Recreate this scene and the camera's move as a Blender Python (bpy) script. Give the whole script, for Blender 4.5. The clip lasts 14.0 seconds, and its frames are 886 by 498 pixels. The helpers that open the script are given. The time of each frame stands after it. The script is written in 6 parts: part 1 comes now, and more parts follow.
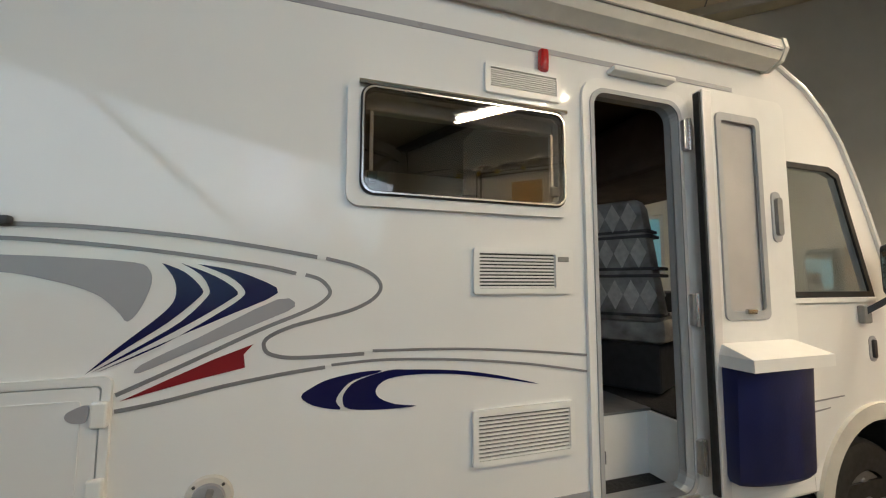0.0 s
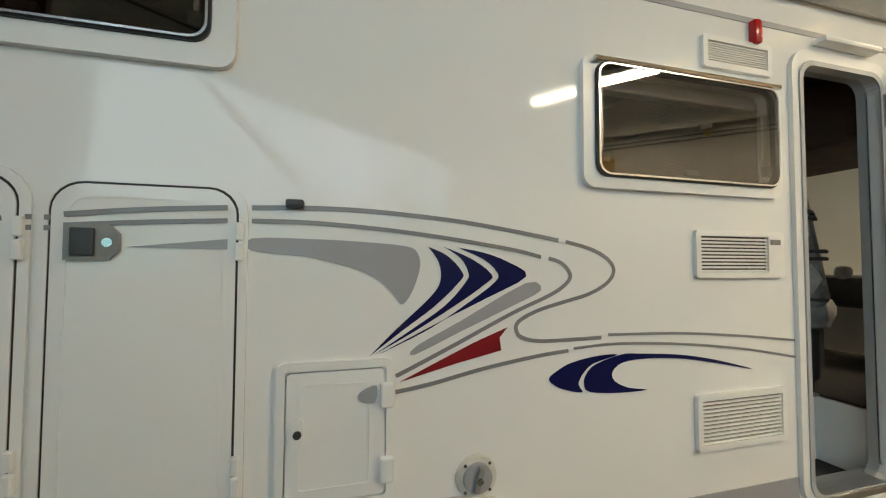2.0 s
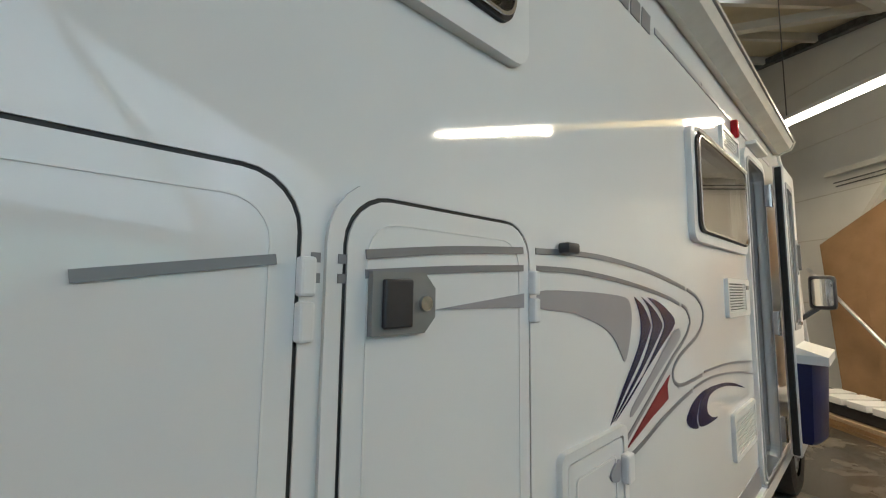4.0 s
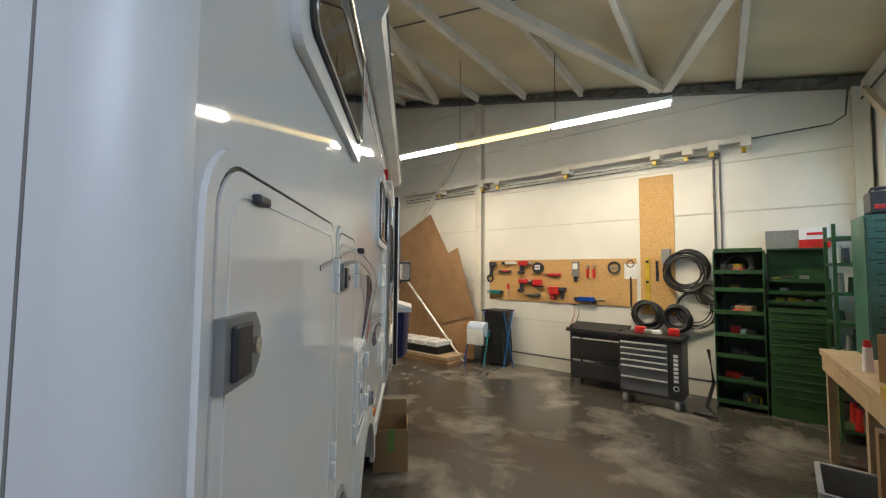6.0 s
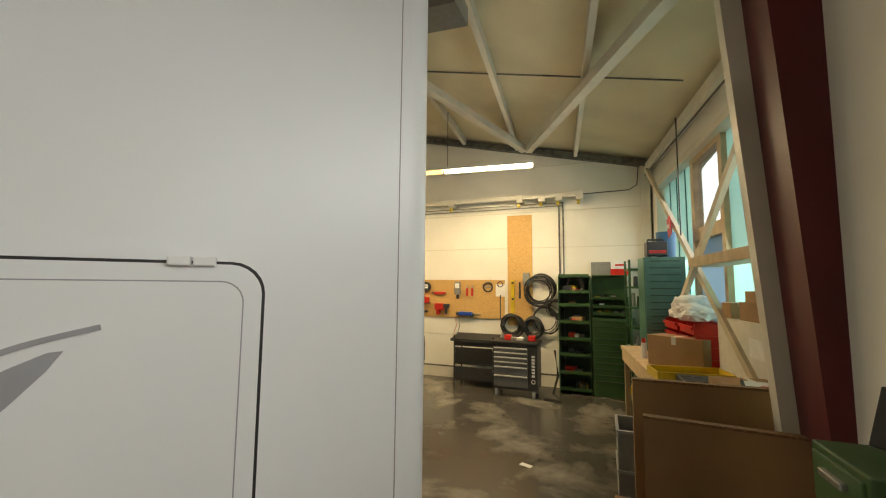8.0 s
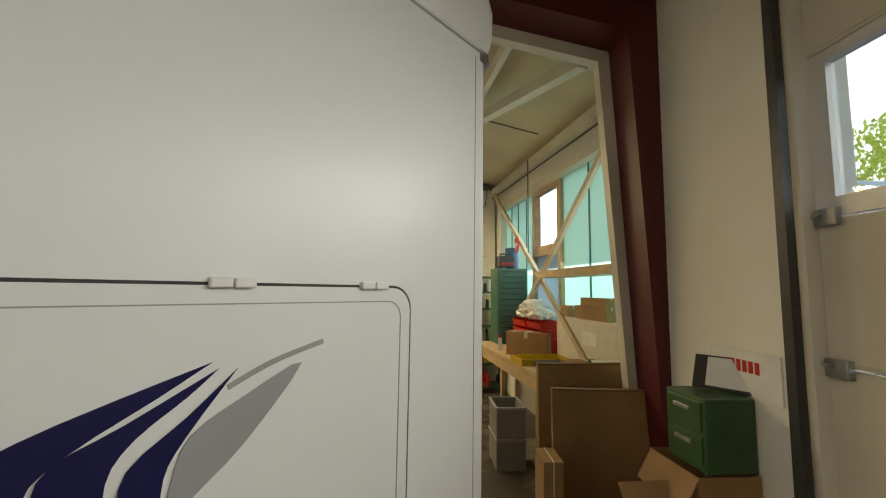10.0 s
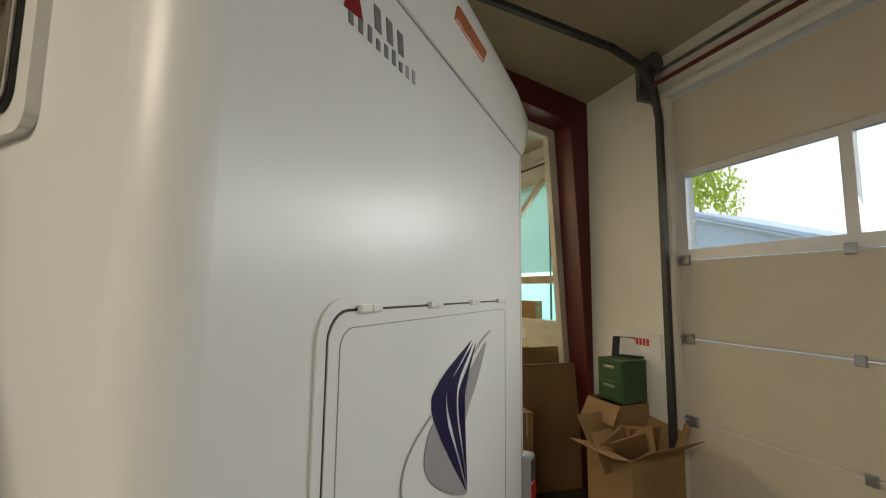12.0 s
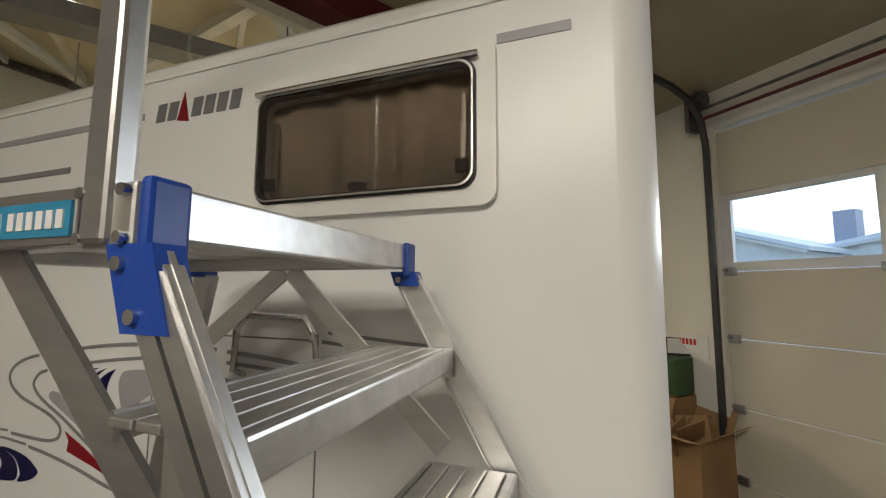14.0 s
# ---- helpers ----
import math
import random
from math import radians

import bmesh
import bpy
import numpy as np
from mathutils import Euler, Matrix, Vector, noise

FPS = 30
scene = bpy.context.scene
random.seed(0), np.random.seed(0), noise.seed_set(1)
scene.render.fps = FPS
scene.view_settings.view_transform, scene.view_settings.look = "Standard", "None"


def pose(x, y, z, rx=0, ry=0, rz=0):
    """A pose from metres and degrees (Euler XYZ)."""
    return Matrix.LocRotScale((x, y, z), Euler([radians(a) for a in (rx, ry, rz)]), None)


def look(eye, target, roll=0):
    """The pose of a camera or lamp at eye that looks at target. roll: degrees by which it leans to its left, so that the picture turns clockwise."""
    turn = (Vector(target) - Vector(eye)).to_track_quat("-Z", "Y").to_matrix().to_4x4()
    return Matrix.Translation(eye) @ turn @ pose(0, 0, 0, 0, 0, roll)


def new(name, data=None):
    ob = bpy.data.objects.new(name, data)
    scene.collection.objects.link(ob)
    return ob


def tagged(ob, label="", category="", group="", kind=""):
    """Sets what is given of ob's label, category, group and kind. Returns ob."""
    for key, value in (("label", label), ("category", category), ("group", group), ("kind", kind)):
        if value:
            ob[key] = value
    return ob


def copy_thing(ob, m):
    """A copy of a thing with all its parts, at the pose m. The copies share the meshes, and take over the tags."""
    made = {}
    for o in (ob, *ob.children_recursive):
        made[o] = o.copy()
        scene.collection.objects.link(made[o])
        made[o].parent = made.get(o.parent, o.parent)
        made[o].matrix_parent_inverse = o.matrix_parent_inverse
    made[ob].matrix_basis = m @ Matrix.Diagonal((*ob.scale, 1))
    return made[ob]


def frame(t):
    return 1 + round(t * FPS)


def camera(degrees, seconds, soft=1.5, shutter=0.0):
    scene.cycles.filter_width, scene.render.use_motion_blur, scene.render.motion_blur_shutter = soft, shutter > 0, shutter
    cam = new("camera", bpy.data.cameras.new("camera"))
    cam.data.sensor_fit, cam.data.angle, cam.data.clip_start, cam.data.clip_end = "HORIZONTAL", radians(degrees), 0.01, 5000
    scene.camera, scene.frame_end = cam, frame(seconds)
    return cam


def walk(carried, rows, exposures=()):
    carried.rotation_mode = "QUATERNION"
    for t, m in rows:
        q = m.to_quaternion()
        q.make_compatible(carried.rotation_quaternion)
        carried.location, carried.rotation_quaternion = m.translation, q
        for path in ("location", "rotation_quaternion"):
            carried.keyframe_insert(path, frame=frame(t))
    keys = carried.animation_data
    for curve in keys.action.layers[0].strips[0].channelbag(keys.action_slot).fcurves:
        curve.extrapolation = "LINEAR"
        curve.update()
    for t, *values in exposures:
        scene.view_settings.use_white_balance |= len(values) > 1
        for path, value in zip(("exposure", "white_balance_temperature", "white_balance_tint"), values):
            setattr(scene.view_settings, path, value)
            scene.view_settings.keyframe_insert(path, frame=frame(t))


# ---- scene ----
cam = camera(95.5, 14.0, soft=1.15)
PATH = [
    (0, (2.227, -1.398, 1.588), (2.855, 0.494, 1.755), 0.1),
    (0.5, (2.075, -1.461, 1.563), (2.724, 0.428, 1.676), 0.2),
    (1, (1.881, -1.489, 1.548), (2.558, 0.392, 1.621), 0.2),
    (1.5, (1.722, -1.365, 1.577), (2.402, 0.515, 1.645), 0.2),
    (2, (1.529, -1.166, 1.593), (2.073, 0.757, 1.668), 0.2),
    (2.5, (1.26, -0.973, 1.616), (1.693, 0.976, 1.725), 0.3),
    (2.7, (1.134, -0.89, 1.639), (1.525, 1.067, 1.772), 0.3),
    (4.8, (0.356, -0.384, 1.667), (2.228, 0.294, 1.853), 0.5),
    (5, (0.254, -0.386, 1.66), (2.18, 0.123, 1.836), 0.4),
    (5.5, (-0.062, -0.368, 1.645), (1.93, -0.244, 1.777), 0.3),
    (6, (-0.37, -0.229, 1.665), (1.62, -0.394, 1.777), 0.4),
    (6.5, (-0.6, -0.118, 1.698), (1.321, -0.664, 1.806), 0.5),
    (7, (-0.828, 0.034, 1.755), (1.037, -0.683, 1.843), 0.4),
    (7.5, (-0.972, 0.194, 1.784), (0.889, -0.531, 1.889), 0.4),
    (8, (-1.075, 0.428, 1.766), (0.755, -0.358, 1.948), 0.5),
    (8.5, (-1.086, 0.609, 1.782), (0.658, -0.353, 1.966), 0.4),
    (9, (-1.019, 0.789, 1.779), (0.577, -0.401, 1.965), 0.6),
    (9.2, (-1.001, 0.876, 1.788), (0.495, -0.439, 1.975), 0.7),
    (11.3, (-0.791, 2.236, 1.837), (0.353, 0.608, 2.038), 0.9),
    (11.5, (-0.766, 2.375, 1.859), (0.264, 0.672, 2.059), 0.9),
    (12, (-0.64, 2.66, 1.866), (0.198, 0.856, 2.071), 0.7),
    (12.5, (-0.436, 2.901, 1.867), (0.359, 1.077, 2.07), 0.6),
    (13, (-0.242, 3.087, 1.899), (0.539, 1.258, 2.102), 0.4),
    (13.5, (-0.041, 3.244, 1.94), (0.665, 1.383, 2.142), 0.5),
    (14, (0.178, 3.335, 1.94), (0.845, 1.461, 2.142), 0.3),
]
# the camera drifts in its exposure and white balance
BALANCE = [(0.0, 0.02, 5950, 18), (2.5, 0.18, 6200, 13), (4.8, 0.08, 5500, 15), (5.5, -0.04, 5450, 15), (6.0, 0.0, 5600, 15), (7.0, 0.05, 6550, 14), (8.0, 0.10, 7450, 11), (9.0, 0.08, 7600, 9), (11.5, 0.22, 7300, 9), (13.0, 0.28, 6700, 10), (14.0, 0.30, 6500, 10)]
walk(cam, [(t, look(a, b, r)) for t, a, b, r in PATH], BALANCE)

# ---------- world, sun, lamps ----------
world = bpy.data.worlds.new("sky")
scene.world = world
world.use_nodes = True
wn = world.node_tree
sky = wn.nodes.new("ShaderNodeTexSky")
sky.sky_type, sky.sun_disc, sky.sun_elevation, sky.sun_rotation = "NISHITA", False, radians(38), radians(200)
wn.links.new(sky.outputs[0], wn.nodes["Background"].inputs[0])
wn.nodes["Background"].inputs[1].default_value = 0.30

# the hall stands turned by 45 degrees to the motorhome: u along the tool wall, v away from it
HALL = Matrix.Rotation(radians(45), 4, "Z")
# the glazed wall runs askew to the tool wall; things along it are placed in its own axes
GLAZED = HALL @ Matrix.Translation((-1.24, -6.45, 0)) @ Matrix.Rotation(math.atan(0.1), 4, "Z") @ Matrix.Translation((1.28, 6.45, 0))


def area_lamp(name, m, sx, sy, watts, colour, spread=180):
    data = bpy.data.lights.new(name, "AREA")
    data.shape, data.size, data.size_y, data.energy, data.color, data.spread = "RECTANGLE", sx, sy, watts, colour, radians(spread)
    ob = new(name, data)
    ob.matrix_basis = m
    return ob


sun = new("sun", bpy.data.lights.new("sun", "SUN"))
sun.data.energy, sun.data.angle, sun.data.color = 1.2, radians(12), (1.0, 0.95, 0.88)
sun.matrix_basis = look((0, 0, 0), (0.45, 0.75, -0.9))

# ---------- materials ----------
def mat(name, base, rough=0.5, metal=0.0, var=0.08, scale=6.0, bump=0.05, bscale=60.0, coat=0.0, spec=0.5, second=None, mixlo=0.45, mixhi=0.65, stretch=(1, 1, 1), per=0.0):
    m = bpy.data.materials.new(name)
    m.use_nodes = True
    nt = m.node_tree
    b = nt.nodes["Principled BSDF"]
    N, L = nt.nodes.new, nt.links.new
    tc = N("ShaderNodeTexCoord")
    mp = N("ShaderNodeMapping")
    mp.inputs["Scale"].default_value = stretch
    L(tc.outputs["Object"], mp.inputs[0])
    n1 = N("ShaderNodeTexNoise")
    n1.inputs["Scale"].default_value, n1.inputs["Detail"].default_value = scale, 6
    L(mp.outputs[0], n1.inputs["Vector"])
    cr = N("ShaderNodeValToRGB")
    e = cr.color_ramp.elements
    c2 = second or tuple(min(1, c * (1 - var * 2)) for c in base)
    c1 = base if second else tuple(min(1, c * (1 + var)) for c in base)
    e[0].position, e[0].color = mixlo if second else 0.3, (*c1, 1)
    e[1].position, e[1].color = mixhi if second else 0.72, (*c2, 1)
    L(n1.outputs["Fac"], cr.inputs[0])
    out = cr.outputs[0]
    if per:
        oi = N("ShaderNodeObjectInfo")
        hs = N("ShaderNodeHueSaturation")
        mr = N("ShaderNodeMapRange")
        mr.inputs[3].default_value, mr.inputs[4].default_value = 1 - per, 1 + per
        L(oi.outputs["Random"], mr.inputs[0])
        L(mr.outputs[0], hs.inputs["Value"])
        L(out, hs.inputs["Color"])
        out = hs.outputs[0]
    L(out, b.inputs["Base Color"])
    n2 = N("ShaderNodeTexNoise")
    n2.inputs["Scale"].default_value, n2.inputs["Detail"].default_value = bscale, 4
    L(mp.outputs[0], n2.inputs["Vector"])
    if bump:
        bp = N("ShaderNodeBump")
        bp.inputs["Strength"].default_value, bp.inputs["Distance"].default_value = bump, 0.01
        L(n2.outputs["Fac"], bp.inputs["Height"])
        L(bp.outputs[0], b.inputs["Normal"])
    rr = N("ShaderNodeMapRange")
    rr.inputs[3].default_value, rr.inputs[4].default_value = max(0.02, rough * 0.8), min(1, rough * 1.2)
    L(n1.outputs["Fac"], rr.inputs[0])
    L(rr.outputs[0], b.inputs["Roughness"])
    b.inputs["Metallic"].default_value = metal
    b.inputs["Specular IOR Level"].default_value = spec
    b.inputs["Coat Weight"].default_value = coat
    b.inputs["Coat Roughness"].default_value = 0.06
    return m


def glass_mat(name, colour, rough=0.02, sheen=0.05, gloss=(0.9, 0.9, 0.9)):
    """A thin pane: see-through in its tint, with a mirror's sheen that grows at grazing angles."""
    m = bpy.data.materials.new(name)
    m.use_nodes = True
    nt = m.node_tree
    nt.nodes.remove(nt.nodes["Principled BSDF"])
    N, L = nt.nodes.new, nt.links.new
    tr, gl, mx, lw = N("ShaderNodeBsdfTransparent"), N("ShaderNodeBsdfGlossy"), N("ShaderNodeMixShader"), N("ShaderNodeLayerWeight")
    tr.inputs[0].default_value = (*colour, 1)
    gl.inputs[0].default_value, gl.inputs[1].default_value = (*gloss, 1), rough
    pw, ml = N("ShaderNodeMath"), N("ShaderNodeMath")
    pw.operation, pw.inputs[1].default_value = "POWER", 4.0
    ml.operation, ml.inputs[1].default_value, ml.inputs[2].default_value = "MULTIPLY_ADD", 0.75, sheen
    L(lw.outputs["Facing"], pw.inputs[0])
    L(pw.outputs[0], ml.inputs[0])
    L(ml.outputs[0], mx.inputs[0])
    L(tr.outputs[0], mx.inputs[1])
    L(gl.outputs[0], mx.inputs[2])
    L(mx.outputs[0], nt.nodes["Material Output"].inputs[0])
    return m


def glow_mat(name, colour, strength):
    m = bpy.data.materials.new(name)
    m.use_nodes = True
    b = m.node_tree.nodes["Principled BSDF"]
    b.inputs["Base Color"].default_value = (*colour, 1)
    b.inputs["Emission Color"].default_value = (*colour, 1)
    b.inputs["Emission Strength"].default_value = strength
    return m


def pane_mat(name, colour):
    m = bpy.data.materials.new(name)
    m.use_nodes = True
    nt = m.node_tree
    b = nt.nodes["Principled BSDF"]
    b.inputs["Base Color"].default_value = (*colour, 1)
    b.inputs["Roughness"].default_value = 0.35
    tl, mx = nt.nodes.new("ShaderNodeBsdfTranslucent"), nt.nodes.new("ShaderNodeMixShader")
    tl.inputs[0].default_value = (*colour, 1)
    mx.inputs[0].default_value = 0.75
    nt.links.new(b.outputs[0], mx.inputs[1])
    nt.links.new(tl.outputs[0], mx.inputs[2])
    nt.links.new(mx.outputs[0], nt.nodes["Material Output"].inputs[0])
    return m


def floor_mat():
    m = mat("polished_concrete", (0.062, 0.056, 0.048), 0.24, var=0.3, scale=1.1, bump=0.03, bscale=30, second=(0.26, 0.235, 0.195), mixlo=0.49, mixhi=0.70)
    nt = m.node_tree
    n = [k for k in nt.nodes if k.type == "TEX_NOISE"][0]
    n.inputs["Detail"].default_value, n.inputs["Roughness"].default_value, n.inputs["Distortion"].default_value = 8, 0.62, 0.35
    return m


GEL = mat("white_gelcoat", (0.80, 0.80, 0.785), 0.055, var=0.02, scale=1.2, bump=0.010, bscale=5, coat=0.0, spec=0.42)
GELR = mat("satin_gelcoat", (0.78, 0.79, 0.79), 0.34, var=0.02, scale=1.5, bump=0.015, bscale=7)
GELP = mat("white_plastic", (0.78, 0.78, 0.76), 0.32, var=0.02, scale=8, bump=0.02)
CREAM = mat("cream_plastic", (0.62, 0.60, 0.54), 0.4, var=0.05, scale=9)
GREYD = mat("grey_vinyl", (0.22, 0.22, 0.23), 0.3, var=0.03, bump=0)
GREYL = mat("light_grey_vinyl", (0.34, 0.34, 0.36), 0.3, var=0.03, bump=0)
NAVY = mat("navy_vinyl", (0.006, 0.008, 0.065), 0.22, var=0.05, bump=0)
RED = mat("red_vinyl", (0.23, 0.008, 0.014), 0.32, var=0.05, bump=0)
BLACK = mat("black_rubber", (0.018, 0.018, 0.018), 0.55, var=0.15, scale=30)
DARK = mat("dark_plastic", (0.035, 0.036, 0.04), 0.42, var=0.15, scale=20)
GREYP = mat("grey_plastic", (0.23, 0.23, 0.22), 0.42, var=0.06, scale=20)
CHROME = mat("brushed_steel", (0.62, 0.62, 0.62), 0.25, 1.0, var=0.06, scale=40)
MIRR = mat("mirror_glass", (0.7, 0.7, 0.7), 0.04, 1.0, var=0, bump=0)
ALU = mat("brushed_aluminium", (0.62, 0.62, 0.62), 0.38, 1.0, var=0.06, scale=6, bump=0.03, bscale=25, stretch=(1, 6, 6))
ALUD = mat("worn_aluminium", (0.72, 0.72, 0.70), 0.40, 1.0, var=0.15, scale=8, bump=0.06, bscale=40)
BLUEP = mat("blue_plastic", (0.01, 0.06, 0.36), 0.38, var=0.06, scale=12)
NAVYP = mat("navy_plastic", (0.008, 0.013, 0.075), 0.35, var=0.08, scale=8)
AMBER = mat("amber_lens", (0.75, 0.20, 0.02), 0.2, var=0.05)
REDL = mat("red_lens", (0.42, 0.01, 0.012), 0.15, var=0.05)
TINT = glass_mat("tinted_acrylic", (0.62, 0.58, 0.53), 0.012, 0.09)
CLEAR = glass_mat("clear_glass", (0.88, 0.91, 0.91), 0.01, 0.04)
DOORGL = mat("frosted_acrylic", (0.50, 0.48, 0.46), 0.18, var=0.06, scale=3)
CURT = mat("beige_curtain", (0.55, 0.48, 0.41), 0.9, var=0.10, scale=5, bump=0.1)
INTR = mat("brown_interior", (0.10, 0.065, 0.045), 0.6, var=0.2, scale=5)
MATT = mat("dark_carpet", (0.03, 0.03, 0.032), 0.95, var=0.25, scale=60, bump=0.5, bscale=200)
GREYI = mat("grey_lining", (0.40, 0.41, 0.42), 0.55, var=0.05)
FABRIC = mat("patterned_seat_fabric", (0.36, 0.35, 0.33), 0.95, var=0.3, scale=9, bump=0.3, bscale=150)
FABD = mat("seat_fabric_dark_band", (0.10, 0.095, 0.10), 0.95, var=0.3, scale=9, bump=0.3, bscale=150)
FABL = mat("seat_fabric_light_diamond", (0.60, 0.58, 0.54), 0.95, var=0.1, scale=30, bump=0.3, bscale=150)
FLOOR = floor_mat()
WALLW = mat("white_wall_paint", (0.74, 0.72, 0.66), 0.6, var=0.05, scale=1.2, bump=0.06, bscale=45)
WALLB = mat("beige_wall_paint", (0.62, 0.58, 0.50), 0.6, var=0.05, scale=1.0, bump=0.06, bscale=45)
CEIL = mat("beige_roof_sheet", (0.68, 0.61, 0.44), 0.6, var=0.06, scale=1.4, bump=0.05)
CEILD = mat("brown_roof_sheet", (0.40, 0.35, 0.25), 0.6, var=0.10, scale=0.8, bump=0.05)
STEELB = mat("cream_painted_steel", (0.66, 0.63, 0.55), 0.45, var=0.06, scale=3)
TANB = mat("tan_painted_steel", (0.50, 0.43, 0.31), 0.5, var=0.08, scale=4)
WINE = mat("wine_red_paint", (0.10, 0.008, 0.012), 0.5, var=0.12, scale=3)
GALV = mat("galvanised_steel", (0.16, 0.165, 0.16), 0.5, 0.8, var=0.25, scale=12)
PINE = mat("pine_timber", (0.50, 0.37, 0.22), 0.55, var=0.08, scale=9, bump=0.1, stretch=(1, 1, 1))
CHIP = mat("chipboard", (0.56, 0.34, 0.12), 0.7, var=0.10, scale=40, bump=0.15, bscale=120)
CARD = mat("cardboard", (0.33, 0.195, 0.09), 0.8, var=0.10, scale=3, bump=0.06, bscale=80, per=0.10)
CARDE = mat("cardboard_edge", (0.24, 0.135, 0.06), 0.9, var=0.2, scale=60, bump=0.3)
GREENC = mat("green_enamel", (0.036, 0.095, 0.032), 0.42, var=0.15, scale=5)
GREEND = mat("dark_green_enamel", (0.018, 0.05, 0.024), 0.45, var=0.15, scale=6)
TURQ = mat("grey_green_enamel", (0.06, 0.16, 0.12), 0.4, var=0.1, scale=5)
FOAM = mat("white_foam", (0.8, 0.8, 0.78), 0.8, var=0.03)
PAPER = mat("white_paper", (0.75, 0.75, 0.74), 0.8, var=0.05, scale=7, bump=0.1)
REDP = mat("red_plastic", (0.55, 0.02, 0.015), 0.35, var=0.08, scale=15)
YELP = mat("yellow_plastic", (0.55, 0.38, 0.02), 0.4, var=0.1, scale=15)
STEEL = mat("dull_steel", (0.40, 0.40, 0.40), 0.4, 0.9, var=0.1, scale=20)
CARTG = mat("grey_drawer_enamel", (0.15, 0.155, 0.16), 0.4, var=0.08, scale=10)
BAG = mat("black_bin_bag", (0.015, 0.016, 0.018), 0.35, var=0.2, scale=20, bump=0.6, bscale=25)
TEAL = mat("teal_plastic", (0.03, 0.2, 0.2), 0.4)
GATE = mat("beige_door_panel", (0.58, 0.53, 0.43), 0.45, var=0.03, scale=2, bump=0.10, bscale=160)
ALUF = mat("pale_window_frame", (0.70, 0.69, 0.68), 0.4, 0.3, var=0.04)
PANE = pane_mat("green_translucent_sheet", (0.60, 0.84, 0.78))
PANEG = pane_mat("grey_blue_obscured_glass", (0.34, 0.44, 0.50))
TUBE = glow_mat("lit_tube", (1.0, 0.90, 0.68), 20.0)
# weak yellow glow for the section that carries no lamp of its own
TUBEY = glow_mat("dim_yellow_tube", (1.0, 0.72, 0.25), 2.2)
SKYG = glow_mat("overcast_backdrop", (0.93, 0.97, 1.0), 1.2)
LEAF = pane_mat("leaf_green", (0.55, 0.62, 0.12))
BARS = mat("grey_print", (0.18, 0.18, 0.19), 0.4, var=0.02, bump=0)
WHITEP = mat("white_print", (0.75, 0.75, 0.75), 0.5, var=0.02, bump=0)
SKYBL = mat("sky_blue_label", (0.03, 0.24, 0.42), 0.4, var=0.04)


# ---------- mesh tools ----------
def bx(bm, x0, x1, y0, y1, z0, z1, bev=0.0, m=None):
    vs = [bm.verts.new((x, y, z)) for x in (x0, x1) for y in (y0, y1) for z in (z0, z1)]
    fs = [bm.faces.new([vs[i] for i in q]) for q in ((0, 1, 3, 2), (4, 6, 7, 5), (0, 4, 5, 1), (2, 3, 7, 6), (0, 2, 6, 4), (1, 5, 7, 3))]
    if bev:
        es = list({e for f in fs for e in f.edges})
        got = bmesh.ops.bevel(bm, geom=es, offset=bev, segments=2, affect="EDGES", profile=0.5)
        if m:
            bmesh.ops.transform(bm, matrix=m, verts=list({v for f in got["faces"] for v in f.verts} | {v for v in vs if v.is_valid}))
    elif m:
        bmesh.ops.transform(bm, matrix=m, verts=vs)
    return bm


def box(x0, x1, y0, y1, z0, z1, bev=0.0, m=None):
    return bx(bmesh.new(), x0, x1, y0, y1, z0, z1, bev, m)


def rod(bm, a, b, r, n=10, r2=None):
    a, b = Vector(a), Vector(b)
    q = (b - a).to_track_quat("Z", "Y").to_matrix()
    rings = []
    for p, rr in ((a, r), (b, r if r2 is None else r2)):
        rings.append([bm.verts.new(p + q @ Vector((rr * math.cos(i * math.tau / n), rr * math.sin(i * math.tau / n), 0))) for i in range(n)])
    for i in range(n):
        bm.faces.new((rings[0][i], rings[0][(i + 1) % n], rings[1][(i + 1) % n], rings[1][i]))
    bm.faces.new(rings[0][::-1])
    bm.faces.new(rings[1])
    return bm


def beam(bm, a, b, w, h, up=(0, 0, 1)):
    """A square bar from a to b, w wide and h deep along up."""
    a, b = Vector(a), Vector(b)
    d = (b - a).normalized()
    s = d.cross(Vector(up)).normalized()
    t = s.cross(d)
    rings = [[bm.verts.new(p + s * i * w / 2 + t * j * h / 2) for i, j in ((-1, -1), (1, -1), (1, 1), (-1, 1))] for p in (a, b)]
    for i in range(4):
        bm.faces.new((rings[0][i], rings[0][(i + 1) % 4], rings[1][(i + 1) % 4], rings[1][i]))
    bm.faces.new(rings[0][::-1])
    bm.faces.new(rings[1])
    return bm


def sweep(bm, pts, r, n=8, closed=False, flat=1.0):
    pts = [Vector(p) for p in pts]
    rings = []
    k = len(pts)
    for i, p in enumerate(pts):
        a = pts[(i - 1) % k] if closed or i else pts[0]
        b = pts[(i + 1) % k] if closed or i < k - 1 else pts[-1]
        d = (b - a).normalized()
        s = d.cross(Vector((0, 0, 1)))
        s = s.normalized() if s.length > 0.05 else Vector((1, 0, 0))
        t = s.cross(d).normalized()
        rings.append([bm.verts.new(p + s * r * math.cos(j * math.tau / n) + t * r * flat * math.sin(j * math.tau / n)) for j in range(n)])
    for i in range(k if closed else k - 1):
        A, B = rings[i], rings[(i + 1) % k]
        for j in range(n):
            bm.faces.new((A[j], A[(j + 1) % n], B[(j + 1) % n], B[j]))
    if not closed:
        bm.faces.new(rings[0][::-1])
        bm.faces.new(rings[-1])
    return bm


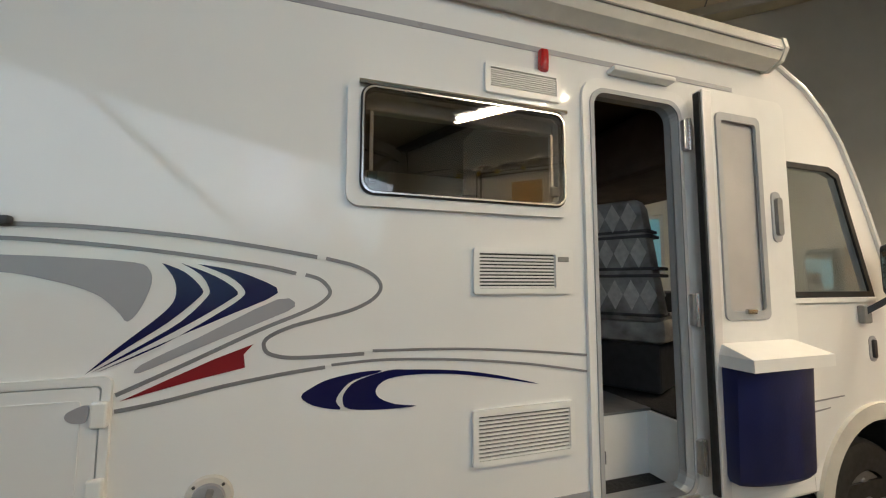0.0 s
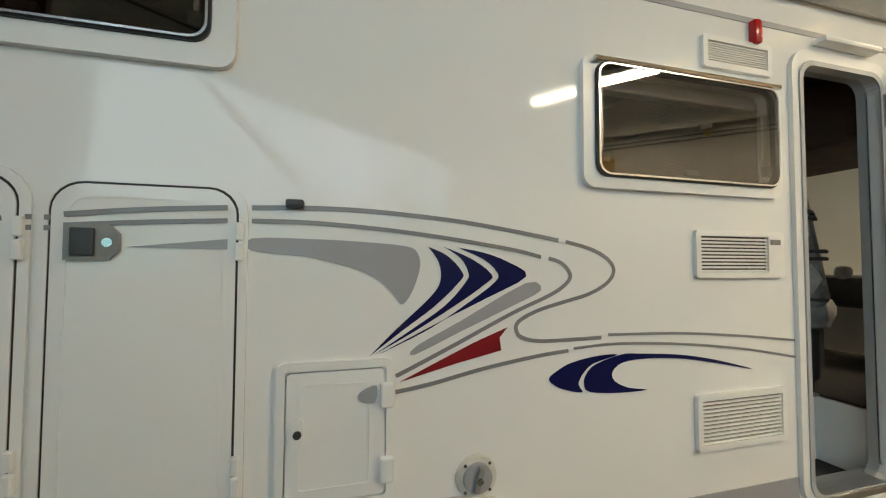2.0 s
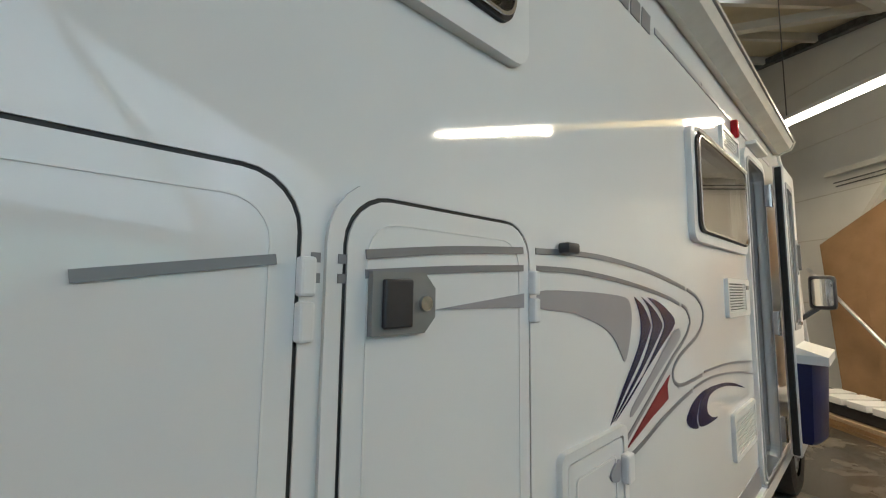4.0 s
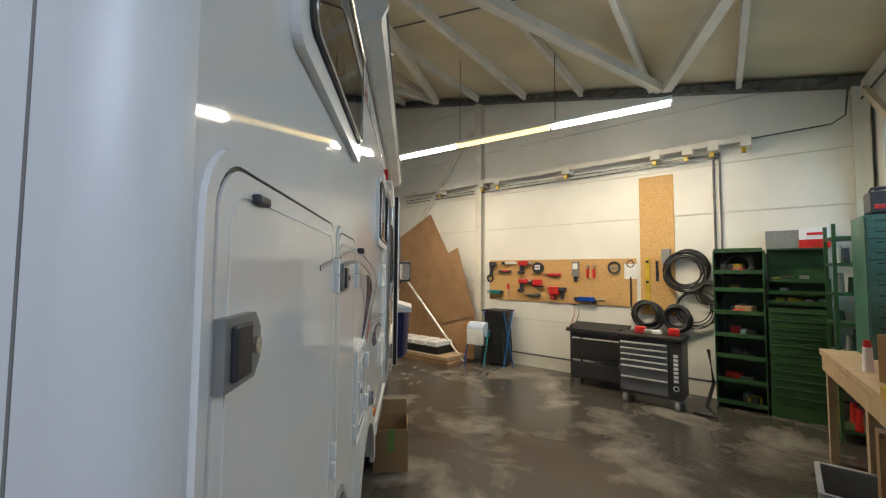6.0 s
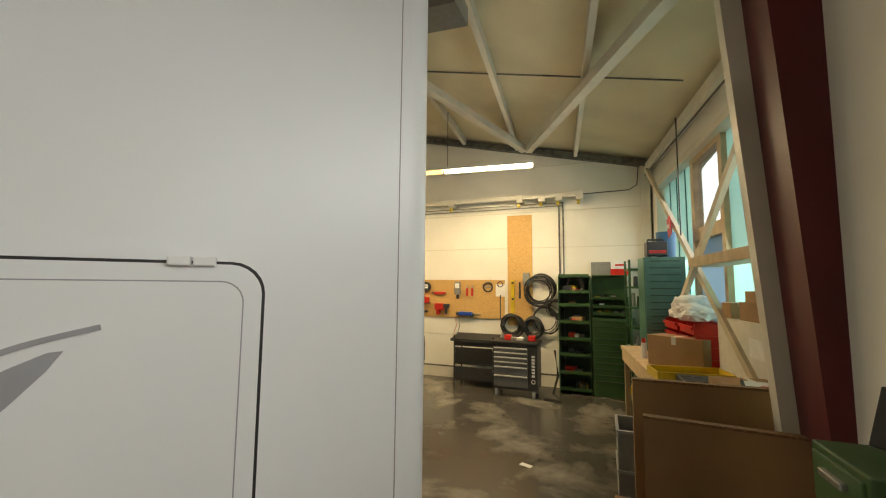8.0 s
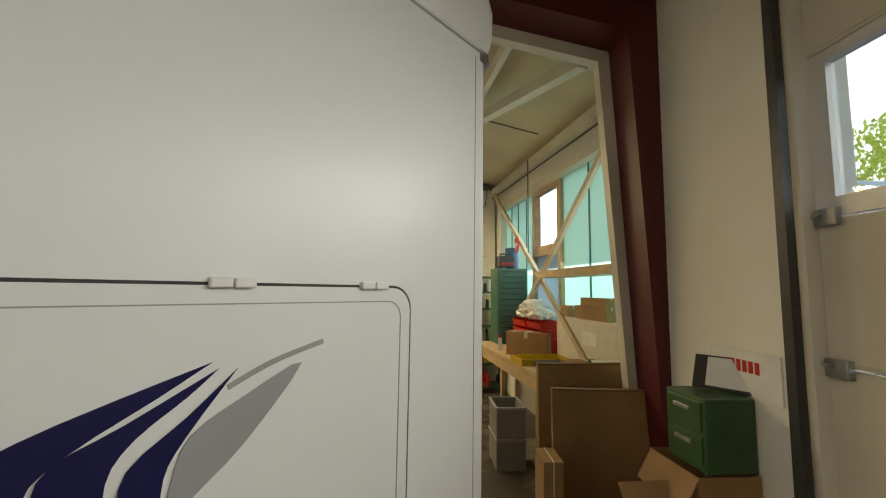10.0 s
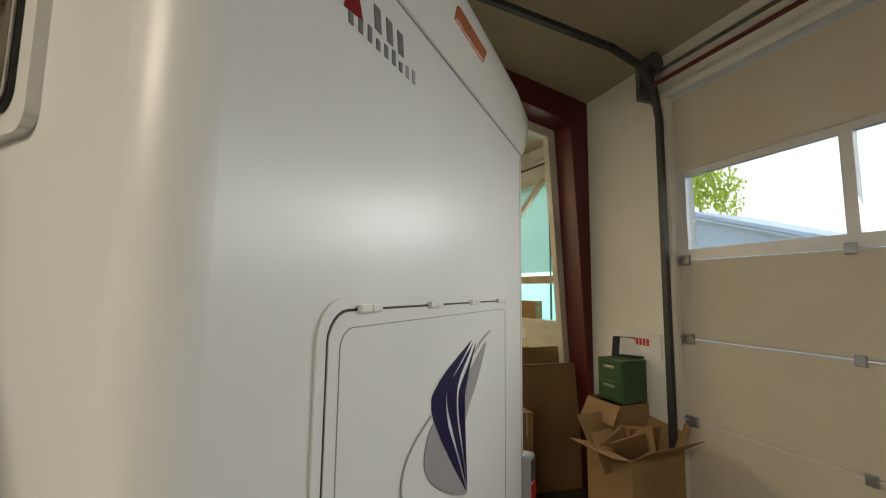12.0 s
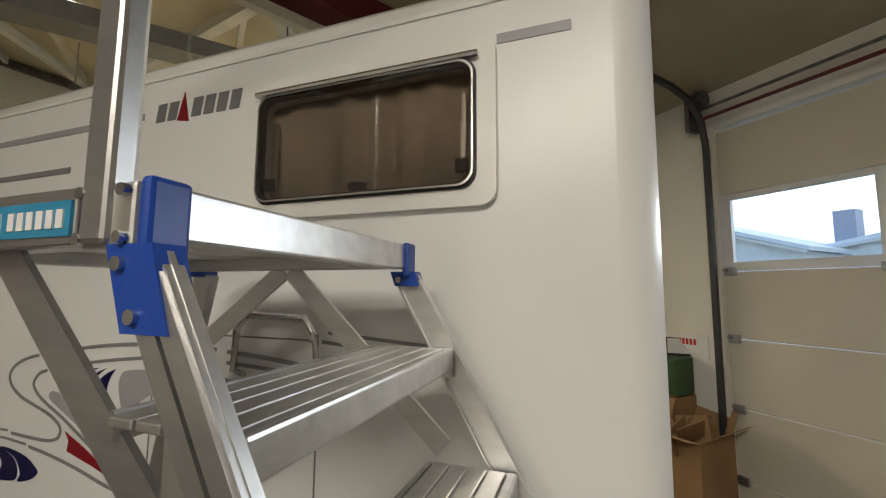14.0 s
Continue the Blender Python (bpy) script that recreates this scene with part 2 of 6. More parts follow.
def rrect(x0, x1, y0, y1, r, n=6):
    out = []
    for cx, cy, a in ((x1 - r, y1 - r, 0), (x0 + r, y1 - r, 90), (x0 + r, y0 + r, 180), (x1 - r, y0 + r, 270)):
        for i in range(n + 1):
            t = radians(a + 90 * i / n)
            out.append((cx + r * math.cos(t), cy + r * math.sin(t)))
    return out


def slab(outer, holes, to3, d0, d1, bm=None):
    """A flat plate with holes: 2D outlines, put into the world by to3(a, b, depth), from depth d0 to d1."""
    bm = bm or bmesh.new()
    old = set(bm.faces)
    loops, edges = [], []
    for pts in [outer, *holes]:
        vs = [bm.verts.new(to3(a, b, d0)) for a, b in pts]
        loops.append(vs)
        edges += [bm.edges.new((vs[i], vs[(i + 1) % len(vs)])) for i in range(len(vs))]
    got = bmesh.ops.triangle_fill(bm, edges=edges, use_beauty=True)
    faces = [g for g in got["geom"] if isinstance(g, bmesh.types.BMFace)]
    twin = {}
    for vs, pts in zip(loops, [outer, *holes]):
        for v, (a, b) in zip(vs, pts):
            twin[v] = bm.verts.new(to3(a, b, d1))
    for f in faces:
        bm.faces.new([twin[v] for v in reversed(f.verts)])
    for vs in loops:
        for i in range(len(vs)):
            a, b = vs[i], vs[(i + 1) % len(vs)]
            bm.faces.new((a, b, twin[b], twin[a]))
    bmesh.ops.recalc_face_normals(bm, faces=[f for f in bm.faces if f not in old])
    return bm


def YP(a, b, d):
    return (a, d, b)


def XP(a, b, d):
    return (d, a, b)


def UP(a, b, d):
    return (d, a, b)


def ZP(a, b, d):
    return (a, b, d)


def finish(bm, name, material, smooth=False):
    bmesh.ops.recalc_face_normals(bm, faces=bm.faces[:])
    me = bpy.data.meshes.new(name)
    bm.to_mesh(me)
    bm.free()
    me.materials.append(material)
    if smooth:
        me.shade_smooth()
        me.set_sharp_from_angle(angle=radians(35))
    return me


def part(name, bm, material, parent, label="", smooth=False):
    ob = new(name, finish(bm, name, material, smooth))
    ob.parent = parent
    if label:
        tagged(ob, label)
    return ob


def thing(name, label, category, m=None, group=""):
    ob = new(name)
    ob.matrix_basis = m if m is not None else Matrix()
    return tagged(ob, label, category, group)


def solid(name, bm, material, label, category, m=None, smooth=False, group="", kind=""):
    ob = new(name, finish(bm, name, material, smooth))
    ob.matrix_basis = m if m is not None else Matrix()
    return tagged(ob, label, category, group, kind)


def setting(name, bm, material, label, category="", m=None, smooth=False):
    return solid(name, bm, material, label, category or name.split("_")[0], m, smooth, kind="structure")


def at(u, v, z, turn=0):
    """A pose in the hall's own axes."""
    return HALL @ pose(u, v, z, 0, 0, turn)


def atw(u, v, z, turn=0):
    """A pose in the axes of the glazed wall."""
    return GLAZED @ pose(u, v, z, 0, 0, turn)


# ---------- the hall ----------
U0, V0 = -1.28, -6.45     # window wall, tool wall
U1, V1 = 9.0, 8.5         # closing walls
PV = -0.86                # partition with the wide opening


def roof(u):
    return 3.92 + 0.23 * (u - U0)


setting("floor", box(U0 - 0.75, U1 + 0.3, V0 - 0.3, V1 + 0.3, -0.15, 0.0), FLOOR, "polished grey concrete floor with paler worn patches", m=HALL)
G0, G1, GT = 0.06, 3.9, 3.42      # gate opening
WB, WT, WV0, WV1 = 1.15, 3.38, -6.1, -1.4   # glazed opening


setting("wall_window_side", slab([(V0 - 0.4, -0.1), (-1.12, -0.1), (-1.12, 4.2), (V0 - 0.4, 4.2)], [[(WV0, WB), (WV1, WB), (WV1, WT), (WV0, WT)]], UP, U0 - 0.25, U0),
        WALLW, "cream painted wall with a glazed band", m=GLAZED)
setting("wall_gate_side", slab([(PV - 0.36, -0.1), (V1 + 0.3, -0.1), (V1 + 0.3, 4.3), (PV - 0.36, 4.3)], [[(G0, 0.0), (G1, 0.0), (G1, GT), (G0, GT)]], UP, U0 - 0.25, U0),
        WALLW, "cream painted wall with a sectional gate", m=HALL)
tool_wall = setting("wall_tool_side", box(U0 - 0.3, U1 + 0.3, V0 - 0.25, V0 - 0.012, -0.1, 6.4), WALLB, "white panel wall behind the tools", m=HALL)
FW = [(-2.9, 1.75), (-1.7, 1.75), (-1.7, 2.85), (-2.9, 2.85)]
setting("wall_far_side", slab([(V0, -0.1), (V1, -0.1), (V1, 6.6), (V0, 6.6)], [FW], UP, U1, U1 + 0.2), WALLW, "plain white wall with one window", m=HALL)
fw = thing("window_far", "pale glazed window in the far wall", "window", HALL)
fw["kind"] = "structure"
part("window_frame", slab(FW, [[(-2.84, 1.81), (-2.33, 1.81), (-2.33, 2.79), (-2.84, 2.79)], [(-2.27, 1.81), (-1.76, 1.81), (-1.76, 2.79), (-2.27, 2.79)]], UP, U1 + 0.05, U1 + 0.11), ALUF, fw)
for a in (-2.84, -2.27):
    part("pane", box(U1 + 0.075, U1 + 0.085, a + 0.001, a + 0.509, 1.811, 2.789), PANE, fw)
setting("wall_back", box(U0, U1, V1, V1 + 0.2, -0.1, 6.6), WALLB, "plain beige wall", m=HALL)

# roof: one sloping sheet, with purlins and wind braces under it
bm = bmesh.new()
vs = [bm.verts.new((u, v, roof(u) + d)) for d in (0, 0.15) for u in (U0 - 0.75, U1 + 0.3) for v in (V0 - 0.3, V1 + 0.3)]
for q in ((0, 1, 3, 2), (4, 6, 7, 5), (0, 4, 5, 1), (2, 3, 7, 6), (0, 2, 6, 4), (1, 5, 7, 3)):
    bm.faces.new([vs[i] for i in q])
setting("ceiling", bm, CEIL, "sloping beige sheet roof lining", m=HALL)
for i in range(9):
    u = -0.03 + 1.04 * i
    bm = bmesh.new()
    beam(bm, (u, V0, roof(u) - 0.07), (u - 0.5, PV - 0.37, roof(u - 0.5) - 0.07), 0.06, 0.13)
    setting("trim_purlin", bm, STEELB, "cream painted steel purlin under the roof", "beam", HALL)
for k, (ua, va, ub, vb) in enumerate(((0.80, -5.95, 2.45, -1.5), (0.72, -5.95, -1.08, -1.6), (2.45, -1.5, 4.9, -5.95), (4.9, -5.95, 7.1, -1.5))):
    bm = bmesh.new()
    beam(bm, (ua, va, roof(ua) - 0.2), (ub, vb, roof(ub) - 0.2), 0.11, 0.11)
    setting("trim_wind_brace", bm, STEELB, "cream painted diagonal steel roof brace", "beam", HALL)
bm = bmesh.new()
beam(bm, (U0, V0 + 0.10, roof(U0) - 0.10), (U1, V0 + 0.10, roof(U1) - 0.10), 0.12, 0.11)
setting("trim_edge_beam", bm, GALV, "dark steel edge beam along the tool wall", "beam", HALL)
bm = bmesh.new()
beam(bm, (U0 + 0.06, V0, roof(U0) - 0.16), (U0 + 0.06, PV - 0.37, roof(U0) - 0.22), 0.10, 0.14)
setting("trim_eaves_beam", bm, STEELB, "steel eaves beam over the glazed wall", "beam", GLAZED)
# seams in the roof lining
bm = bmesh.new()
for v in (-3.58,):
    beam(bm, (U0, v, roof(U0) - 0.006), (U1, v, roof(U1) - 0.006), 0.018, 0.012)
setting("trim_roof_seam", bm, GALV, "dark seams of the roof lining", "seam", HALL)

# the white facing boards of the tool wall, with open joints between them
zs = (0.02, 0.82, 1.49, 2.48, 3.15, 4.0, 5.0, 6.3)
for i in range(len(zs) - 1):
    for a, b in ((U0 + 0.01, 4.08), (4.09, U1)):
        part("wall_board", box(a, b, V0 - 0.012, V0, zs[i] + 0.008, zs[i + 1] - 0.008), WALLW, tool_wall)
setting("baseboard", box(U0, U1, V0, V0 + 0.012, 0.0, 0.20), STEELB, "worn cream skirting strip along the tool wall", m=HALL)
setting("trim_baseline", box(U0, U1, V0 + 0.002, V0 + 0.016, 0.20, 0.225), GALV, "dark strip above the skirting", "strip", HALL)
for u in (4.12, U0 + 0.14):
    b = bmesh.new()
    bx(b, u - 0.07, u + 0.07, V0, V0 + 0.012, 0, roof(u) - 0.1)
    bx(b, u - 0.07, u + 0.07, V0 + 0.12, V0 + 0.132, 0, roof(u) - 0.1)
    bx(b, u - 0.005, u + 0.005, V0 + 0.012, V0 + 0.12, 0, roof(u) - 0.1)
    setting("trim_column", b, STEELB, "cream painted steel column at the wall", "column", HALL)
b = bmesh.new()
beam(b, (4.3, V0 + 0.06, 4.55), (6.2, V0 + 0.06, 2.2), 0.07, 0.07)
setting("trim_wall_brace", b, STEELB, "diagonal steel brace on the tool wall", "brace", HALL)

# thick partition with the wide opening, wine red towards the gate and in its reveal
PB = PV - 0.31            # back of the partition


def jamb(z):
    """The leaning inner edge of the opening on the window side."""
    return -1.225 + 0.068 * z


def lintel(u):
    return 3.48 + 0.20 * (u + 1.0)


setting("wall_partition", slab([(U0, -0.02), (U0 + 0.004, -0.02), (jamb(3.5) - 0.085, 3.56), (6.48, lintel(6.48) + 0.09), (6.48, -0.02), (U1, -0.02), (U1, roof(U1)), (U0, roof(U0))], [],
        lambda a, b, d: (a, d, b), PB, PV), WINE, "wine-red painted partition round a wide opening", m=HALL)
setting("wall_partition_back", slab([(-2.0, -0.02), (U0 + 0.002, -0.02), (jamb(3.5) - 0.087, 3.562), (6.482, lintel(6.48) + 0.092), (6.482, -0.02), (U1, -0.02), (U1, roof(U1)), (-2.0, roof(-2.0))], [],
        lambda a, b, d: (a, d, b), PB - 0.05, PB - 0.003), WALLW, "white back of the partition", m=HALL)
setting("trim_opening_post", slab([(jamb(0) - 0.083, 0.0), (jamb(0), 0.0), (jamb(3.47), lintel(jamb(3.47))), (jamb(3.47) - 0.083, lintel(jamb(3.47)) + 0.07)], [], YP, PB - 0.04, PB + 0.045),
        STEELB, "beige steel post lining the wide opening", "post", HALL)
setting("trim_opening_lintel", slab([(jamb(3.47) + 0.002, lintel(jamb(3.47))), (6.4, lintel(6.4)), (6.4, lintel(6.4) + 0.085), (jamb(3.47) - 0.08, lintel(jamb(3.47)) + 0.085), (jamb(3.47) - 0.08, lintel(jamb(3.47)) + 0.074)], [], YP, PB - 0.04, PB + 0.045),
        STEELB, "beige steel lintel over the wide opening", "lintel", HALL)
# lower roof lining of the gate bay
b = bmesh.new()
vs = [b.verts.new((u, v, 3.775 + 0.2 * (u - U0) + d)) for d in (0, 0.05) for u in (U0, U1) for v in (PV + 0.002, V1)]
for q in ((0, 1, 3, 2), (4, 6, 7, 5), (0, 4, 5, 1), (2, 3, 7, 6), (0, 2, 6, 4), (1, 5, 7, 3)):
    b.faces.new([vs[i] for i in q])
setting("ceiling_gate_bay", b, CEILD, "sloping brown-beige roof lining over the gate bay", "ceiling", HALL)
# long grey duct that hangs along the opening
duct = thing("hanging_duct", "long grey sheet-steel duct hung behind the opening", "duct", HALL)
b = bmesh.new()
vs = [b.verts.new((u, v, 3.60 + 0.055 * (u - 0.39) + d)) for d in (0, 0.14) for u in (0.39, 6.0) for v in (-1.50, -1.24)]
for q in ((0, 1, 3, 2), (4, 6, 7, 5), (0, 4, 5, 1), (2, 3, 7, 6), (0, 2, 6, 4), (1, 5, 7, 3)):
    b.faces.new([vs[i] for i in q])
part("body", b, GREYP, duct)
for u in (0.6, 2.3, 4.0, 5.7):
    part("hanger", rod(bmesh.new(), (u, -1.37, 3.74 + 0.055 * (u - 0.39)), (u, -1.37, roof(u)), 0.006, 6), GALV, duct)
for u in (1.6, 3.0, 4.4):
    part("joint_flange", box(u - 0.012, u + 0.012, -1.508, -1.232, 3.592 + 0.055 * (u - 0.39), 3.748 + 0.055 * (u - 0.39)), STEEL, duct)

# glazed band: translucent sheets, mullions and one clear window in a timber frame
glz = thing("window_band", "translucent green-tinted glazing band with an opening timber window", "window", GLAZED)
glz["kind"] = "structure"
CV0, CV1, CB, CT = -4.58, -3.68, 2.47, 3.31
edges_v = [WV0, -5.75, -5.4, -5.0, CV0 - 0.05]
for a, b_ in zip(edges_v, edges_v[1:]):
    part("pane", box(U0 - 0.14, U0 - 0.12, a + 0.006, b_ - 0.006, WB, WT), PANE, glz)
for a, b_ in ((CV1 + 0.05, -2.95), (-2.95, -2.2), (-2.2, WV1)):
    part("pane", box(U0 - 0.14, U0 - 0.12, a + 0.006, b_ - 0.006, WB, WT), PANE, glz)
part("lower_pane", box(U0 - 0.14, U0 - 0.12, CV0 + 0.03, CV1 - 0.03, WB, CB - 0.15), PANEG, glz, "grey-blue obscured lower pane")
part("clear_pane", box(U0 - 0.135, U0 - 0.125, CV0 + 0.05, CV1 - 0.05, CB + 0.02, CT - 0.05), CLEAR, glz).visible_shadow = False
part("window_frame", slab([(CV0 - 0.05, WB), (CV1 + 0.05, WB), (CV1 + 0.05, CT + 0.07), (CV0 - 0.05, CT + 0.07)],
     [[(CV0 + 0.03, WB + 0.05), (CV1 - 0.03, WB + 0.05), (CV1 - 0.03, CB - 0.14), (CV0 + 0.03, CB - 0.14)], [(CV0 + 0.05, CB), (CV1 - 0.05, CB), (CV1 - 0.05, CT - 0.03), (CV0 + 0.05, CT - 0.03)]],
     UP, U0 - 0.17, U0 - 0.07), PINE, glz, "pale timber window frame")
part("top_rail", box(U0 - 0.18, U0 + 0.012, WV0, WV1, WT - 0.04, WT + 0.05), STEELB, glz)
for v in edges_v[1:-1] + [-2.95, -2.2]:
    part("mullion", box(U0 - 0.15, U0 - 0.11, v - 0.012, v + 0.012, WB, WT), TEAL, glz)

# X-brace, timber ledge and conduit in front of the glazing
for a, b_ in (((U0 + 0.15, -6.0, 3.64), (U0 + 0.15, -2.3, 0.86)), ((U0 + 0.20, -1.95, 3.28), (U0 + 0.20, -4.95, 1.03))):
    b = bmesh.new()
    beam(b, a, b_, 0.045, 0.07, (0, 0, 1))
    setting("trim_cross_brace", b, TANB, "cream painted diagonal steel brace before the glazing", "brace", GLAZED)
setting("trim_ledge", box(U0 + 0.02, U0 + 0.28, -3.59, -1.35, 1.97, 2.06, 0.004), PINE, "raw timber ledge along the glazed wall", "ledge", GLAZED)
b = bmesh.new()
rod(b, (U0 + 0.2, -4.1, 2.35), (U0 + 0.2, -4.1, roof(U0) - 0.2), 0.008, 6)
rod(b, (U0 + 0.12, V0 + 0.2, 3.62), (U0 + 0.12, PV - 0.37, 3.52), 0.012, 6)
setting("trim_conduit", b, DARK, "thin dark conduit along the eaves", "conduit", GLAZED)

# crane rail along the tool wall
rail = thing("wall_rail", "cream steel track with brackets along the tool wall", "rail", HALL)
b = bmesh.new()
bx(b, -0.15, 6.2, V0 + 0.14, V0 + 0.20, 3.36, 3.43, 0.005)
part("track", b, STEELB, rail)
b = bmesh.new()
bx(b, 0.2, 6.2, V0 + 0.03, V0 + 0.045, 3.22, 3.235)
bx(b, 0.2, 6.2, V0 + 0.06, V0 + 0.075, 3.27, 3.285)
part("cable_run", b, GALV, rail)
for u in (-0.1, 0.25, 0.55, 0.95, 2.3, 3.65, 4.0, 5.1):
    part("bracket", box(u - 0.06, u + 0.06, V0 + 0.0, V0 + 0.21, 3.30, 3.44, 0.004), STEELB, rail)
    part("clamp", box(u + 0.0, u + 0.05, V0 + 0.10, V0 + 0.15, 3.23, 3.30, 0.004), YELP, rail)
b = bmesh.new()
rod(b, (0.27, V0 + 0.02, 0.2), (0.27, V0 + 0.02, 3.4), 0.014, 6)
rod(b, (0.20, V0 + 0.02, 0.2), (0.20, V0 + 0.02, 3.4), 0.010, 6)
sweep(b, [(-0.15, V0 + 0.12, 3.40), (-0.9, V0 + 0.1, 3.42), (-1.02, V0 + 0.1, 3.5), (-1.05, V0 + 0.1, 3.85)], 0.010, 6)
part("riser", b, GALV, rail)

# strip lamp
lampd = thing("strip_lamp", "long hanging fluorescent strip lamp with lit tubes", "lamp", HALL @ pose(0.49, -5.0, 3.6, 0, 0, 5.5))
segs = [(0.0, 1.42, 1), (1.42, 2.92, 0), (2.92, 4.35, 1)]
for a, b_, lit in segs:
    part("housing", box(a, b_, -0.055, 0.055, 0.03, 0.075, 0.006), GELP, lampd)
    b = bmesh.new()
    rod(b, (a + 0.02, 0, 0.0), (b_ - 0.02, 0, 0.0), 0.028, 10)
    part("tube", b, TUBE if lit else TUBEY, lampd)
    if lit:
        area_lamp("strip_light", HALL @ pose(0.49, -5.0, 3.55, 0, 0, 5.5) @ pose((a + b_) / 2, 0, 0), b_ - a, 0.07, 78, (1.0, 0.80, 0.48))
    b = bmesh.new()
    rod(b, (b_ - 0.06, 0, 0.07), (b_ - 0.06, 0, 0.07 + roof(0.49 + b_) - 3.72), 0.006, 6)
    part("hanger", b, GALV, lampd)

# an unseen second strip, added to brighten the gate bay behind the camera's way
bay_fill = thing("strip_lamp", "unseen fluorescent strip lamp added to brighten the gate bay", "lamp", HALL @ pose(3.3, 4.2, 4.2))
for a, b_ in ((0.0, 1.45), (1.5, 2.95)):
    part("housing", box(a, b_, -0.055, 0.055, 0.03, 0.075, 0.006), GELP, bay_fill)
    b = bmesh.new()
    rod(b, (a + 0.02, 0, 0.0), (b_ - 0.02, 0, 0.0), 0.028, 10)
    part("tube", b, TUBE, bay_fill)
    part("hanger", box(a + 0.7, a + 0.71, -0.005, 0.005, 0.07, 0.60), GALV, bay_fill)
    area_lamp("strip_light", HALL @ pose(3.3 + (a + b_) / 2, 4.2, 4.15), b_ - a, 0.14, 84, (1.0, 0.92, 0.80))

# daylight standing in the openings
area_lamp("window_daylight", GLAZED @ look((U0 - 0.08, -3.75, 2.25), (2, -3.75, 1.1)), 4.5, 1.9, 50, (0.84, 0.95, 1.0), 160)
area_lamp("gate_daylight", HALL @ look((U0 - 0.02, 2.05, 2.47), (3, 2.05, 0.2)), 3.6, 0.52, 19, (0.92, 0.97, 1.0), 125)

# sectional gate
gate = thing("door_gate", "beige sectional garage gate with a glazed row", "gate", HALL)
gate["kind"] = "structure"
GX = U0 - 0.06
gz = (0.02, 0.36, 0.945, 1.53, 2.115, 2.80, 3.40)
for i in range(6):
    z0, z1 = gz[i] + 0.004, gz[i + 1] - 0.004
    if i == 4:
        hl = [[(a, z0 + 0.075), (a + 0.93, z0 + 0.075), (a + 0.93, z1 - 0.045), (a, z1 - 0.045)] for a in (G0 + 0.08, G0 + 1.07, G0 + 2.06)]
        part("glazed_panel", slab([(G0, z0), (G1, z0), (G1, z1), (G0, z1)], hl, UP, GX - 0.045, GX), ALUF, gate, "pale aluminium window row")
        for h in hl:
            part("pane", box(GX - 0.03, GX - 0.022, h[0][0] + 0.002, h[1][0] - 0.002, h[0][1] + 0.002, h[2][1] - 0.002), CLEAR, gate).visible_shadow = False
    else:
        b = box(GX - 0.045, GX, G0, G1, z0, z1, 0.008)
        part("panel", b, GATE, gate)
        part("panel_groove", box(GX - 0.002, GX + 0.004, G0 + 0.01, G1, z0 + 0.014, z0 + 0.020), GATE, gate)
for z in gz[1:5]:
    h = part("hinge", box(GX, GX + 0.03, G0 + 0.01, G0 + 0.10, z - 0.035, z + 0.035, 0.004), STEEL, gate)
    b = bmesh.new()
    rod(b, (GX + 0.02, G0 - 0.05, z + 0.01), (GX + 0.02, G0 + 0.05, z + 0.01), 0.012, 8)
    part("roller", b, CHROME, h)
    part("hinge", box(GX, GX + 0.02, G0 + 1.0, G0 + 1.05, z - 0.03, z + 0.03, 0.004), STEEL, gate)
b = bmesh.new()
pts = [(U0 + 0.05, 0, 0.0), (U0 + 0.05, 0, 3.25), (U0 + 0.10, 0, 3.5), (U0 + 0.24, 0, 3.66), (U0 + 0.5, 0, 3.74), (U0 + 3.6, 0, 4.05)]
for p, q in zip(pts, pts[1:]):
    beam(b, (p[0], G0 - 0.03, p[2]), (q[0], G0 - 0.03, q[2]), 0.04, 0.045, (0, 1, 0))
part("track", b, DARK, gate, "dark galvanised door track")
b = bmesh.new()
rod(b, (U0 + 0.10, G0 - 0.10, 3.60), (U0 + 0.10, G1, 3.60), 0.014, 8)
rod(b, (U0 + 0.11, G0 - 0.07, 3.69), (U0 + 0.11, G0 + 0.02, 3.69), 0.075, 18)
bx(b, U0, U0 + 0.16, G0 - 0.14, G0 - 0.10, 3.42, 3.76)
part("cable_drum", b, GALV, gate, smooth=True)
part("shaft_tube", rod(bmesh.new(), (U0 + 0.12, G0, 3.50), (U0 + 0.12, G1, 3.50), 0.016, 8), WINE, gate, "wine-red spring shaft")
b = bmesh.new()
bx(b, U0 + 1.5, U0 + 1.55, G0 - 0.06, G0 - 0.0, 3.85, 4.08)
part("track_hanger", b, GALV, gate)

# outside the gate: yard, a low white shed and a tree, under an overcast sky
setting("ground", box(-30, U0 - 0.3, -62, 36, -0.2, -0.02), mat("yard_asphalt", (0.16, 0.16, 0.165), 0.85, var=0.2, scale=8, bump=0.2), "grey paved yard outside the gate", m=HALL)
setting("backdrop", slab([(-26, -60), (-26, 34), (-25.9, 34), (-25.9, -59.9), (-2.2, -59.9), (-2.2, -60)], [], ZP, -2, 30), SKYG, "pale overcast sky", m=HALL)
SHEDW, SHEDR = mat("shed_white", (0.93, 0.94, 0.95), 0.6), mat("shed_roof", (0.88, 0.90, 0.93), 0.5, var=0.04)


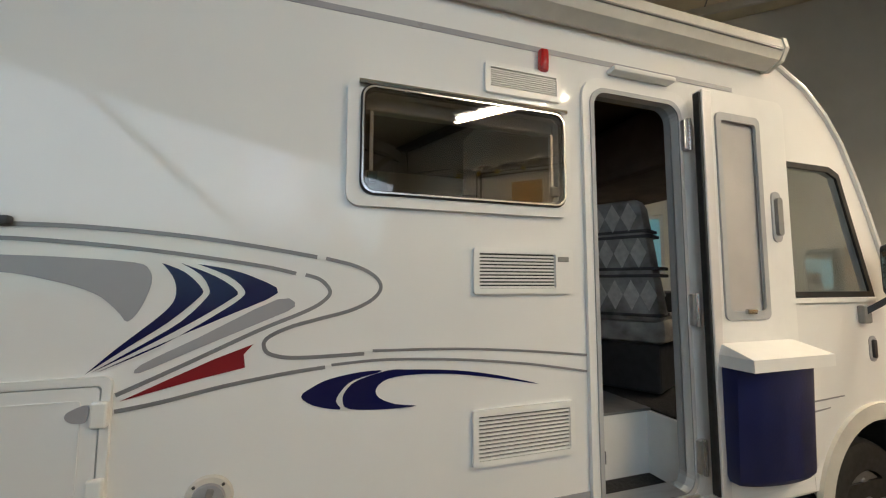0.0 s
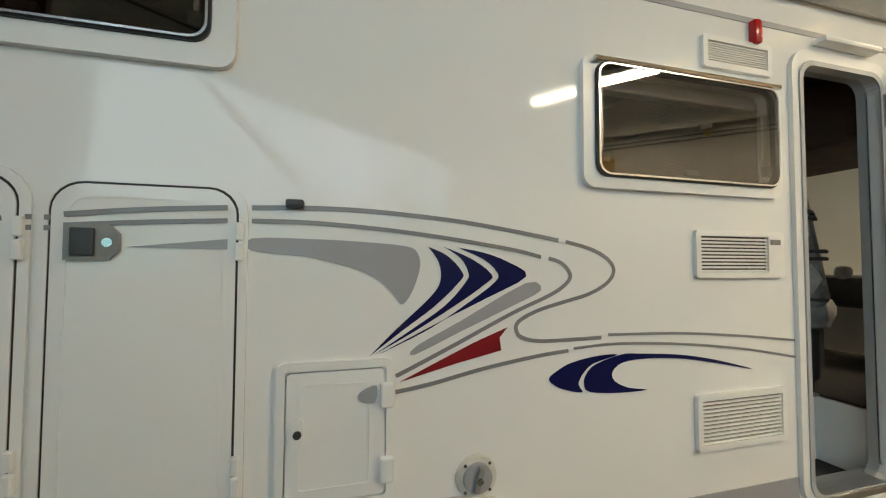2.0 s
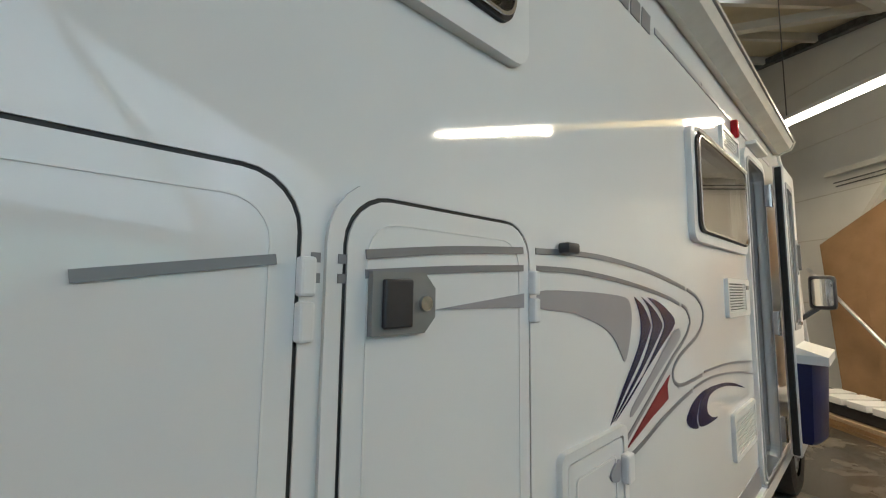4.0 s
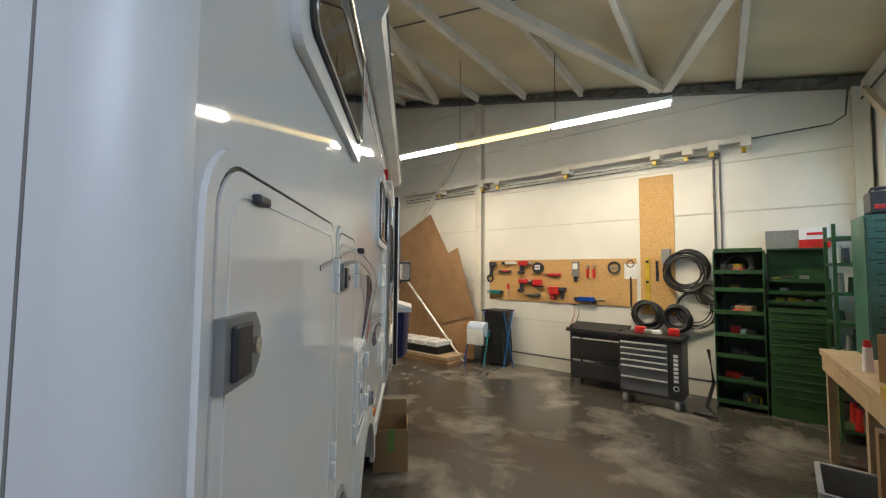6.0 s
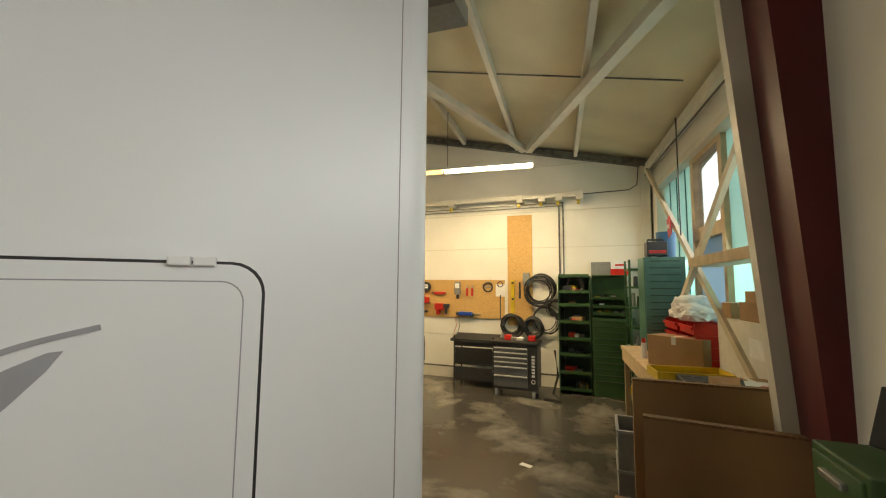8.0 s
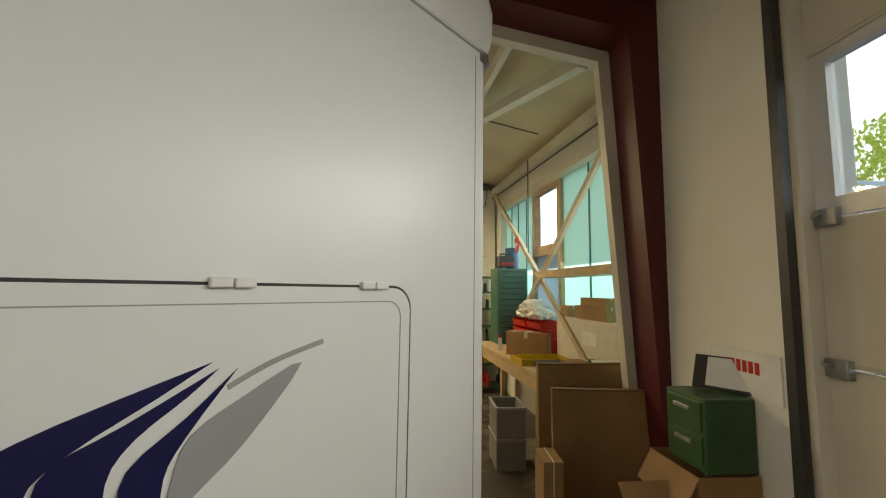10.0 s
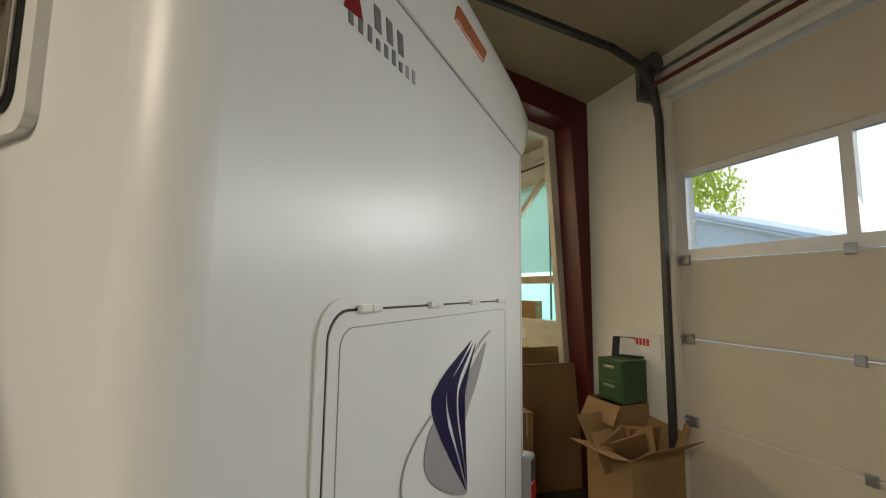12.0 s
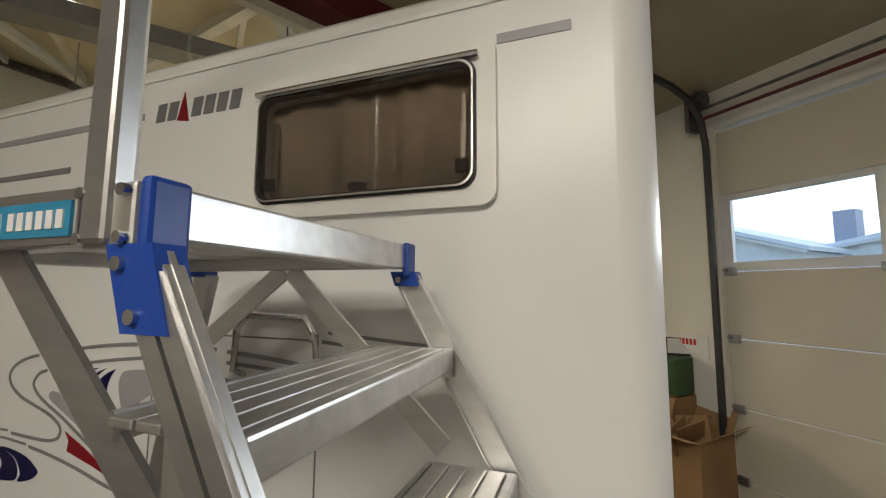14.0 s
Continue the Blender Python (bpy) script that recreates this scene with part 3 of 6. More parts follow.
def yard_house(label, u0, u1, v0, z0, v1, z1, base):
    """A white building under one sloping roof that falls from v0 to v1."""
    h = thing("yard_house", label, "building", HALL)
    part("wall", slab([(v0, -0.02), (v1, -0.02), (v1, z1), (v0, z0)], [], UP, u0, u1), SHEDW, h)
    t = 0.16 * (1 if z0 > z1 else -1)
    part("roof", slab([(v0 - 0.25, z0 + 0.02 + t * 0.2), (v1 + 0.25, z1 + 0.02 - t * 0.2), (v1 + 0.25, z1 + 0.16 - t * 0.2), (v0 - 0.25, z0 + 0.16 + t * 0.2)], [], UP, u0 - 0.2, u1 + 0.25), SHEDR, h)
    part("gutter", beam(bmesh.new(), (u1 + 0.27, v0 - 0.2, z0 - 0.05), (u1 + 0.27, v1 + 0.2, z1 - 0.05), 0.08, 0.09), base, h)
    return h


yard_house("white building with a falling grey roof beyond the yard", -17, -13, -9.2, 5.05, -4.2, 3.2, ALUF)
yb = yard_house("low white building with a dark chimney beyond the yard", -21, -15.5, -4.8, 3.35, 2.0, 4.6, ALUF)
part("chimney", box(-16.6, -16.0, -4.55, -3.95, 3.4, 4.78), mat("chimney_grey", (0.42, 0.43, 0.52), 0.7), yb)
tree = thing("tree", "leafy green tree beyond the yard", "tree", HALL @ pose(-18.5, -12.6, 0))
part("trunk", rod(bmesh.new(), (0, 0, -0.02), (0.2, 0.1, 6.6), 0.2, 10, 0.07), PINE, tree)
b = bmesh.new()
rnd = random.Random(4)
for i in range(1500):
    a, e_, rr = rnd.uniform(0, math.tau), rnd.uniform(-0.8, 1.5), rnd.random() ** 0.5
    c = Vector((math.cos(a) * math.cos(e_) * 2.2 * rr, math.sin(a) * math.cos(e_) * 2.2 * rr, 7.0 + math.sin(e_) * 2.0 * rr)) + Vector((0.5 * math.sin(3 * a), 0.4 * math.cos(2 * a), 0))
    q = Euler((rnd.uniform(0, 6), rnd.uniform(0, 6), rnd.uniform(0, 6))).to_matrix()
    vs = [b.verts.new(c + q @ Vector(p)) for p in ((-0.15, 0, 0), (0, -0.07, 0.02), (0.16, 0, 0), (0, 0.07, 0.02))]
    b.faces.new(vs)
part("crown", b, LEAF, tree)

# ---------- the motorhome: right side at y = 0, rear at x = 0 ----------
W = 2.31
rv = thing("motorhome", "white motorhome with navy, grey and red swooshes, side door open", "motorhome")


def arc(cx, cz, r, a0, a1, n=14):
    return [(cx + r * math.cos(radians(a0 + (a1 - a0) * i / n)), cz + r * math.sin(radians(a0 + (a1 - a0) * i / n))) for i in range(n + 1)]


BOT, TOP = 0.56, 2.74
nose = [(4.57, 2.74), (4.76, 2.65), (4.92, 2.52), (5.04, 2.37), (5.14, 2.19), (5.24, 1.98), (5.33, 1.76), (5.42, 1.52), (5.55, 1.32), (5.68, 1.14), (5.76, 0.95), (5.80, 0.72), (5.78, 0.46)]
lower = [(5.62, 0.46)] + arc(5.17, 0.42, 0.45, 8, 172, 16) + [(4.66, BOT), (2.36, BOT)] + arc(1.89, 0.43, 0.40, 8, 172, 16) + [(1.38, 0.50), (0.10, 0.50)]
DOORH = rrect(3.35, 3.845, 0.68, 2.42, 0.07)
WIN1 = rrect(2.394, 3.193, 1.902, 2.268, 0.05)
BWIN = rrect(0.44, 1.22, 2.165, 2.50, 0.05)
CABW = [(4.53, 1.54), (5.20, 1.54), (4.98, 2.18), (4.90, 2.20), (4.53, 2.20)]
CABW2 = [(x, z) for x, z in CABW]
side = [(0.10, TOP)] + nose + lower
side_r = [(0.072, TOP)] + nose + lower[:-1] + [(0.072, 0.50)]
part("side_wall", slab(side_r, [DOORH, WIN1, BWIN, CABW], YP, 0.0, 0.035), GEL, rv)
LWIN = rrect(0.45, 1.17, 2.215, 2.56, 0.05)
part("side_wall", slab(side, [LWIN, CABW], YP, W - 0.035, W), GELR, rv)
part("rear_wall", slab([(0.072, 0.5), (W - 0.10, 0.5), (W - 0.10, TOP + 0.06), (0.072, TOP + 0.06)], [], XP, 0.0, 0.035), GELR, rv)
# rounded rear corners
for y, s, cr in ((0.072, -1, 0.072), (W - 0.10, 1, 0.10)):
    b = bmesh.new()
    ring = []
    for i in range(9):
        t = radians(90 * i / 8)
        ring.append((cr - cr * math.sin(t), y + s * cr * math.cos(t)))
    lo = [b.verts.new((p[0], p[1], 0.5)) for p in ring]
    hi = [b.verts.new((p[0], p[1], TOP)) for p in ring]
    for i in range(8):
        b.faces.new((lo[i], lo[i + 1], hi[i + 1], hi[i]))
    part("rear_corner", b, GELR, rv, smooth=True)
    if s < 0:
        part("corner_seam", box(-0.0012, 0.001, 0.1002, 0.1028, 0.5, TOP), GREYP, rv)
    # roof edge, rounded along the length
    b = bmesh.new()
    pro = [(0.0, 0.0), (0.012, 0.045), (0.04, 0.08), (0.09, 0.10), (0.3, 0.115)]
    rows = []
    for x in (0.0, 4.60):
        yy = 0.0 if s < 0 else W
        rows.append([b.verts.new((x, yy - s * d, TOP + h)) for d, h in pro])
    for i in range(len(pro) - 1):
        b.faces.new((rows[0][i], rows[0][i + 1], rows[1][i + 1], rows[1][i]))
    part("roof_edge", b, GEL, rv, smooth=True)
part("roof", box(0.05, 4.62, 0.28, W - 0.28, TOP + 0.05, TOP + 0.115), GEL, rv)
part("gutter_line", box(0.12, 4.5, W, W + 0.006, TOP - 0.008, TOP + 0.006), GELP, rv)
# roof cap over the rear wall, with a high brake lamp
prof = [(0.10, 2.80), (-0.004, 2.79), (-0.03, 2.83), (-0.075, 2.93), (-0.10, 3.01), (-0.085, 3.06), (-0.03, 3.085), (0.2, 3.05), (0.5, 2.86)]
b = bmesh.new()
rows = []
for y, k in ((0.02, 0.30), (0.05, 0.62), (0.13, 0.90), (0.4, 1.0), (W / 2, 1.02), (W - 0.4, 1.0), (W - 0.13, 0.90), (W - 0.05, 0.62), (W - 0.02, 0.30)):
    rows.append([b.verts.new((x * k * 0.74 if x < 0 else x, y, 2.79 + (z - 2.79) * k)) for x, z in prof])
for A, B in zip(rows, rows[1:]):
    for i in range(len(prof) - 1):
        b.faces.new((A[i], A[i + 1], B[i + 1], B[i]))
b.faces.new(rows[0])
b.faces.new(rows[-1][::-1])
cap = part("roof_cap", b, GEL, rv, smooth=True)
part("brake_lamp", box(-0.012, 0.012, 0.98, 1.32, -0.028, 0.028, 0.01, Matrix.Translation((-0.056, 0, 2.945)) @ Matrix.Rotation(radians(-22), 4, "Y")), mat("brown_lens", (0.42, 0.12, 0.05), 0.25), cap, "brown-red brake lamp lens")
part("cap_seam", box(-0.004, 0.0, 0.06, W - 0.06, 2.772, 2.780), GREYL, rv)

# nose strip: windscreen, bonnet and bumper
b = bmesh.new()
rows = []
for y, k in ((0.0, 0), (0.06, 0.05), (0.25, 0.12), (W / 2, 0.2), (W - 0.25, 0.12), (W - 0.06, 0.05), (W, 0)):
    rows.append([b.verts.new((x + k, y, z)) for x, z in nose])
gl = bmesh.new()
for A, B, j in zip(rows, rows[1:], range(6)):
    for i in range(len(nose) - 1):
        if 3 <= i <= 7 and 1 <= j <= 4:
            q = [gl.verts.new(v.co) for v in (A[i], A[i + 1], B[i + 1], B[i])]
            gl.faces.new(q)
        else:
            b.faces.new((A[i], A[i + 1], B[i + 1], B[i]))
part("nose", b, GEL, rv, smooth=True)
bmesh.ops.remove_doubles(gl, verts=gl.verts[:], dist=0.001)
part("windscreen", gl, CLEAR, rv, smooth=True).visible_shadow = False
b = bmesh.new()
sweep(b, [(x, -0.004, z) for x, z in [(4.45, 2.745)] + nose], 0.016, 8)
part("nose_trim", b, GELP, rv, smooth=True)

# underside and chassis
part("underbody", box(0.15, 5.5, 0.06, W - 0.06, 0.40, 0.50), BLACK, rv)
for x in (1.89, 5.17):
    for y in (0.16, W - 0.16):
        s = 1 if y > 1 else -1
        b = bmesh.new()
        n = 40
        pr = [(0.20, -0.10), (0.30, -0.11), (0.345, -0.09), (0.36, -0.05), (0.36, 0.05), (0.345, 0.09), (0.30, 0.11), (0.20, 0.10)]
        rg = [[b.verts.new((x + r * math.cos(i * math.tau / n), y + d * s, 0.36 + r * math.sin(i * math.tau / n))) for r, d in pr] for i in range(n)]
        for i in range(n):
            A, B = rg[i], rg[(i + 1) % n]
            for j in range(len(pr) - 1):
                b.faces.new((A[j], A[j + 1], B[j + 1], B[j]))
        wheel = new("wheel")
        wheel.parent = rv
        part("tyre", b, BLACK, wheel, smooth=True)
        b = bmesh.new()
        rod(b, (x, y + s * 0.02, 0.36), (x, y + s * 0.085, 0.36), 0.205, 28, 0.19)
        rod(b, (x, y + s * 0.085, 0.36), (x, y + s * 0.11, 0.36), 0.07, 16, 0.06)
        for i in range(8):
            t = i * math.tau / 8
            rod(b, (x + 0.13 * math.cos(t), y + s * 0.08, 0.36 + 0.13 * math.sin(t)), (x + 0.13 * math.cos(t), y + s * 0.095, 0.36 + 0.13 * math.sin(t)), 0.026, 8)
        part("rim", b, STEEL, wheel, smooth=True)
for x, r, zc in ((1.89, 0.40, 0.43), (5.17, 0.45, 0.42)):
    for y in (-0.008, W + 0.008):
        b = bmesh.new()
        o, i_ = arc(x, zc, r + 0.075, 4, 176, 22), arc(x, zc, r - 0.012, 4, 176, 22)
        slab(o + i_[::-1], [], YP, y - 0.012, y + 0.016, b)
        part("wheel_arch", b, CREAM, rv)
    part("wheel_housing", slab(arc(x, zc, r + 0.02, -10, 190, 18), [], YP, 0.3, 0.31), BLACK, rv)
    b = bmesh.new()
    A = arc(x, zc, r + 0.004, 0, 180, 18)
    for p, q in zip(A, A[1:]):
        vs = [b.verts.new((p[0], 0.034, p[1])), b.verts.new((q[0], 0.034, q[1])), b.verts.new((q[0], 0.36, q[1])), b.verts.new((p[0], 0.36, p[1]))]
        b.faces.new(vs)
    part("wheel_housing", b, BLACK, rv)

# interior behind the open door
part("cabin_floor", box(0.3, 5.3, 0.9, W - 0.04, 0.90, 0.94), MATT, rv)
part("cabin_floor", box(3.93, 5.3, 0.04, 0.9, 0.90, 0.94), MATT, rv)
part("cabin_floor", box(2.4, 3.30, 0.04, 0.9, 0.90, 0.94), MATT, rv)
part("step_tread", box(3.30, 3.91, 0.036, 0.31, 0.595, 0.62), MATT, rv, "dark step mat")
part("step_riser", box(3.30, 3.91, 0.31, 0.33, 0.60, 0.93), GELP, rv, "white step riser")
part("step_side", box(3.91, 3.93, 0.036, 0.33, 0.60, 0.93), GELP, rv, "white side of the step well")
part("step_tread", box(3.30, 3.93, 0.30, 0.90, 0.93, 0.945, 0.004), CARTG, rv, "dark grey lino landing with a rounded edge")
part("step_grille", box(3.54, 3.64, 0.302, 0.3095, 0.70, 0.76, 0.002), DARK, rv)
for k in range(5):
    part("grille_slot", box(3.548 + k * 0.019, 3.556 + k * 0.019, 0.2995, 0.3015, 0.706, 0.754), GREYL, rv)
part("dashboard", box(4.98, 5.38, 0.15, W - 0.15, 1.30, 1.52, 0.05), DARK, rv, smooth=True)
b = bmesh.new()
sweep(b, [(4.90 + 0.10 * math.cos(i * math.tau / 24), 1.70 + 0.20 * math.sin(i * math.tau / 24), 1.56 + 0.17 * math.cos(i * math.tau / 24)) for i in range(24)], 0.014, 8, True)
rod(b, (4.90, 1.70, 1.56), (5.06, 1.70, 1.46), 0.03, 10)
beam(b, (4.90, 1.51, 1.56), (4.90, 1.89, 1.56), 0.03, 0.02)
part("steering_wheel", b, BLACK, rv, smooth=True)
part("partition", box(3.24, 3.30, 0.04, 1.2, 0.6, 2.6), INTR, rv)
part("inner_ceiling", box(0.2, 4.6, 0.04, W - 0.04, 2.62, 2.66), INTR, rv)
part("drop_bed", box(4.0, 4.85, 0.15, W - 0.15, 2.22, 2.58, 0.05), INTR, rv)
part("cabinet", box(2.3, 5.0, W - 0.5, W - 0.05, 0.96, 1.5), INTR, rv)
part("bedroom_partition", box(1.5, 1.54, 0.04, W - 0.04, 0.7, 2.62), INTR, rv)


def seat(px, py, turn):
    s = thing("driver_seat", "high-backed cab seat in grey diamond-patterned fabric", "seat", pose(px, py, 0.96, 0, 0, turn))
    part("pedestal", box(-0.2, 0.2, -0.2, 0.2, 0.0, 0.28, 0.02), DARK, s)
    part("cushion", box(-0.26, 0.26, -0.26, 0.26, 0.28, 0.44, 0.06), FABRIC, s, smooth=True)
    b = box(-0.25, 0.25, -0.30, -0.14, 0.40, 1.12, 0.06)
    for v in b.verts:
        v.co.x *= 1.0 - 0.42 * max(0.0, (v.co.z - 0.62) / 0.50) ** 1.5
    back = part("backrest", b, FABRIC, s, smooth=True)
    for z, w_ in ((0.44, 0.246), (0.66, 0.246), (0.70, 0.246), (0.885, 0.205), (0.915, 0.195)):
        part("fabric_band", box(-w_, w_, -0.304, -0.136, z, z + 0.018, 0.004), FABD, back)
    for zd, n_ in ((0.56, 5), (0.80, 4), (1.01, 3)):
        for k in range(n_):
            x0 = (k - (n_ - 1) / 2) * 0.092
            for yy in (-0.303, -0.137):
                part("diamond", slab([(x0, zd - 0.085), (x0 + 0.044, zd), (x0, zd + 0.085), (x0 - 0.044, zd)], [], YP, yy - 0.002, yy + 0.002), FABL, back)
    for yy in (-0.30, 0.30):
        part("armrest", box(yy - 0.035, yy + 0.035, -0.2, 0.16, 0.56, 0.63, 0.025), FABRIC, s, smooth=True)
    return s


seat(4.20, 0.68, -62)
seat(4.62, 1.72, -90)


def framed_window(x0, x1, z0, z1, y, s, inner, label):
    """A hinged acrylic caravan window in a pale frame, on the side wall at y; s points outwards."""
    w = new("window")
    w.parent = rv
    tagged(w, label)
    out = rrect(x0, x1, z0, z1, 0.045)
    ix0, ix1, iz0, iz1 = inner
    part("frame", slab(out, [rrect(ix0 - 0.012, ix1 + 0.012, iz0 - 0.012, iz1 + 0.012, 0.045)], YP, y, y + s * 0.022), GELP, w)
    part("gasket", slab(rrect(ix0 - 0.013, ix1 + 0.013, iz0 - 0.013, iz1 + 0.013, 0.045), [rrect(ix0 + 0.004, ix1 - 0.004, iz0 + 0.004, iz1 - 0.004, 0.04)], YP, y + s * 0.010, y + s * 0.030), BLACK, w)
    part("pane", slab(rrect(ix0 - 0.006, ix1 + 0.006, iz0 - 0.006, iz1 + 0.006, 0.045), [], YP, y + s * 0.031, y + s * 0.036), TINT, w).visible_shadow = False
    part("bead", slab(rrect(ix0 - 0.008, ix1 + 0.008, iz0 - 0.008, iz1 + 0.008, 0.045), [rrect(ix0 - 0.002, ix1 + 0.002, iz0 - 0.002, iz1 + 0.002, 0.042)], YP, y + s * 0.036, y + s * 0.039), CHROME, w)
    b = bmesh.new()
    rod(b, (ix0 - 0.02, y + s * 0.034, iz1 + 0.018), (ix1 + 0.02, y + s * 0.034, iz1 + 0.018), 0.010, 8)
    part("hinge_rail", b, CHROME, w, "bright hinge rail", True)
    part("blind_box", box(ix0, ix1, y - s * 0.09, y - s * 0.04, iz1 - 0.05, iz1 + 0.02, 0.01), CREAM, w)
    for xx in (ix0 + 0.03, ix1 - 0.03):
        part("stay", box(xx - 0.006, xx + 0.006, y - s * 0.015, y + s * 0.0, iz0 + 0.05, iz1 - 0.07), ALU, w)
        part("catch", box(xx - 0.015, xx + 0.02, y + s * 0.0, y + s * 0.02, iz0 + 0.035, iz0 + 0.075, 0.005), BLACK, w)
    part("catch", box((ix0 + ix1) / 2 - 0.03, (ix0 + ix1) / 2 + 0.03, y + s * 0.0, y + s * 0.02, iz0 + 0.012, iz0 + 0.035, 0.005), BLACK, w)
    return w


framed_window(2.337, 3.236, 1.851, 2.308, 0.0, -1, (2.394, 3.193, 1.902, 2.268), "wide tinted acrylic window in a white frame")
framed_window(0.375, 1.285, 2.10, 2.56, 0.0, -1, (0.445, 1.215, 2.17, 2.495), "tinted acrylic bedroom window in a white frame")
framed_window(0.39, 1.235, 2.16, 2.63, W, 1, (0.455, 1.165, 2.22, 2.555), "tinted acrylic bedroom window with curtains behind it")
for yy, (c0, c1, d0, d1) in ((W - 0.026, (0.455, 1.165, 2.222, 2.552)), (0.10, (0.42, 0.62, 2.1, 2.53))):
    b = bmesh.new()
    n = 90
    lo, hi = [], []
    for i in range(n + 1):
        x = c0 + (c1 - c0) * i / n
        dy = 0.013 * math.sin(x * 50 + 2 * math.sin(x * 9)) + 0.006 * math.sin(x * 23)
        lo.append(b.verts.new((x, yy + dy, d0)))
        hi.append(b.verts.new((x, yy + dy * 0.7, d1)))
    for i in range(n):
        b.faces.new((lo[i], lo[i + 1], hi[i + 1], hi[i]))
    cu = part("curtain", b, CURT, rv, "pleated beige curtain", True)
    sm = cu.modifiers.new("thick", "SOLIDIFY")
    sm.thickness = 0.004

# cab side windows
for y, s in ((0.0, -1), (W, 1)):
    w = new("cab_window")
    w.parent = rv
    c = [(4.505, 1.515), (5.235, 1.515), (5.00, 2.19), (4.92, 2.225), (4.505, 2.225)]
    part("frame", slab(c, [[(4.535, 1.545), (5.19, 1.545), (4.975, 2.165), (4.90, 2.195), (4.535, 2.195)]], YP, y - s * 0.002, y + s * 0.010), BLACK, w)
    part("pane", slab([(4.53, 1.54), (5.20, 1.54), (4.98, 2.17), (4.90, 2.20), (4.53, 2.20)], [], YP, y - s * 0.010, y - s * 0.006), CLEAR, w).visible_shadow = False
    part("sill_strip", box(4.50, 5.24, min(y, y + s * 0.014), max(y, y + s * 0.014), 1.485, 1.512, 0.003), GELP, w)


mir = new("side_mirror")
mir.parent = rv
tagged(mir, "black side mirror on a short arm")
part("housing", box(5.13, 5.22, -0.25, -0.08, 1.52, 1.80, 0.03), DARK, mir, smooth=True)
part("mirror_glass", slab(rrect(-0.23, -0.10, 1.55, 1.77, 0.03), [], XP, 5.122, 5.129), MIRR, mir)
part("arm", beam(bmesh.new(), (5.18, -0.14, 1.54), (5.12, 0.0, 1.42), 0.035, 0.03), DARK, mir)
part("arm_base", box(5.08, 5.16, -0.03, 0.0, 1.37, 1.47, 0.01), GREYP, mir)
ch = part("cab_handle_recess", slab(rrect(5.16, 5.225, 1.16, 1.30, 0.03), [], YP, -0.004, 0.0), GREYL, rv)
part("handle", slab(rrect(5.18, 5.205, 1.18, 1.28, 0.012), [], YP, -0.016, -0.004), DARK, ch)
for z, l in ((0.985, 0.26), (0.935, 0.14)):
    part("decal_line", slab([(4.66, z), (4.66 + l, z + 0.012), (4.66 + l, z + 0.018), (4.66, z + 0.009)], [], YP, -0.002, 0.0), GREYD, rv)


def vent(x0, x1, z0, z1, n, latch):
    v = new("vent_grille")
    v.parent = rv
    part("frame", slab(rrect(x0, x1, z0, z1, 0.012), [rrect(x0 + 0.022, x1 - 0.022 - latch, z0 + 0.022, z1 - 0.022, 0.004)], YP, -0.016, 0.0), GELP, v)
    part("backing", box(x0 + 0.02, x1 - 0.02 - latch, -0.003, -0.001, z0 + 0.02, z1 - 0.02), DARK, v)
    h = (z1 - z0 - 0.046) / n
    for i in range(n):
        z = z0 + 0.023 + h * i
        part("slat", box(x0 + 0.02, x1 - 0.02 - latch, -0.012, -0.004, z, z + h * 0.55, 0, Matrix.Translation((0, 0, 0))), GELP, v)
    if latch:
        part("latch", box(x1 - latch - 0.012, x1 - 0.022, -0.019, -0.015, z1 - 0.05, z1 - 0.03, 0.001), GREYP, v)


vent(2.860, 3.205, 2.335, 2.46, 9, 0.0)
vent(2.808, 3.242, 1.545, 1.722, 10, 0.06)
vent(2.802, 3.234, 0.925, 1.125, 11, 0.0)


def locker(x0, x1, z0, z1, r, seam=0.006, inset=0.035):
    """A flush storage door: a raised rim, a dark seam and a slightly proud leaf."""
    d = new("locker_door")
    d.parent = rv
    part("rim", slab(rrect(x0 - 0.022, x1 + 0.022, z0 - 0.022, z1 + 0.022, r + 0.02), [rrect(x0, x1, z0, z1, r)], YP, -0.008, 0.0), GEL, d)
    part("seal", slab(rrect(x0 + 0.0, x1 - 0.0, z0, z1, r), [rrect(x0 + seam, x1 - seam, z0 + seam, z1 - seam, r - 0.004)], YP, -0.005, -0.001), BLACK, d)
    part("leaf", slab(rrect(x0 + seam, x1 - seam, z0 + seam, z1 - seam, r - 0.004), [], YP, -0.009, -0.0012), GEL, d)
    part("leaf_line", slab(rrect(x0 + inset, x1 - inset, z0 + inset, z1 - inset, r - 0.02), [rrect(x0 + inset + 0.003, x1 - inset - 0.003, z0 + inset + 0.003, z1 - inset - 0.003, r - 0.022)], YP, -0.0105, -0.009), GELP, d)
    return d


def hinge(d, x, z, l=0.10):
    h = part("hinge", box(x - 0.010, x + 0.010, -0.024, -0.006, z - l / 2, z - 0.003, 0.004), GELP, d)
    part("knuckle", box(x - 0.010, x + 0.010, -0.024, -0.006, z + 0.003, z + l / 2, 0.004), GELP, h)


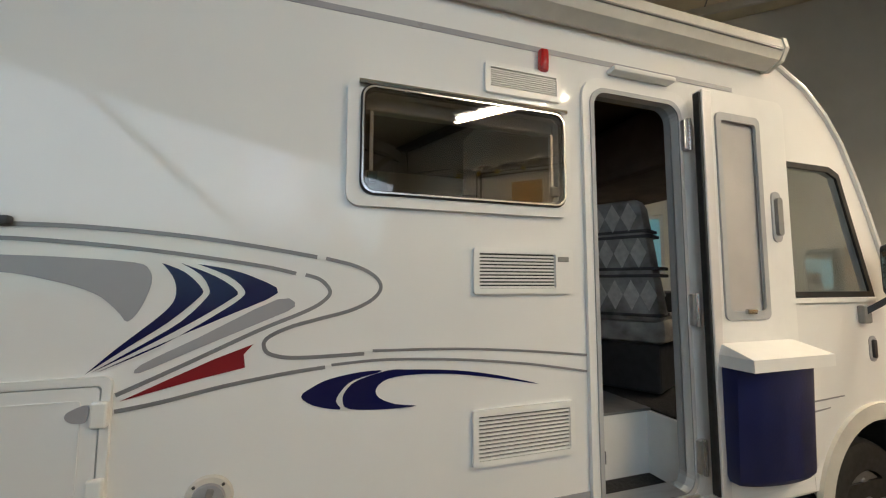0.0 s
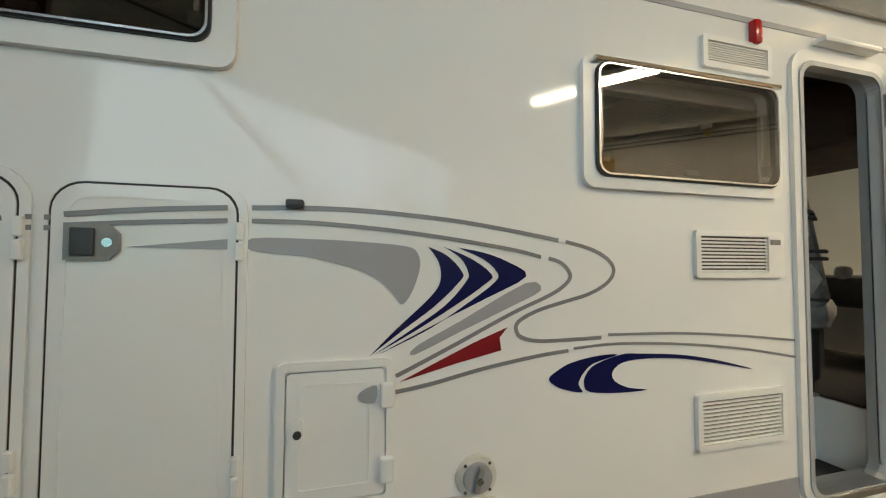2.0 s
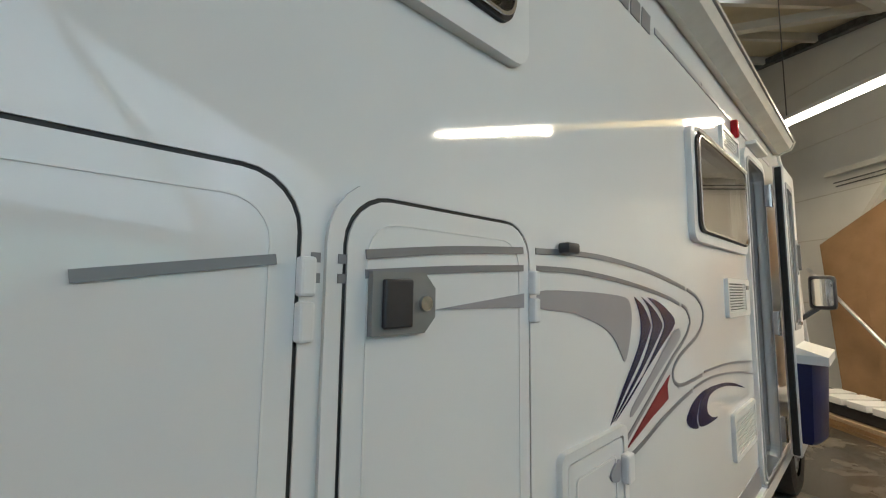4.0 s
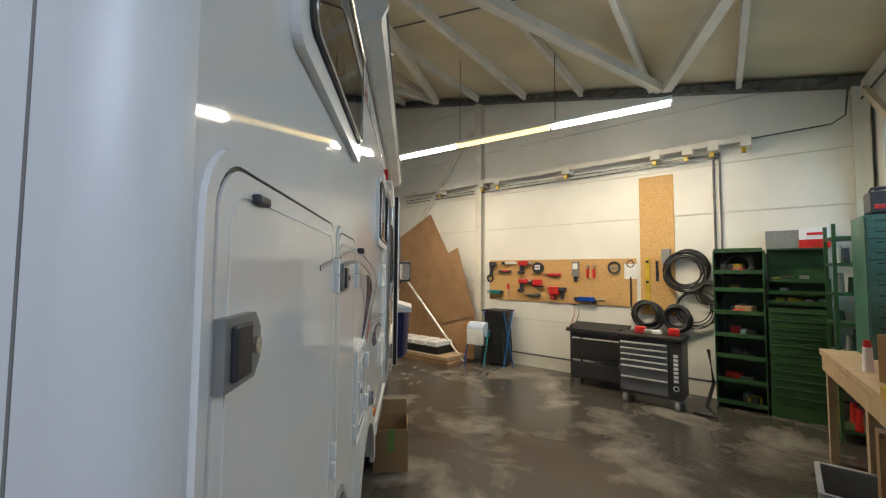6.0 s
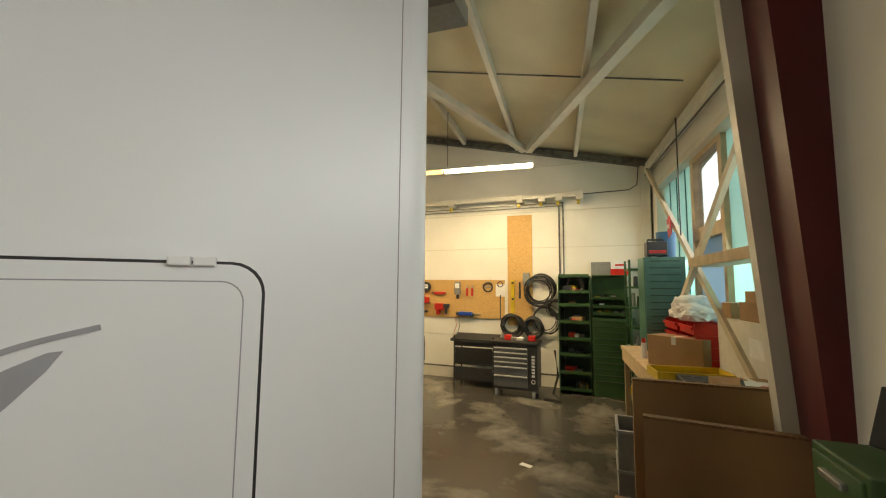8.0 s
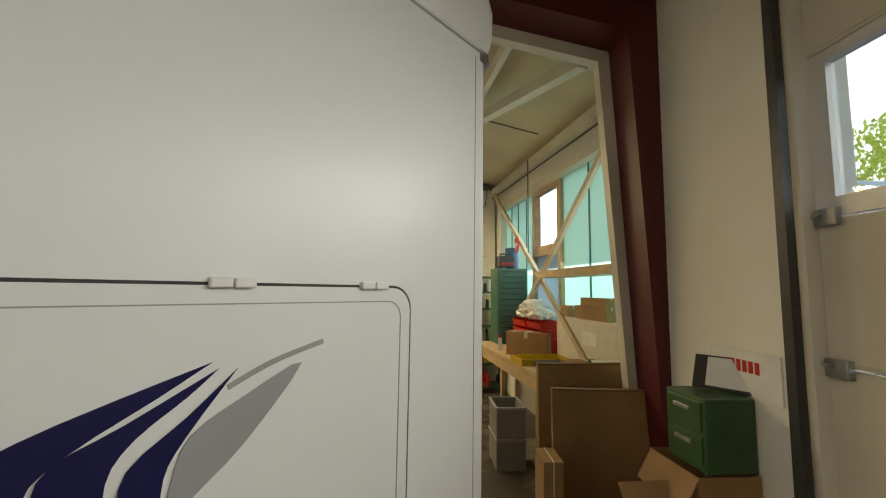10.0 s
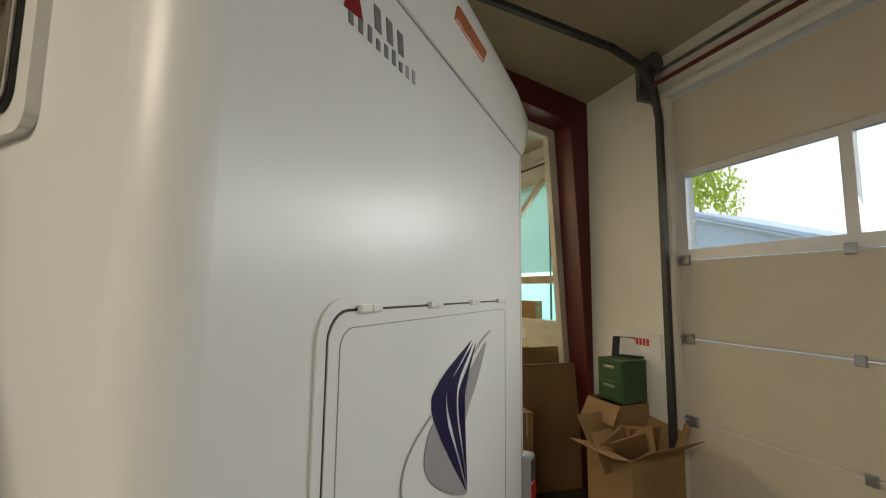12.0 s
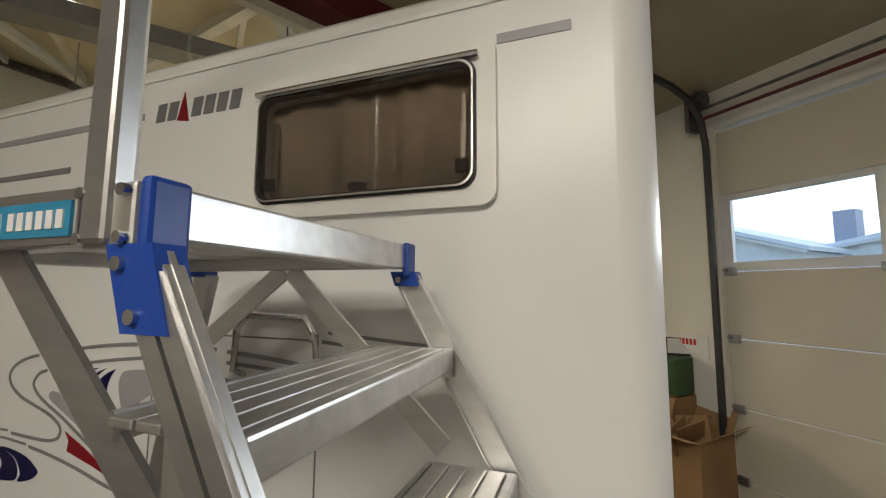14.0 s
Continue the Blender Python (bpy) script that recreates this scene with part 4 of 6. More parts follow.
def paddle_lock(d, x, z):
    """A grey paddle lock plate with a key barrel."""
    l = part("lock_plate", slab([(x - 0.055, z - 0.042), (x + 0.035, z - 0.042), (x + 0.055, z - 0.02), (x + 0.055, z + 0.022), (x + 0.035, z + 0.044), (x - 0.055, z + 0.044)], [], YP, -0.022, -0.008), GREYP, d, "grey paddle lock")
    part("paddle", box(x - 0.04, x + 0.008, -0.030, -0.021, z - 0.032, z + 0.034, 0.003), DARK, l)
    b = bmesh.new()
    rod(b, (x + 0.034, -0.020, z), (x + 0.034, -0.028, z), 0.011, 14)
    part("key_barrel", b, CHROME, l, smooth=True)


g1 = locker(0.105, 0.838, 0.56, 1.80, 0.07)
hinge(g1, 0.842, 1.65)
hinge(g1, 0.842, 1.12)
paddle_lock(g1, 0.165, 1.565)
part("latch_hook", box(0.205, 0.25, -0.022, -0.008, 1.758, 1.772, 0.004), DARK, g1)
g2 = locker(0.893, 1.300, 0.56, 1.79, 0.07)
hinge(g2, 1.304, 1.65)
hinge(g2, 1.304, 1.05)
paddle_lock(g2, 0.985, 1.642)
paddle_lock(g2, 0.985, 0.92)
h1 = new("service_hatch")
h1.parent = rv
part("rim", slab(rrect(1.398, 1.712, 0.925, 1.325, 0.02), [rrect(1.42, 1.69, 0.947, 1.303, 0.012)], YP, -0.014, 0.0), GELP, h1)
part("leaf", slab(rrect(1.425, 1.685, 0.952, 1.298, 0.012), [], YP, -0.012, 0.0), GEL, h1)
part("leaf_step", slab(rrect(1.455, 1.645, 0.985, 1.265, 0.012), [rrect(1.459, 1.641, 0.989, 1.261, 0.01)], YP, -0.015, -0.012), GELP, h1)
for z in (1.225, 1.02):
    part("hinge", box(1.672, 1.712, -0.032, -0.010, z - 0.035, z + 0.035, 0.006), GELP, h1)
lk = part("lock", slab(rrect(1.438, 1.470, 1.10, 1.18, 0.012), [], YP, -0.022, -0.012), GELP, h1)
part("key_barrel", rod(bmesh.new(), (1.454, -0.02, 1.14), (1.454, -0.027, 1.14), 0.011, 14), DARK, lk, smooth=True)
fc = part("filler_cap", rod(bmesh.new(), (1.965, 0.0, 0.955), (1.965, -0.012, 0.955), 0.066, 32, 0.062), CREAM, rv, "round lockable filler cap", True)
part("cap_ring", rod(bmesh.new(), (1.965, -0.012, 0.955), (1.965, -0.024, 0.955), 0.046, 28, 0.044), GREYL, fc, smooth=True)
part("cap_grip", box(1.955, 1.975, -0.036, -0.022, 0.918, 0.992, 0.005, Matrix.Translation((1.965, 0, 0.955)) @ Matrix.Rotation(radians(14), 4, "Y") @ Matrix.Translation((-1.965, 0, -0.955))), GREYP, fc)
part("key_barrel", rod(bmesh.new(), (1.965, -0.03, 0.955), (1.965, -0.040, 0.955), 0.010, 12), CHROME, fc, smooth=True)
for i in range(4):
    t = math.tau * (i + 0.5) / 4
    part("screw", rod(bmesh.new(), (1.965 + 0.055 * math.cos(t), -0.012, 0.955 + 0.055 * math.sin(t)), (1.965 + 0.055 * math.cos(t), -0.015, 0.955 + 0.055 * math.sin(t)), 0.005, 8), CHROME, fc)
part("side_marker", box(2.135, 2.215, -0.03, 0.0, 0.785, 0.825, 0.010), AMBER, rv, "amber side marker lamp", True)
pn = part("drain_spout", box(1.415, 1.462, -0.030, 0.0, 1.742, 1.766, 0.006), DARK, rv, "small dark drain spout", True)
part("position_lamp", box(3.10, 3.14, -0.034, 0.0, 2.455, 2.55, 0.010), REDL, rv, "red position lamp", True)
part("skirt_panel", box(2.40, 3.305, -0.004, 0.0, 0.665, 0.768), GREYL, rv, "grey skirt panel")
part("sill_rail", box(2.40, 4.62, -0.022, 0.02, 0.565, 0.655, 0.015), GEL, rv)

# entrance: frame, open leaf folded forward against the body, with window and waste bin
part("door_frame", slab(rrect(3.308, 3.90, 0.655, 2.475, 0.09), [DOORH], YP, -0.018, 0.0), GELP, rv, "white door frame")
part("door_seal", slab(rrect(3.343, 3.853, 0.672, 2.43, 0.075), [rrect(3.362, 3.834, 0.69, 2.41, 0.065)], YP, -0.024, -0.018), GREYI, rv)
part("door_jamb", slab(rrect(3.342, 3.853, 0.672, 2.428, 0.075), [DOORH], YP, 0.03, 0.07), GREYI, rv)
part("sill_plate", box(3.35, 3.85, -0.03, 0.1, 0.655, 0.685, 0.005), ALU, rv)
b = box(3.45, 3.80, -0.055, 0.0, 2.505, 2.530, 0.010)
part("grab_rail", b, GELP, rv, "white rain deflector", True)
leaf = new("entrance_door")
leaf.parent = rv
tagged(leaf, "open white entrance door leaf folded against the body")
LX0, LX1 = 3.885, 4.415
WINL = rrect(3.965, 4.215, 1.45, 2.345, 0.03)
part("panel", slab(rrect(LX0, LX1, 0.68, 2.47, 0.05), [WINL], YP, -0.105, -0.065), GELP, leaf)
part("edge_seal", box(3.866, 3.882, -0.104, -0.070, 0.70, 2.45, 0.006), BLACK, leaf)
part("edge_profile", box(3.876, 3.93, -0.112, -0.06, 0.69, 2.46, 0.006), ALUF, leaf)
part("window_surround", slab(rrect(3.95, 4.23, 1.425, 2.365, 0.03), [rrect(3.978, 4.202, 1.465, 2.33, 0.02)], YP, -0.114, -0.104), GREYI, leaf)
part("pane", slab(rrect(3.967, 4.213, 1.452, 2.343, 0.03), [], YP, -0.092, -0.086), DOORGL, leaf)
part("window_catch", box(4.06, 4.12, -0.132, -0.115, 1.452, 1.475, 0.004), CHROME, leaf)
part("handle_recess", slab(rrect(4.285, 4.345, 1.78, 2.02, 0.028), [], YP, -0.112, -0.104), GREYI, leaf)
part("handle", slab(rrect(4.298, 4.332, 1.81, 1.99, 0.016), [], YP, -0.128, -0.112), GREYP, leaf, "grey inside handle")
for z in (2.27, 1.47, 0.84):
    h = part("hinge", box(3.842, 3.892, -0.045, -0.012, z - 0.07, z + 0.07, 0.004), ALU, leaf)
    b = bmesh.new()
    rod(b, (3.868, -0.045, z - 0.075), (3.868, -0.045, z + 0.075), 0.010, 10)
    part("hinge_pin", b, CHROME, h, smooth=True)
binb = new("waste_bin")
binb.parent = leaf
b = bmesh.new()
vs = []
for z, d, e_ in ((0.765, 0.085, 0.012), (0.79, 0.105, 0.0), (1.24, 0.13, 0.0)):
    ring = [(3.905 + e_, -0.107), (4.375 - e_, -0.107)]
    ring += [(4.375 - e_ - (0.47 - 2 * e_) * k / 10, -0.107 - d * (0.55 + 0.45 * math.sin(math.pi * k / 10) ** 0.6)) for k in range(11)]
    vs.append([b.verts.new((p[0], p[1], z - 0.018 * (z < 0.8) * (p[0] - 3.905) / 0.47)) for p in ring])
for A, B in zip(vs, vs[1:]):
    for i in range(len(A)):
        b.faces.new((A[i], A[(i + 1) % len(A)], B[(i + 1) % len(A)], B[i]))
b.faces.new(vs[0][::-1])
b.faces.new(vs[-1])
part("bucket", b, NAVYP, binb, "navy plastic bin", True)
b = bmesh.new()
vs = []
for z, d, e_ in ((1.235, 0.15, 0.0), (1.285, 0.15, 0.0), (1.325, 0.02, 0.02)):
    vs.append([b.verts.new(p) for p in ((3.893 + e_, -0.106, z + (0.005 if e_ else 0)), (4.387 - e_, -0.106, z + (0.005 if e_ else 0)), (4.387 - e_, -0.106 - d, z), (3.893 + e_, -0.106 - d, z))])
for A, B in zip(vs, vs[1:]):
    for i in range(4):
        b.faces.new((A[i], A[(i + 1) % 4], B[(i + 1) % 4], B[i]))
b.faces.new(vs[0][::-1])
b.faces.new(vs[-1])
part("lid", b, GELP, binb, "white slanted lid")

# awning case along the roof
aw = new("awning_case")
aw.parent = rv
b = bmesh.new()
pro = [(0.0, 2.69), (-0.035, 2.675), (-0.10, 2.70), (-0.125, 2.75), (-0.115, 2.80), (-0.07, 2.835), (0.0, 2.84)]
A = [b.verts.new((1.25, y, z)) for y, z in pro]
B = [b.verts.new((4.43, y, z)) for y, z in pro]
for i in range(len(pro)):
    j = (i + 1) % len(pro)
    b.faces.new((A[i], A[j], B[j], B[i]))
part("case", b, CREAM, aw, smooth=True)
for x in (1.23, 4.43):
    part("end_cap", slab([(y, z) for y, z in [(0.0, 2.68), (-0.035, 2.668), (-0.105, 2.695), (-0.132, 2.75), (-0.12, 2.806), (-0.07, 2.842), (0.0, 2.846)]], [], XP, x, x + 0.025), CREAM, aw)
part("front_slot", box(1.26, 4.42, -0.1275, -0.118, 2.738, 2.744), GREYP, aw)

# rear hatch with four hinges
rh = new("rear_hatch")
rh.parent = rv
H0, H1, HZ0, HZ1 = 0.436, 1.924, 0.72, 1.818
part("rim", slab(rrect(H0 - 0.03, H1 + 0.03, HZ0 - 0.03, HZ1 + 0.03, 0.10), [rrect(H0, H1, HZ0, HZ1, 0.075)], XP, -0.007, 0.0), GELR, rh)
part("seal", slab(rrect(H0, H1, HZ0, HZ1, 0.075), [rrect(H0 + 0.007, H1 - 0.007, HZ0 + 0.007, HZ1 - 0.007, 0.07)], XP, -0.005, -0.001), BLACK, rh)
part("leaf", slab(rrect(H0 + 0.007, H1 - 0.007, HZ0 + 0.007, HZ1 - 0.007, 0.07), [], XP, -0.009, -0.0012), GELR, rh)
part("leaf_line", slab(rrect(H0 + 0.045, H1 - 0.045, HZ0 + 0.045, HZ1 - 0.045, 0.05), [rrect(H0 + 0.048, H1 - 0.048, HZ0 + 0.048, HZ1 - 0.048, 0.048)], XP, -0.0105, -0.009), GREYL, rh)
for y in (0.59, 0.975, 1.368, 1.764):
    h = part("hinge", box(-0.024, -0.006, y - 0.048, y - 0.002, HZ1 - 0.012, HZ1 + 0.010, 0.004), GELP, rh)
    part("knuckle", box(-0.024, -0.006, y + 0.002, y + 0.048, HZ1 - 0.012, HZ1 + 0.010, 0.004), GELP, h)
tl = part("tail_lamp", box(-0.06, 0.10, -0.012, 0.10, 0.55, 0.86, 0.02), GREYL, rv, "grey tail lamp housing", True)
part("lens", box(-0.066, -0.02, 0.0, 0.09, 0.58, 0.70, 0.008), REDL, tl)
part("lens", box(-0.066, -0.02, 0.0, 0.09, 0.71, 0.84, 0.008), DARK, tl)
part("rear_bumper", box(-0.07, 0.12, 0.08, W - 0.08, 0.40, 0.60, 0.03), GEL, rv, smooth=True)

# ---------- decals on the motorhome ----------
def smooth_pts(pts, n=5, closed=False):
    """A Catmull-Rom curve through the given 2D points."""
    k = len(pts)
    out = []
    for i in range(k if closed else k - 1):
        p = [Vector(pts[(i + j) % k] if closed else pts[min(max(i + j, 0), k - 1)]) for j in (-1, 0, 1, 2)]
        for s in range(n):
            t = s / n
            out.append(tuple(0.5 * (2 * p[1] + (p[2] - p[0]) * t + (2 * p[0] - 5 * p[1] + 4 * p[2] - p[3]) * t * t + (3 * p[1] - p[0] - 3 * p[2] + p[3]) * t ** 3)))
    if not closed:
        out.append(tuple(pts[-1]))
    return out


def ribbon(pts, w, put, d0, d1):
    """A strip of width w along a smooth curve; its ends square."""
    c = smooth_pts(pts, 6)
    L, R = [], []
    for i, p in enumerate(c):
        a, b_ = Vector(c[max(i - 1, 0)]), Vector(c[min(i + 1, len(c) - 1)])
        t = (b_ - a).normalized()
        nrm = Vector((-t.y, t.x)) * w / 2
        L.append(tuple(Vector(p) + nrm))
        R.append(tuple(Vector(p) - nrm))
    b = bmesh.new()
    rows = [[b.verts.new(put(q[0], q[1], d)) for q in s] for s in (L, R) for d in (d0,)]
    for i in range(len(c) - 1):
        b.faces.new((rows[0][i], rows[0][i + 1], rows[1][i + 1], rows[1][i]))
    got = bmesh.ops.extrude_face_region(b, geom=b.faces[:])
    mv = Vector(put(0, 0, d1)) - Vector(put(0, 0, d0))
    bmesh.ops.translate(b, vec=mv, verts=[g for g in got["geom"] if isinstance(g, bmesh.types.BMVert)])
    return b


LINES = [
    ([(0.638, 1.671), (0.722, 1.683), (0.808, 1.695)], 0.012, -0.0125),
    ([(0.925, 1.708), (1.083, 1.725), (1.274, 1.738)], 0.013, -0.0125),
    ([(1.33, 1.741), (1.468, 1.746), (1.612, 1.745), (1.764, 1.736), (1.926, 1.721), (2.097, 1.697), (2.251, 1.672)], 0.013, -0.003),
    ([(2.279, 1.668), (2.374, 1.645), (2.441, 1.611), (2.464, 1.571), (2.435, 1.53), (2.364, 1.495), (2.267, 1.47), (2.173, 1.445), (2.109, 1.414), (2.099, 1.385), (2.124, 1.36), (2.204, 1.347), (2.411, 1.349)], 0.012, -0.003),
    ([(2.439, 1.357), (2.74, 1.349), (3.028, 1.327), (3.306, 1.297)], 0.009, -0.003),
    ([(0.925, 1.682), (1.084, 1.694), (1.274, 1.704)], 0.012, -0.0125),
    ([(1.33, 1.706), (1.468, 1.706), (1.611, 1.698), (1.763, 1.684), (1.924, 1.664), (2.094, 1.638), (2.187, 1.617)], 0.012, -0.003),
    ([(2.216, 1.613), (2.265, 1.596), (2.295, 1.557), (2.27, 1.523), (2.212, 1.491), (2.084, 1.439), (1.912, 1.358), (1.768, 1.292), (1.718, 1.270)], 0.012, -0.003),
    ([(1.718, 1.225), (1.828, 1.241), (1.991, 1.274), (2.165, 1.3), (2.285, 1.312)], 0.012, -0.003),
    ([(2.305, 1.318), (2.482, 1.325), (2.739, 1.311), (3.027, 1.279), (3.306, 1.232)], 0.009, -0.003),
]
WEDGE = [(1.33, 1.659), (1.468, 1.661), (1.611, 1.656), (1.746, 1.645), (1.78, 1.625), (1.788, 1.584), (1.766, 1.515), (1.736, 1.475), (1.712, 1.502), (1.668, 1.546), (1.609, 1.575), (1.537, 1.596), (1.467, 1.612), (1.33, 1.627)]
FILLS = [
    (WEDGE, "l"),
    ([(1.906, 1.643), (1.99, 1.629), (2.075, 1.599), (2.134, 1.555), (2.0, 1.489), (1.834, 1.414), (1.671, 1.336), (1.817, 1.401), (1.95, 1.483), (2.028, 1.539), (2.035, 1.567), (1.989, 1.608)], "n"),
    ([(1.862, 1.645), (1.952, 1.608), (2.017, 1.56), (1.994, 1.532), (1.9, 1.47), (1.771, 1.395), (1.658, 1.336), (1.763, 1.401), (1.868, 1.471), (1.932, 1.54), (1.939, 1.568), (1.915, 1.610)], "n"),
    ([(1.812, 1.645), (1.873, 1.618), (1.92, 1.568), (1.911, 1.54), (1.835, 1.469), (1.74, 1.402), (1.644, 1.332), (1.717, 1.403), (1.804, 1.48), (1.845, 1.527), (1.852, 1.569), (1.84, 1.608)], "n"),
    ([(2.133, 1.534), (2.186, 1.51), (2.085, 1.462), (1.913, 1.389), (1.773, 1.328), (1.777, 1.352), (1.914, 1.421)], "l"),
    ([(2.068, 1.396), (2.042, 1.366), (2.047, 1.326), (1.91, 1.297), (1.729, 1.252), (1.83, 1.298), (1.961, 1.356)], "r"),
    ([(2.337, 1.231), (2.378, 1.264), (2.475, 1.288), (2.40, 1.289), (2.30, 1.273), (2.245, 1.25), (2.213, 1.224), (2.252, 1.193), (2.335, 1.173), (2.322, 1.20)], "n"),
    ([(2.352, 1.231), (2.39, 1.262), (2.49, 1.288), (2.56, 1.287), (2.739, 1.273), (2.907, 1.244), (3.081, 1.199), (2.907, 1.232), (2.739, 1.259), (2.594, 1.268), (2.494, 1.26), (2.453, 1.231), (2.463, 1.2), (2.519, 1.174), (2.594, 1.161), (2.482, 1.16), (2.365, 1.172), (2.343, 1.20)], "n"),
]
INK = {"l": (GREYL, "light grey swoosh"), "n": (NAVY, "navy blue blade"), "r": (RED, "dark red wedge")}


def blade(pts, tip):
    """Two smooth flanks that meet in sharp points at the first and the tip-th place."""
    return smooth_pts(pts[:tip + 1], 3) + smooth_pts(pts[tip:] + pts[:1], 3)[1:-1]


def decals(s, y):
    """The swooshes of one side; s points outwards from the wall at y."""
    for pts, w, d in LINES:
        part("decal_line", ribbon(pts, w, YP, y + s * abs(d), y + s * (abs(d) - 0.002)), GREYD, rv, "thin grey decal line")
    for pts, k in FILLS:
        sharp = blade(pts, 6) if k == "n" and len(pts) == 12 else pts if k == "r" else smooth_pts(pts, 3, True)
        part("decal_blade", slab(sharp, [], YP, y + s * 0.003, y + s * 0.001), INK[k][0], rv, INK[k][1])
    part("decal_blade", slab([(1.05, 1.632), (1.275, 1.656), (1.275, 1.629)], [], YP, y + s * 0.0125, y + s * 0.0105), GREYL, rv)
    part("decal_blade", slab(smooth_pts([(1.662, 1.251), (1.625, 1.241), (1.611, 1.226), (1.621, 1.21), (1.646, 1.204), (1.661, 1.211)], 3, True), [], YP, y + s * 0.0165, y + s * 0.012), GREYL, rv)


decals(-1, 0.0)
decals(1, W)
for xa, xb in ((0.838, 0.848), (0.874, 0.884)):
    for z in (1.70, 1.675):
        part("decal_line", box(xa + 0.012, xb + 0.014, -0.010, -0.008, z - 0.006, z + 0.006), GREYD, rv)
# upper stripes with the maker's mark as plain shapes
def mark(x0, x1, z, y, s):
    """Seven upright grey bars and a red wedge in place of lettering."""
    n = 7
    w = (x1 - x0) / n
    sl = -0.012 if s > 0 else 0.012
    for i in range(n):
        a = x0 + i * w
        if i == (4 if s > 0 else 2):
            continue
        part("mark_bar", slab([(a + 0.006, z - 0.035), (a + w - 0.010, z - 0.035), (a + w - 0.010 + sl, z + 0.035), (a + 0.006 + sl, z + 0.035)], [], YP, y + s * 0.0005, y + s * 0.003), BARS, rv)
    i = 4 if s > 0 else 2
    a = x0 + (4 if s > 0 else 2) * w
    part("mark_wedge", slab([(a, z - 0.05), (a + w * 1.0, z - 0.04), (a + w * 0.45, z + 0.065)], [], YP, y + s * 0.0005, y + s * 0.003), RED, rv)


mark(1.29, 1.715, 2.60, W, 1)
mark(1.42, 2.02, 2.555, 0.0, -1)
part("decal_line", box(0.195, 0.39, W, W + 0.003, 2.608, 2.636), GREYL, rv)
part("decal_line", box(1.77, 4.3, W, W + 0.003, 2.585, 2.612), GREYL, rv)
part("decal_line", box(2.06, 4.22, -0.003, 0.0, 2.545, 2.568), GREYL, rv)
for z in (2.43, 2.33):
    part("decal_line", box(2.2, 3.6, W, W + 0.004, z - 0.012, z + 0.012), GREYD, rv)
for a, b_ in (((0.50, 1.783), (0.90, 1.812)), ((0.80, 1.775), (0.92, 1.785))):
    part("decal_line", ribbon([a, b_], 0.010, YP, W + 0.003, W + 0.001), GREYD, rv)
# left side locker seams and a white grab rail
part("locker_seam", slab(rrect(0.93, 1.62, 0.56, 1.79, 0.05), [rrect(0.935, 1.615, 0.565, 1.785, 0.046)], YP, W, W + 0.002), GREYD, rv)
b = bmesh.new()
sweep(b, [(0.905, W + 0.0, 1.68), (0.905, W + 0.045, 1.70), (0.91, W + 0.05, 1.81), (0.945, W + 0.05, 1.855), (1.16, W + 0.05, 1.86), (1.20, W + 0.05, 1.815), (1.21, W + 0.045, 1.69), (1.21, W, 1.67)], 0.011, 8)
part("grab_rail", b, CHROME, rv, "bent chrome grab rail", True)
# rear hatch decal and rear mark
RB = [
    ([(1.003, 1.653), (1.233, 1.58), (1.336, 1.533), (1.385, 1.488), (1.35, 1.392), (1.235, 1.25), (1.048, 1.049), (1.16, 1.24), (1.24, 1.365), (1.265, 1.47), (1.217, 1.527), (1.097, 1.596)], NAVY),
    ([(0.991, 1.638), (1.144, 1.558), (1.237, 1.513), (1.251, 1.45), (1.197, 1.336), (1.10, 1.16), (1.046, 1.06), (1.10, 1.22), (1.153, 1.357), (1.163, 1.464), (1.127, 1.528), (1.045, 1.59)], NAVY),
    ([(0.953, 1.634), (1.044, 1.551), (1.135, 1.475), (1.139, 1.388), (1.104, 1.272), (1.045, 1.08), (1.06, 1.20), (1.074, 1.352), (1.076, 1.445), (1.043, 1.513)], NAVY),
    ([(0.804, 1.628), (0.932, 1.574), (1.036, 1.512), (1.065, 1.424), (1.073, 1.338), (1.023, 1.395), (0.93, 1.473)], GREYL),
    ([(1.372, 1.41), (1.43, 1.333), (1.415, 1.26), (1.30, 1.165), (1.06, 1.05), (1.19, 1.20), (1.30, 1.33)], GREYL),
]
for pts, m_ in RB:
    part("decal_blade", slab(blade(pts, 5 if len(pts) == 10 else 6) if m_ == NAVY else smooth_pts(pts, 3, True), [], XP, -0.0125, -0.0105), m_, rh)
part("decal_line", ribbon([(0.747, 1.674), (0.871, 1.64), (0.972, 1.596)], 0.012, XP, -0.0125, -0.0105), GREYL, rh)
part("decal_line", ribbon([(1.385, 1.44), (1.50, 1.39), (1.565, 1.333), (1.575, 1.26), (1.52, 1.19), (1.40, 1.13), (1.2, 1.07)], 0.010, XP, -0.0125, -0.0105), GREYL, rh)
for i in range(7):
    a = 2.02 - i * 0.064
    if i == 2:
        part("mark_wedge", slab([(a + 0.01, 2.585), (a - 0.07, 2.595), (a - 0.02, 2.725)], [], XP, -0.003, 0.0), RED, rv)
    elif i != 3:
        part("mark_bar", slab([(a, 2.61), (a - 0.032, 2.61), (a - 0.022, 2.68), (a + 0.01, 2.68)], [], XP, -0.003, 0.0), BARS, rv)
for i in range(9):
    a = 1.88 - i * 0.042
    part("mark_bar", slab([(a, 2.555), (a - 0.018, 2.555), (a - 0.015, 2.585 + 0.008 * (i % 3)), (a + 0.003, 2.585 + 0.008 * (i % 3))], [], XP, -0.003, 0.0), GREYL if i > 6 else BARS, rv)

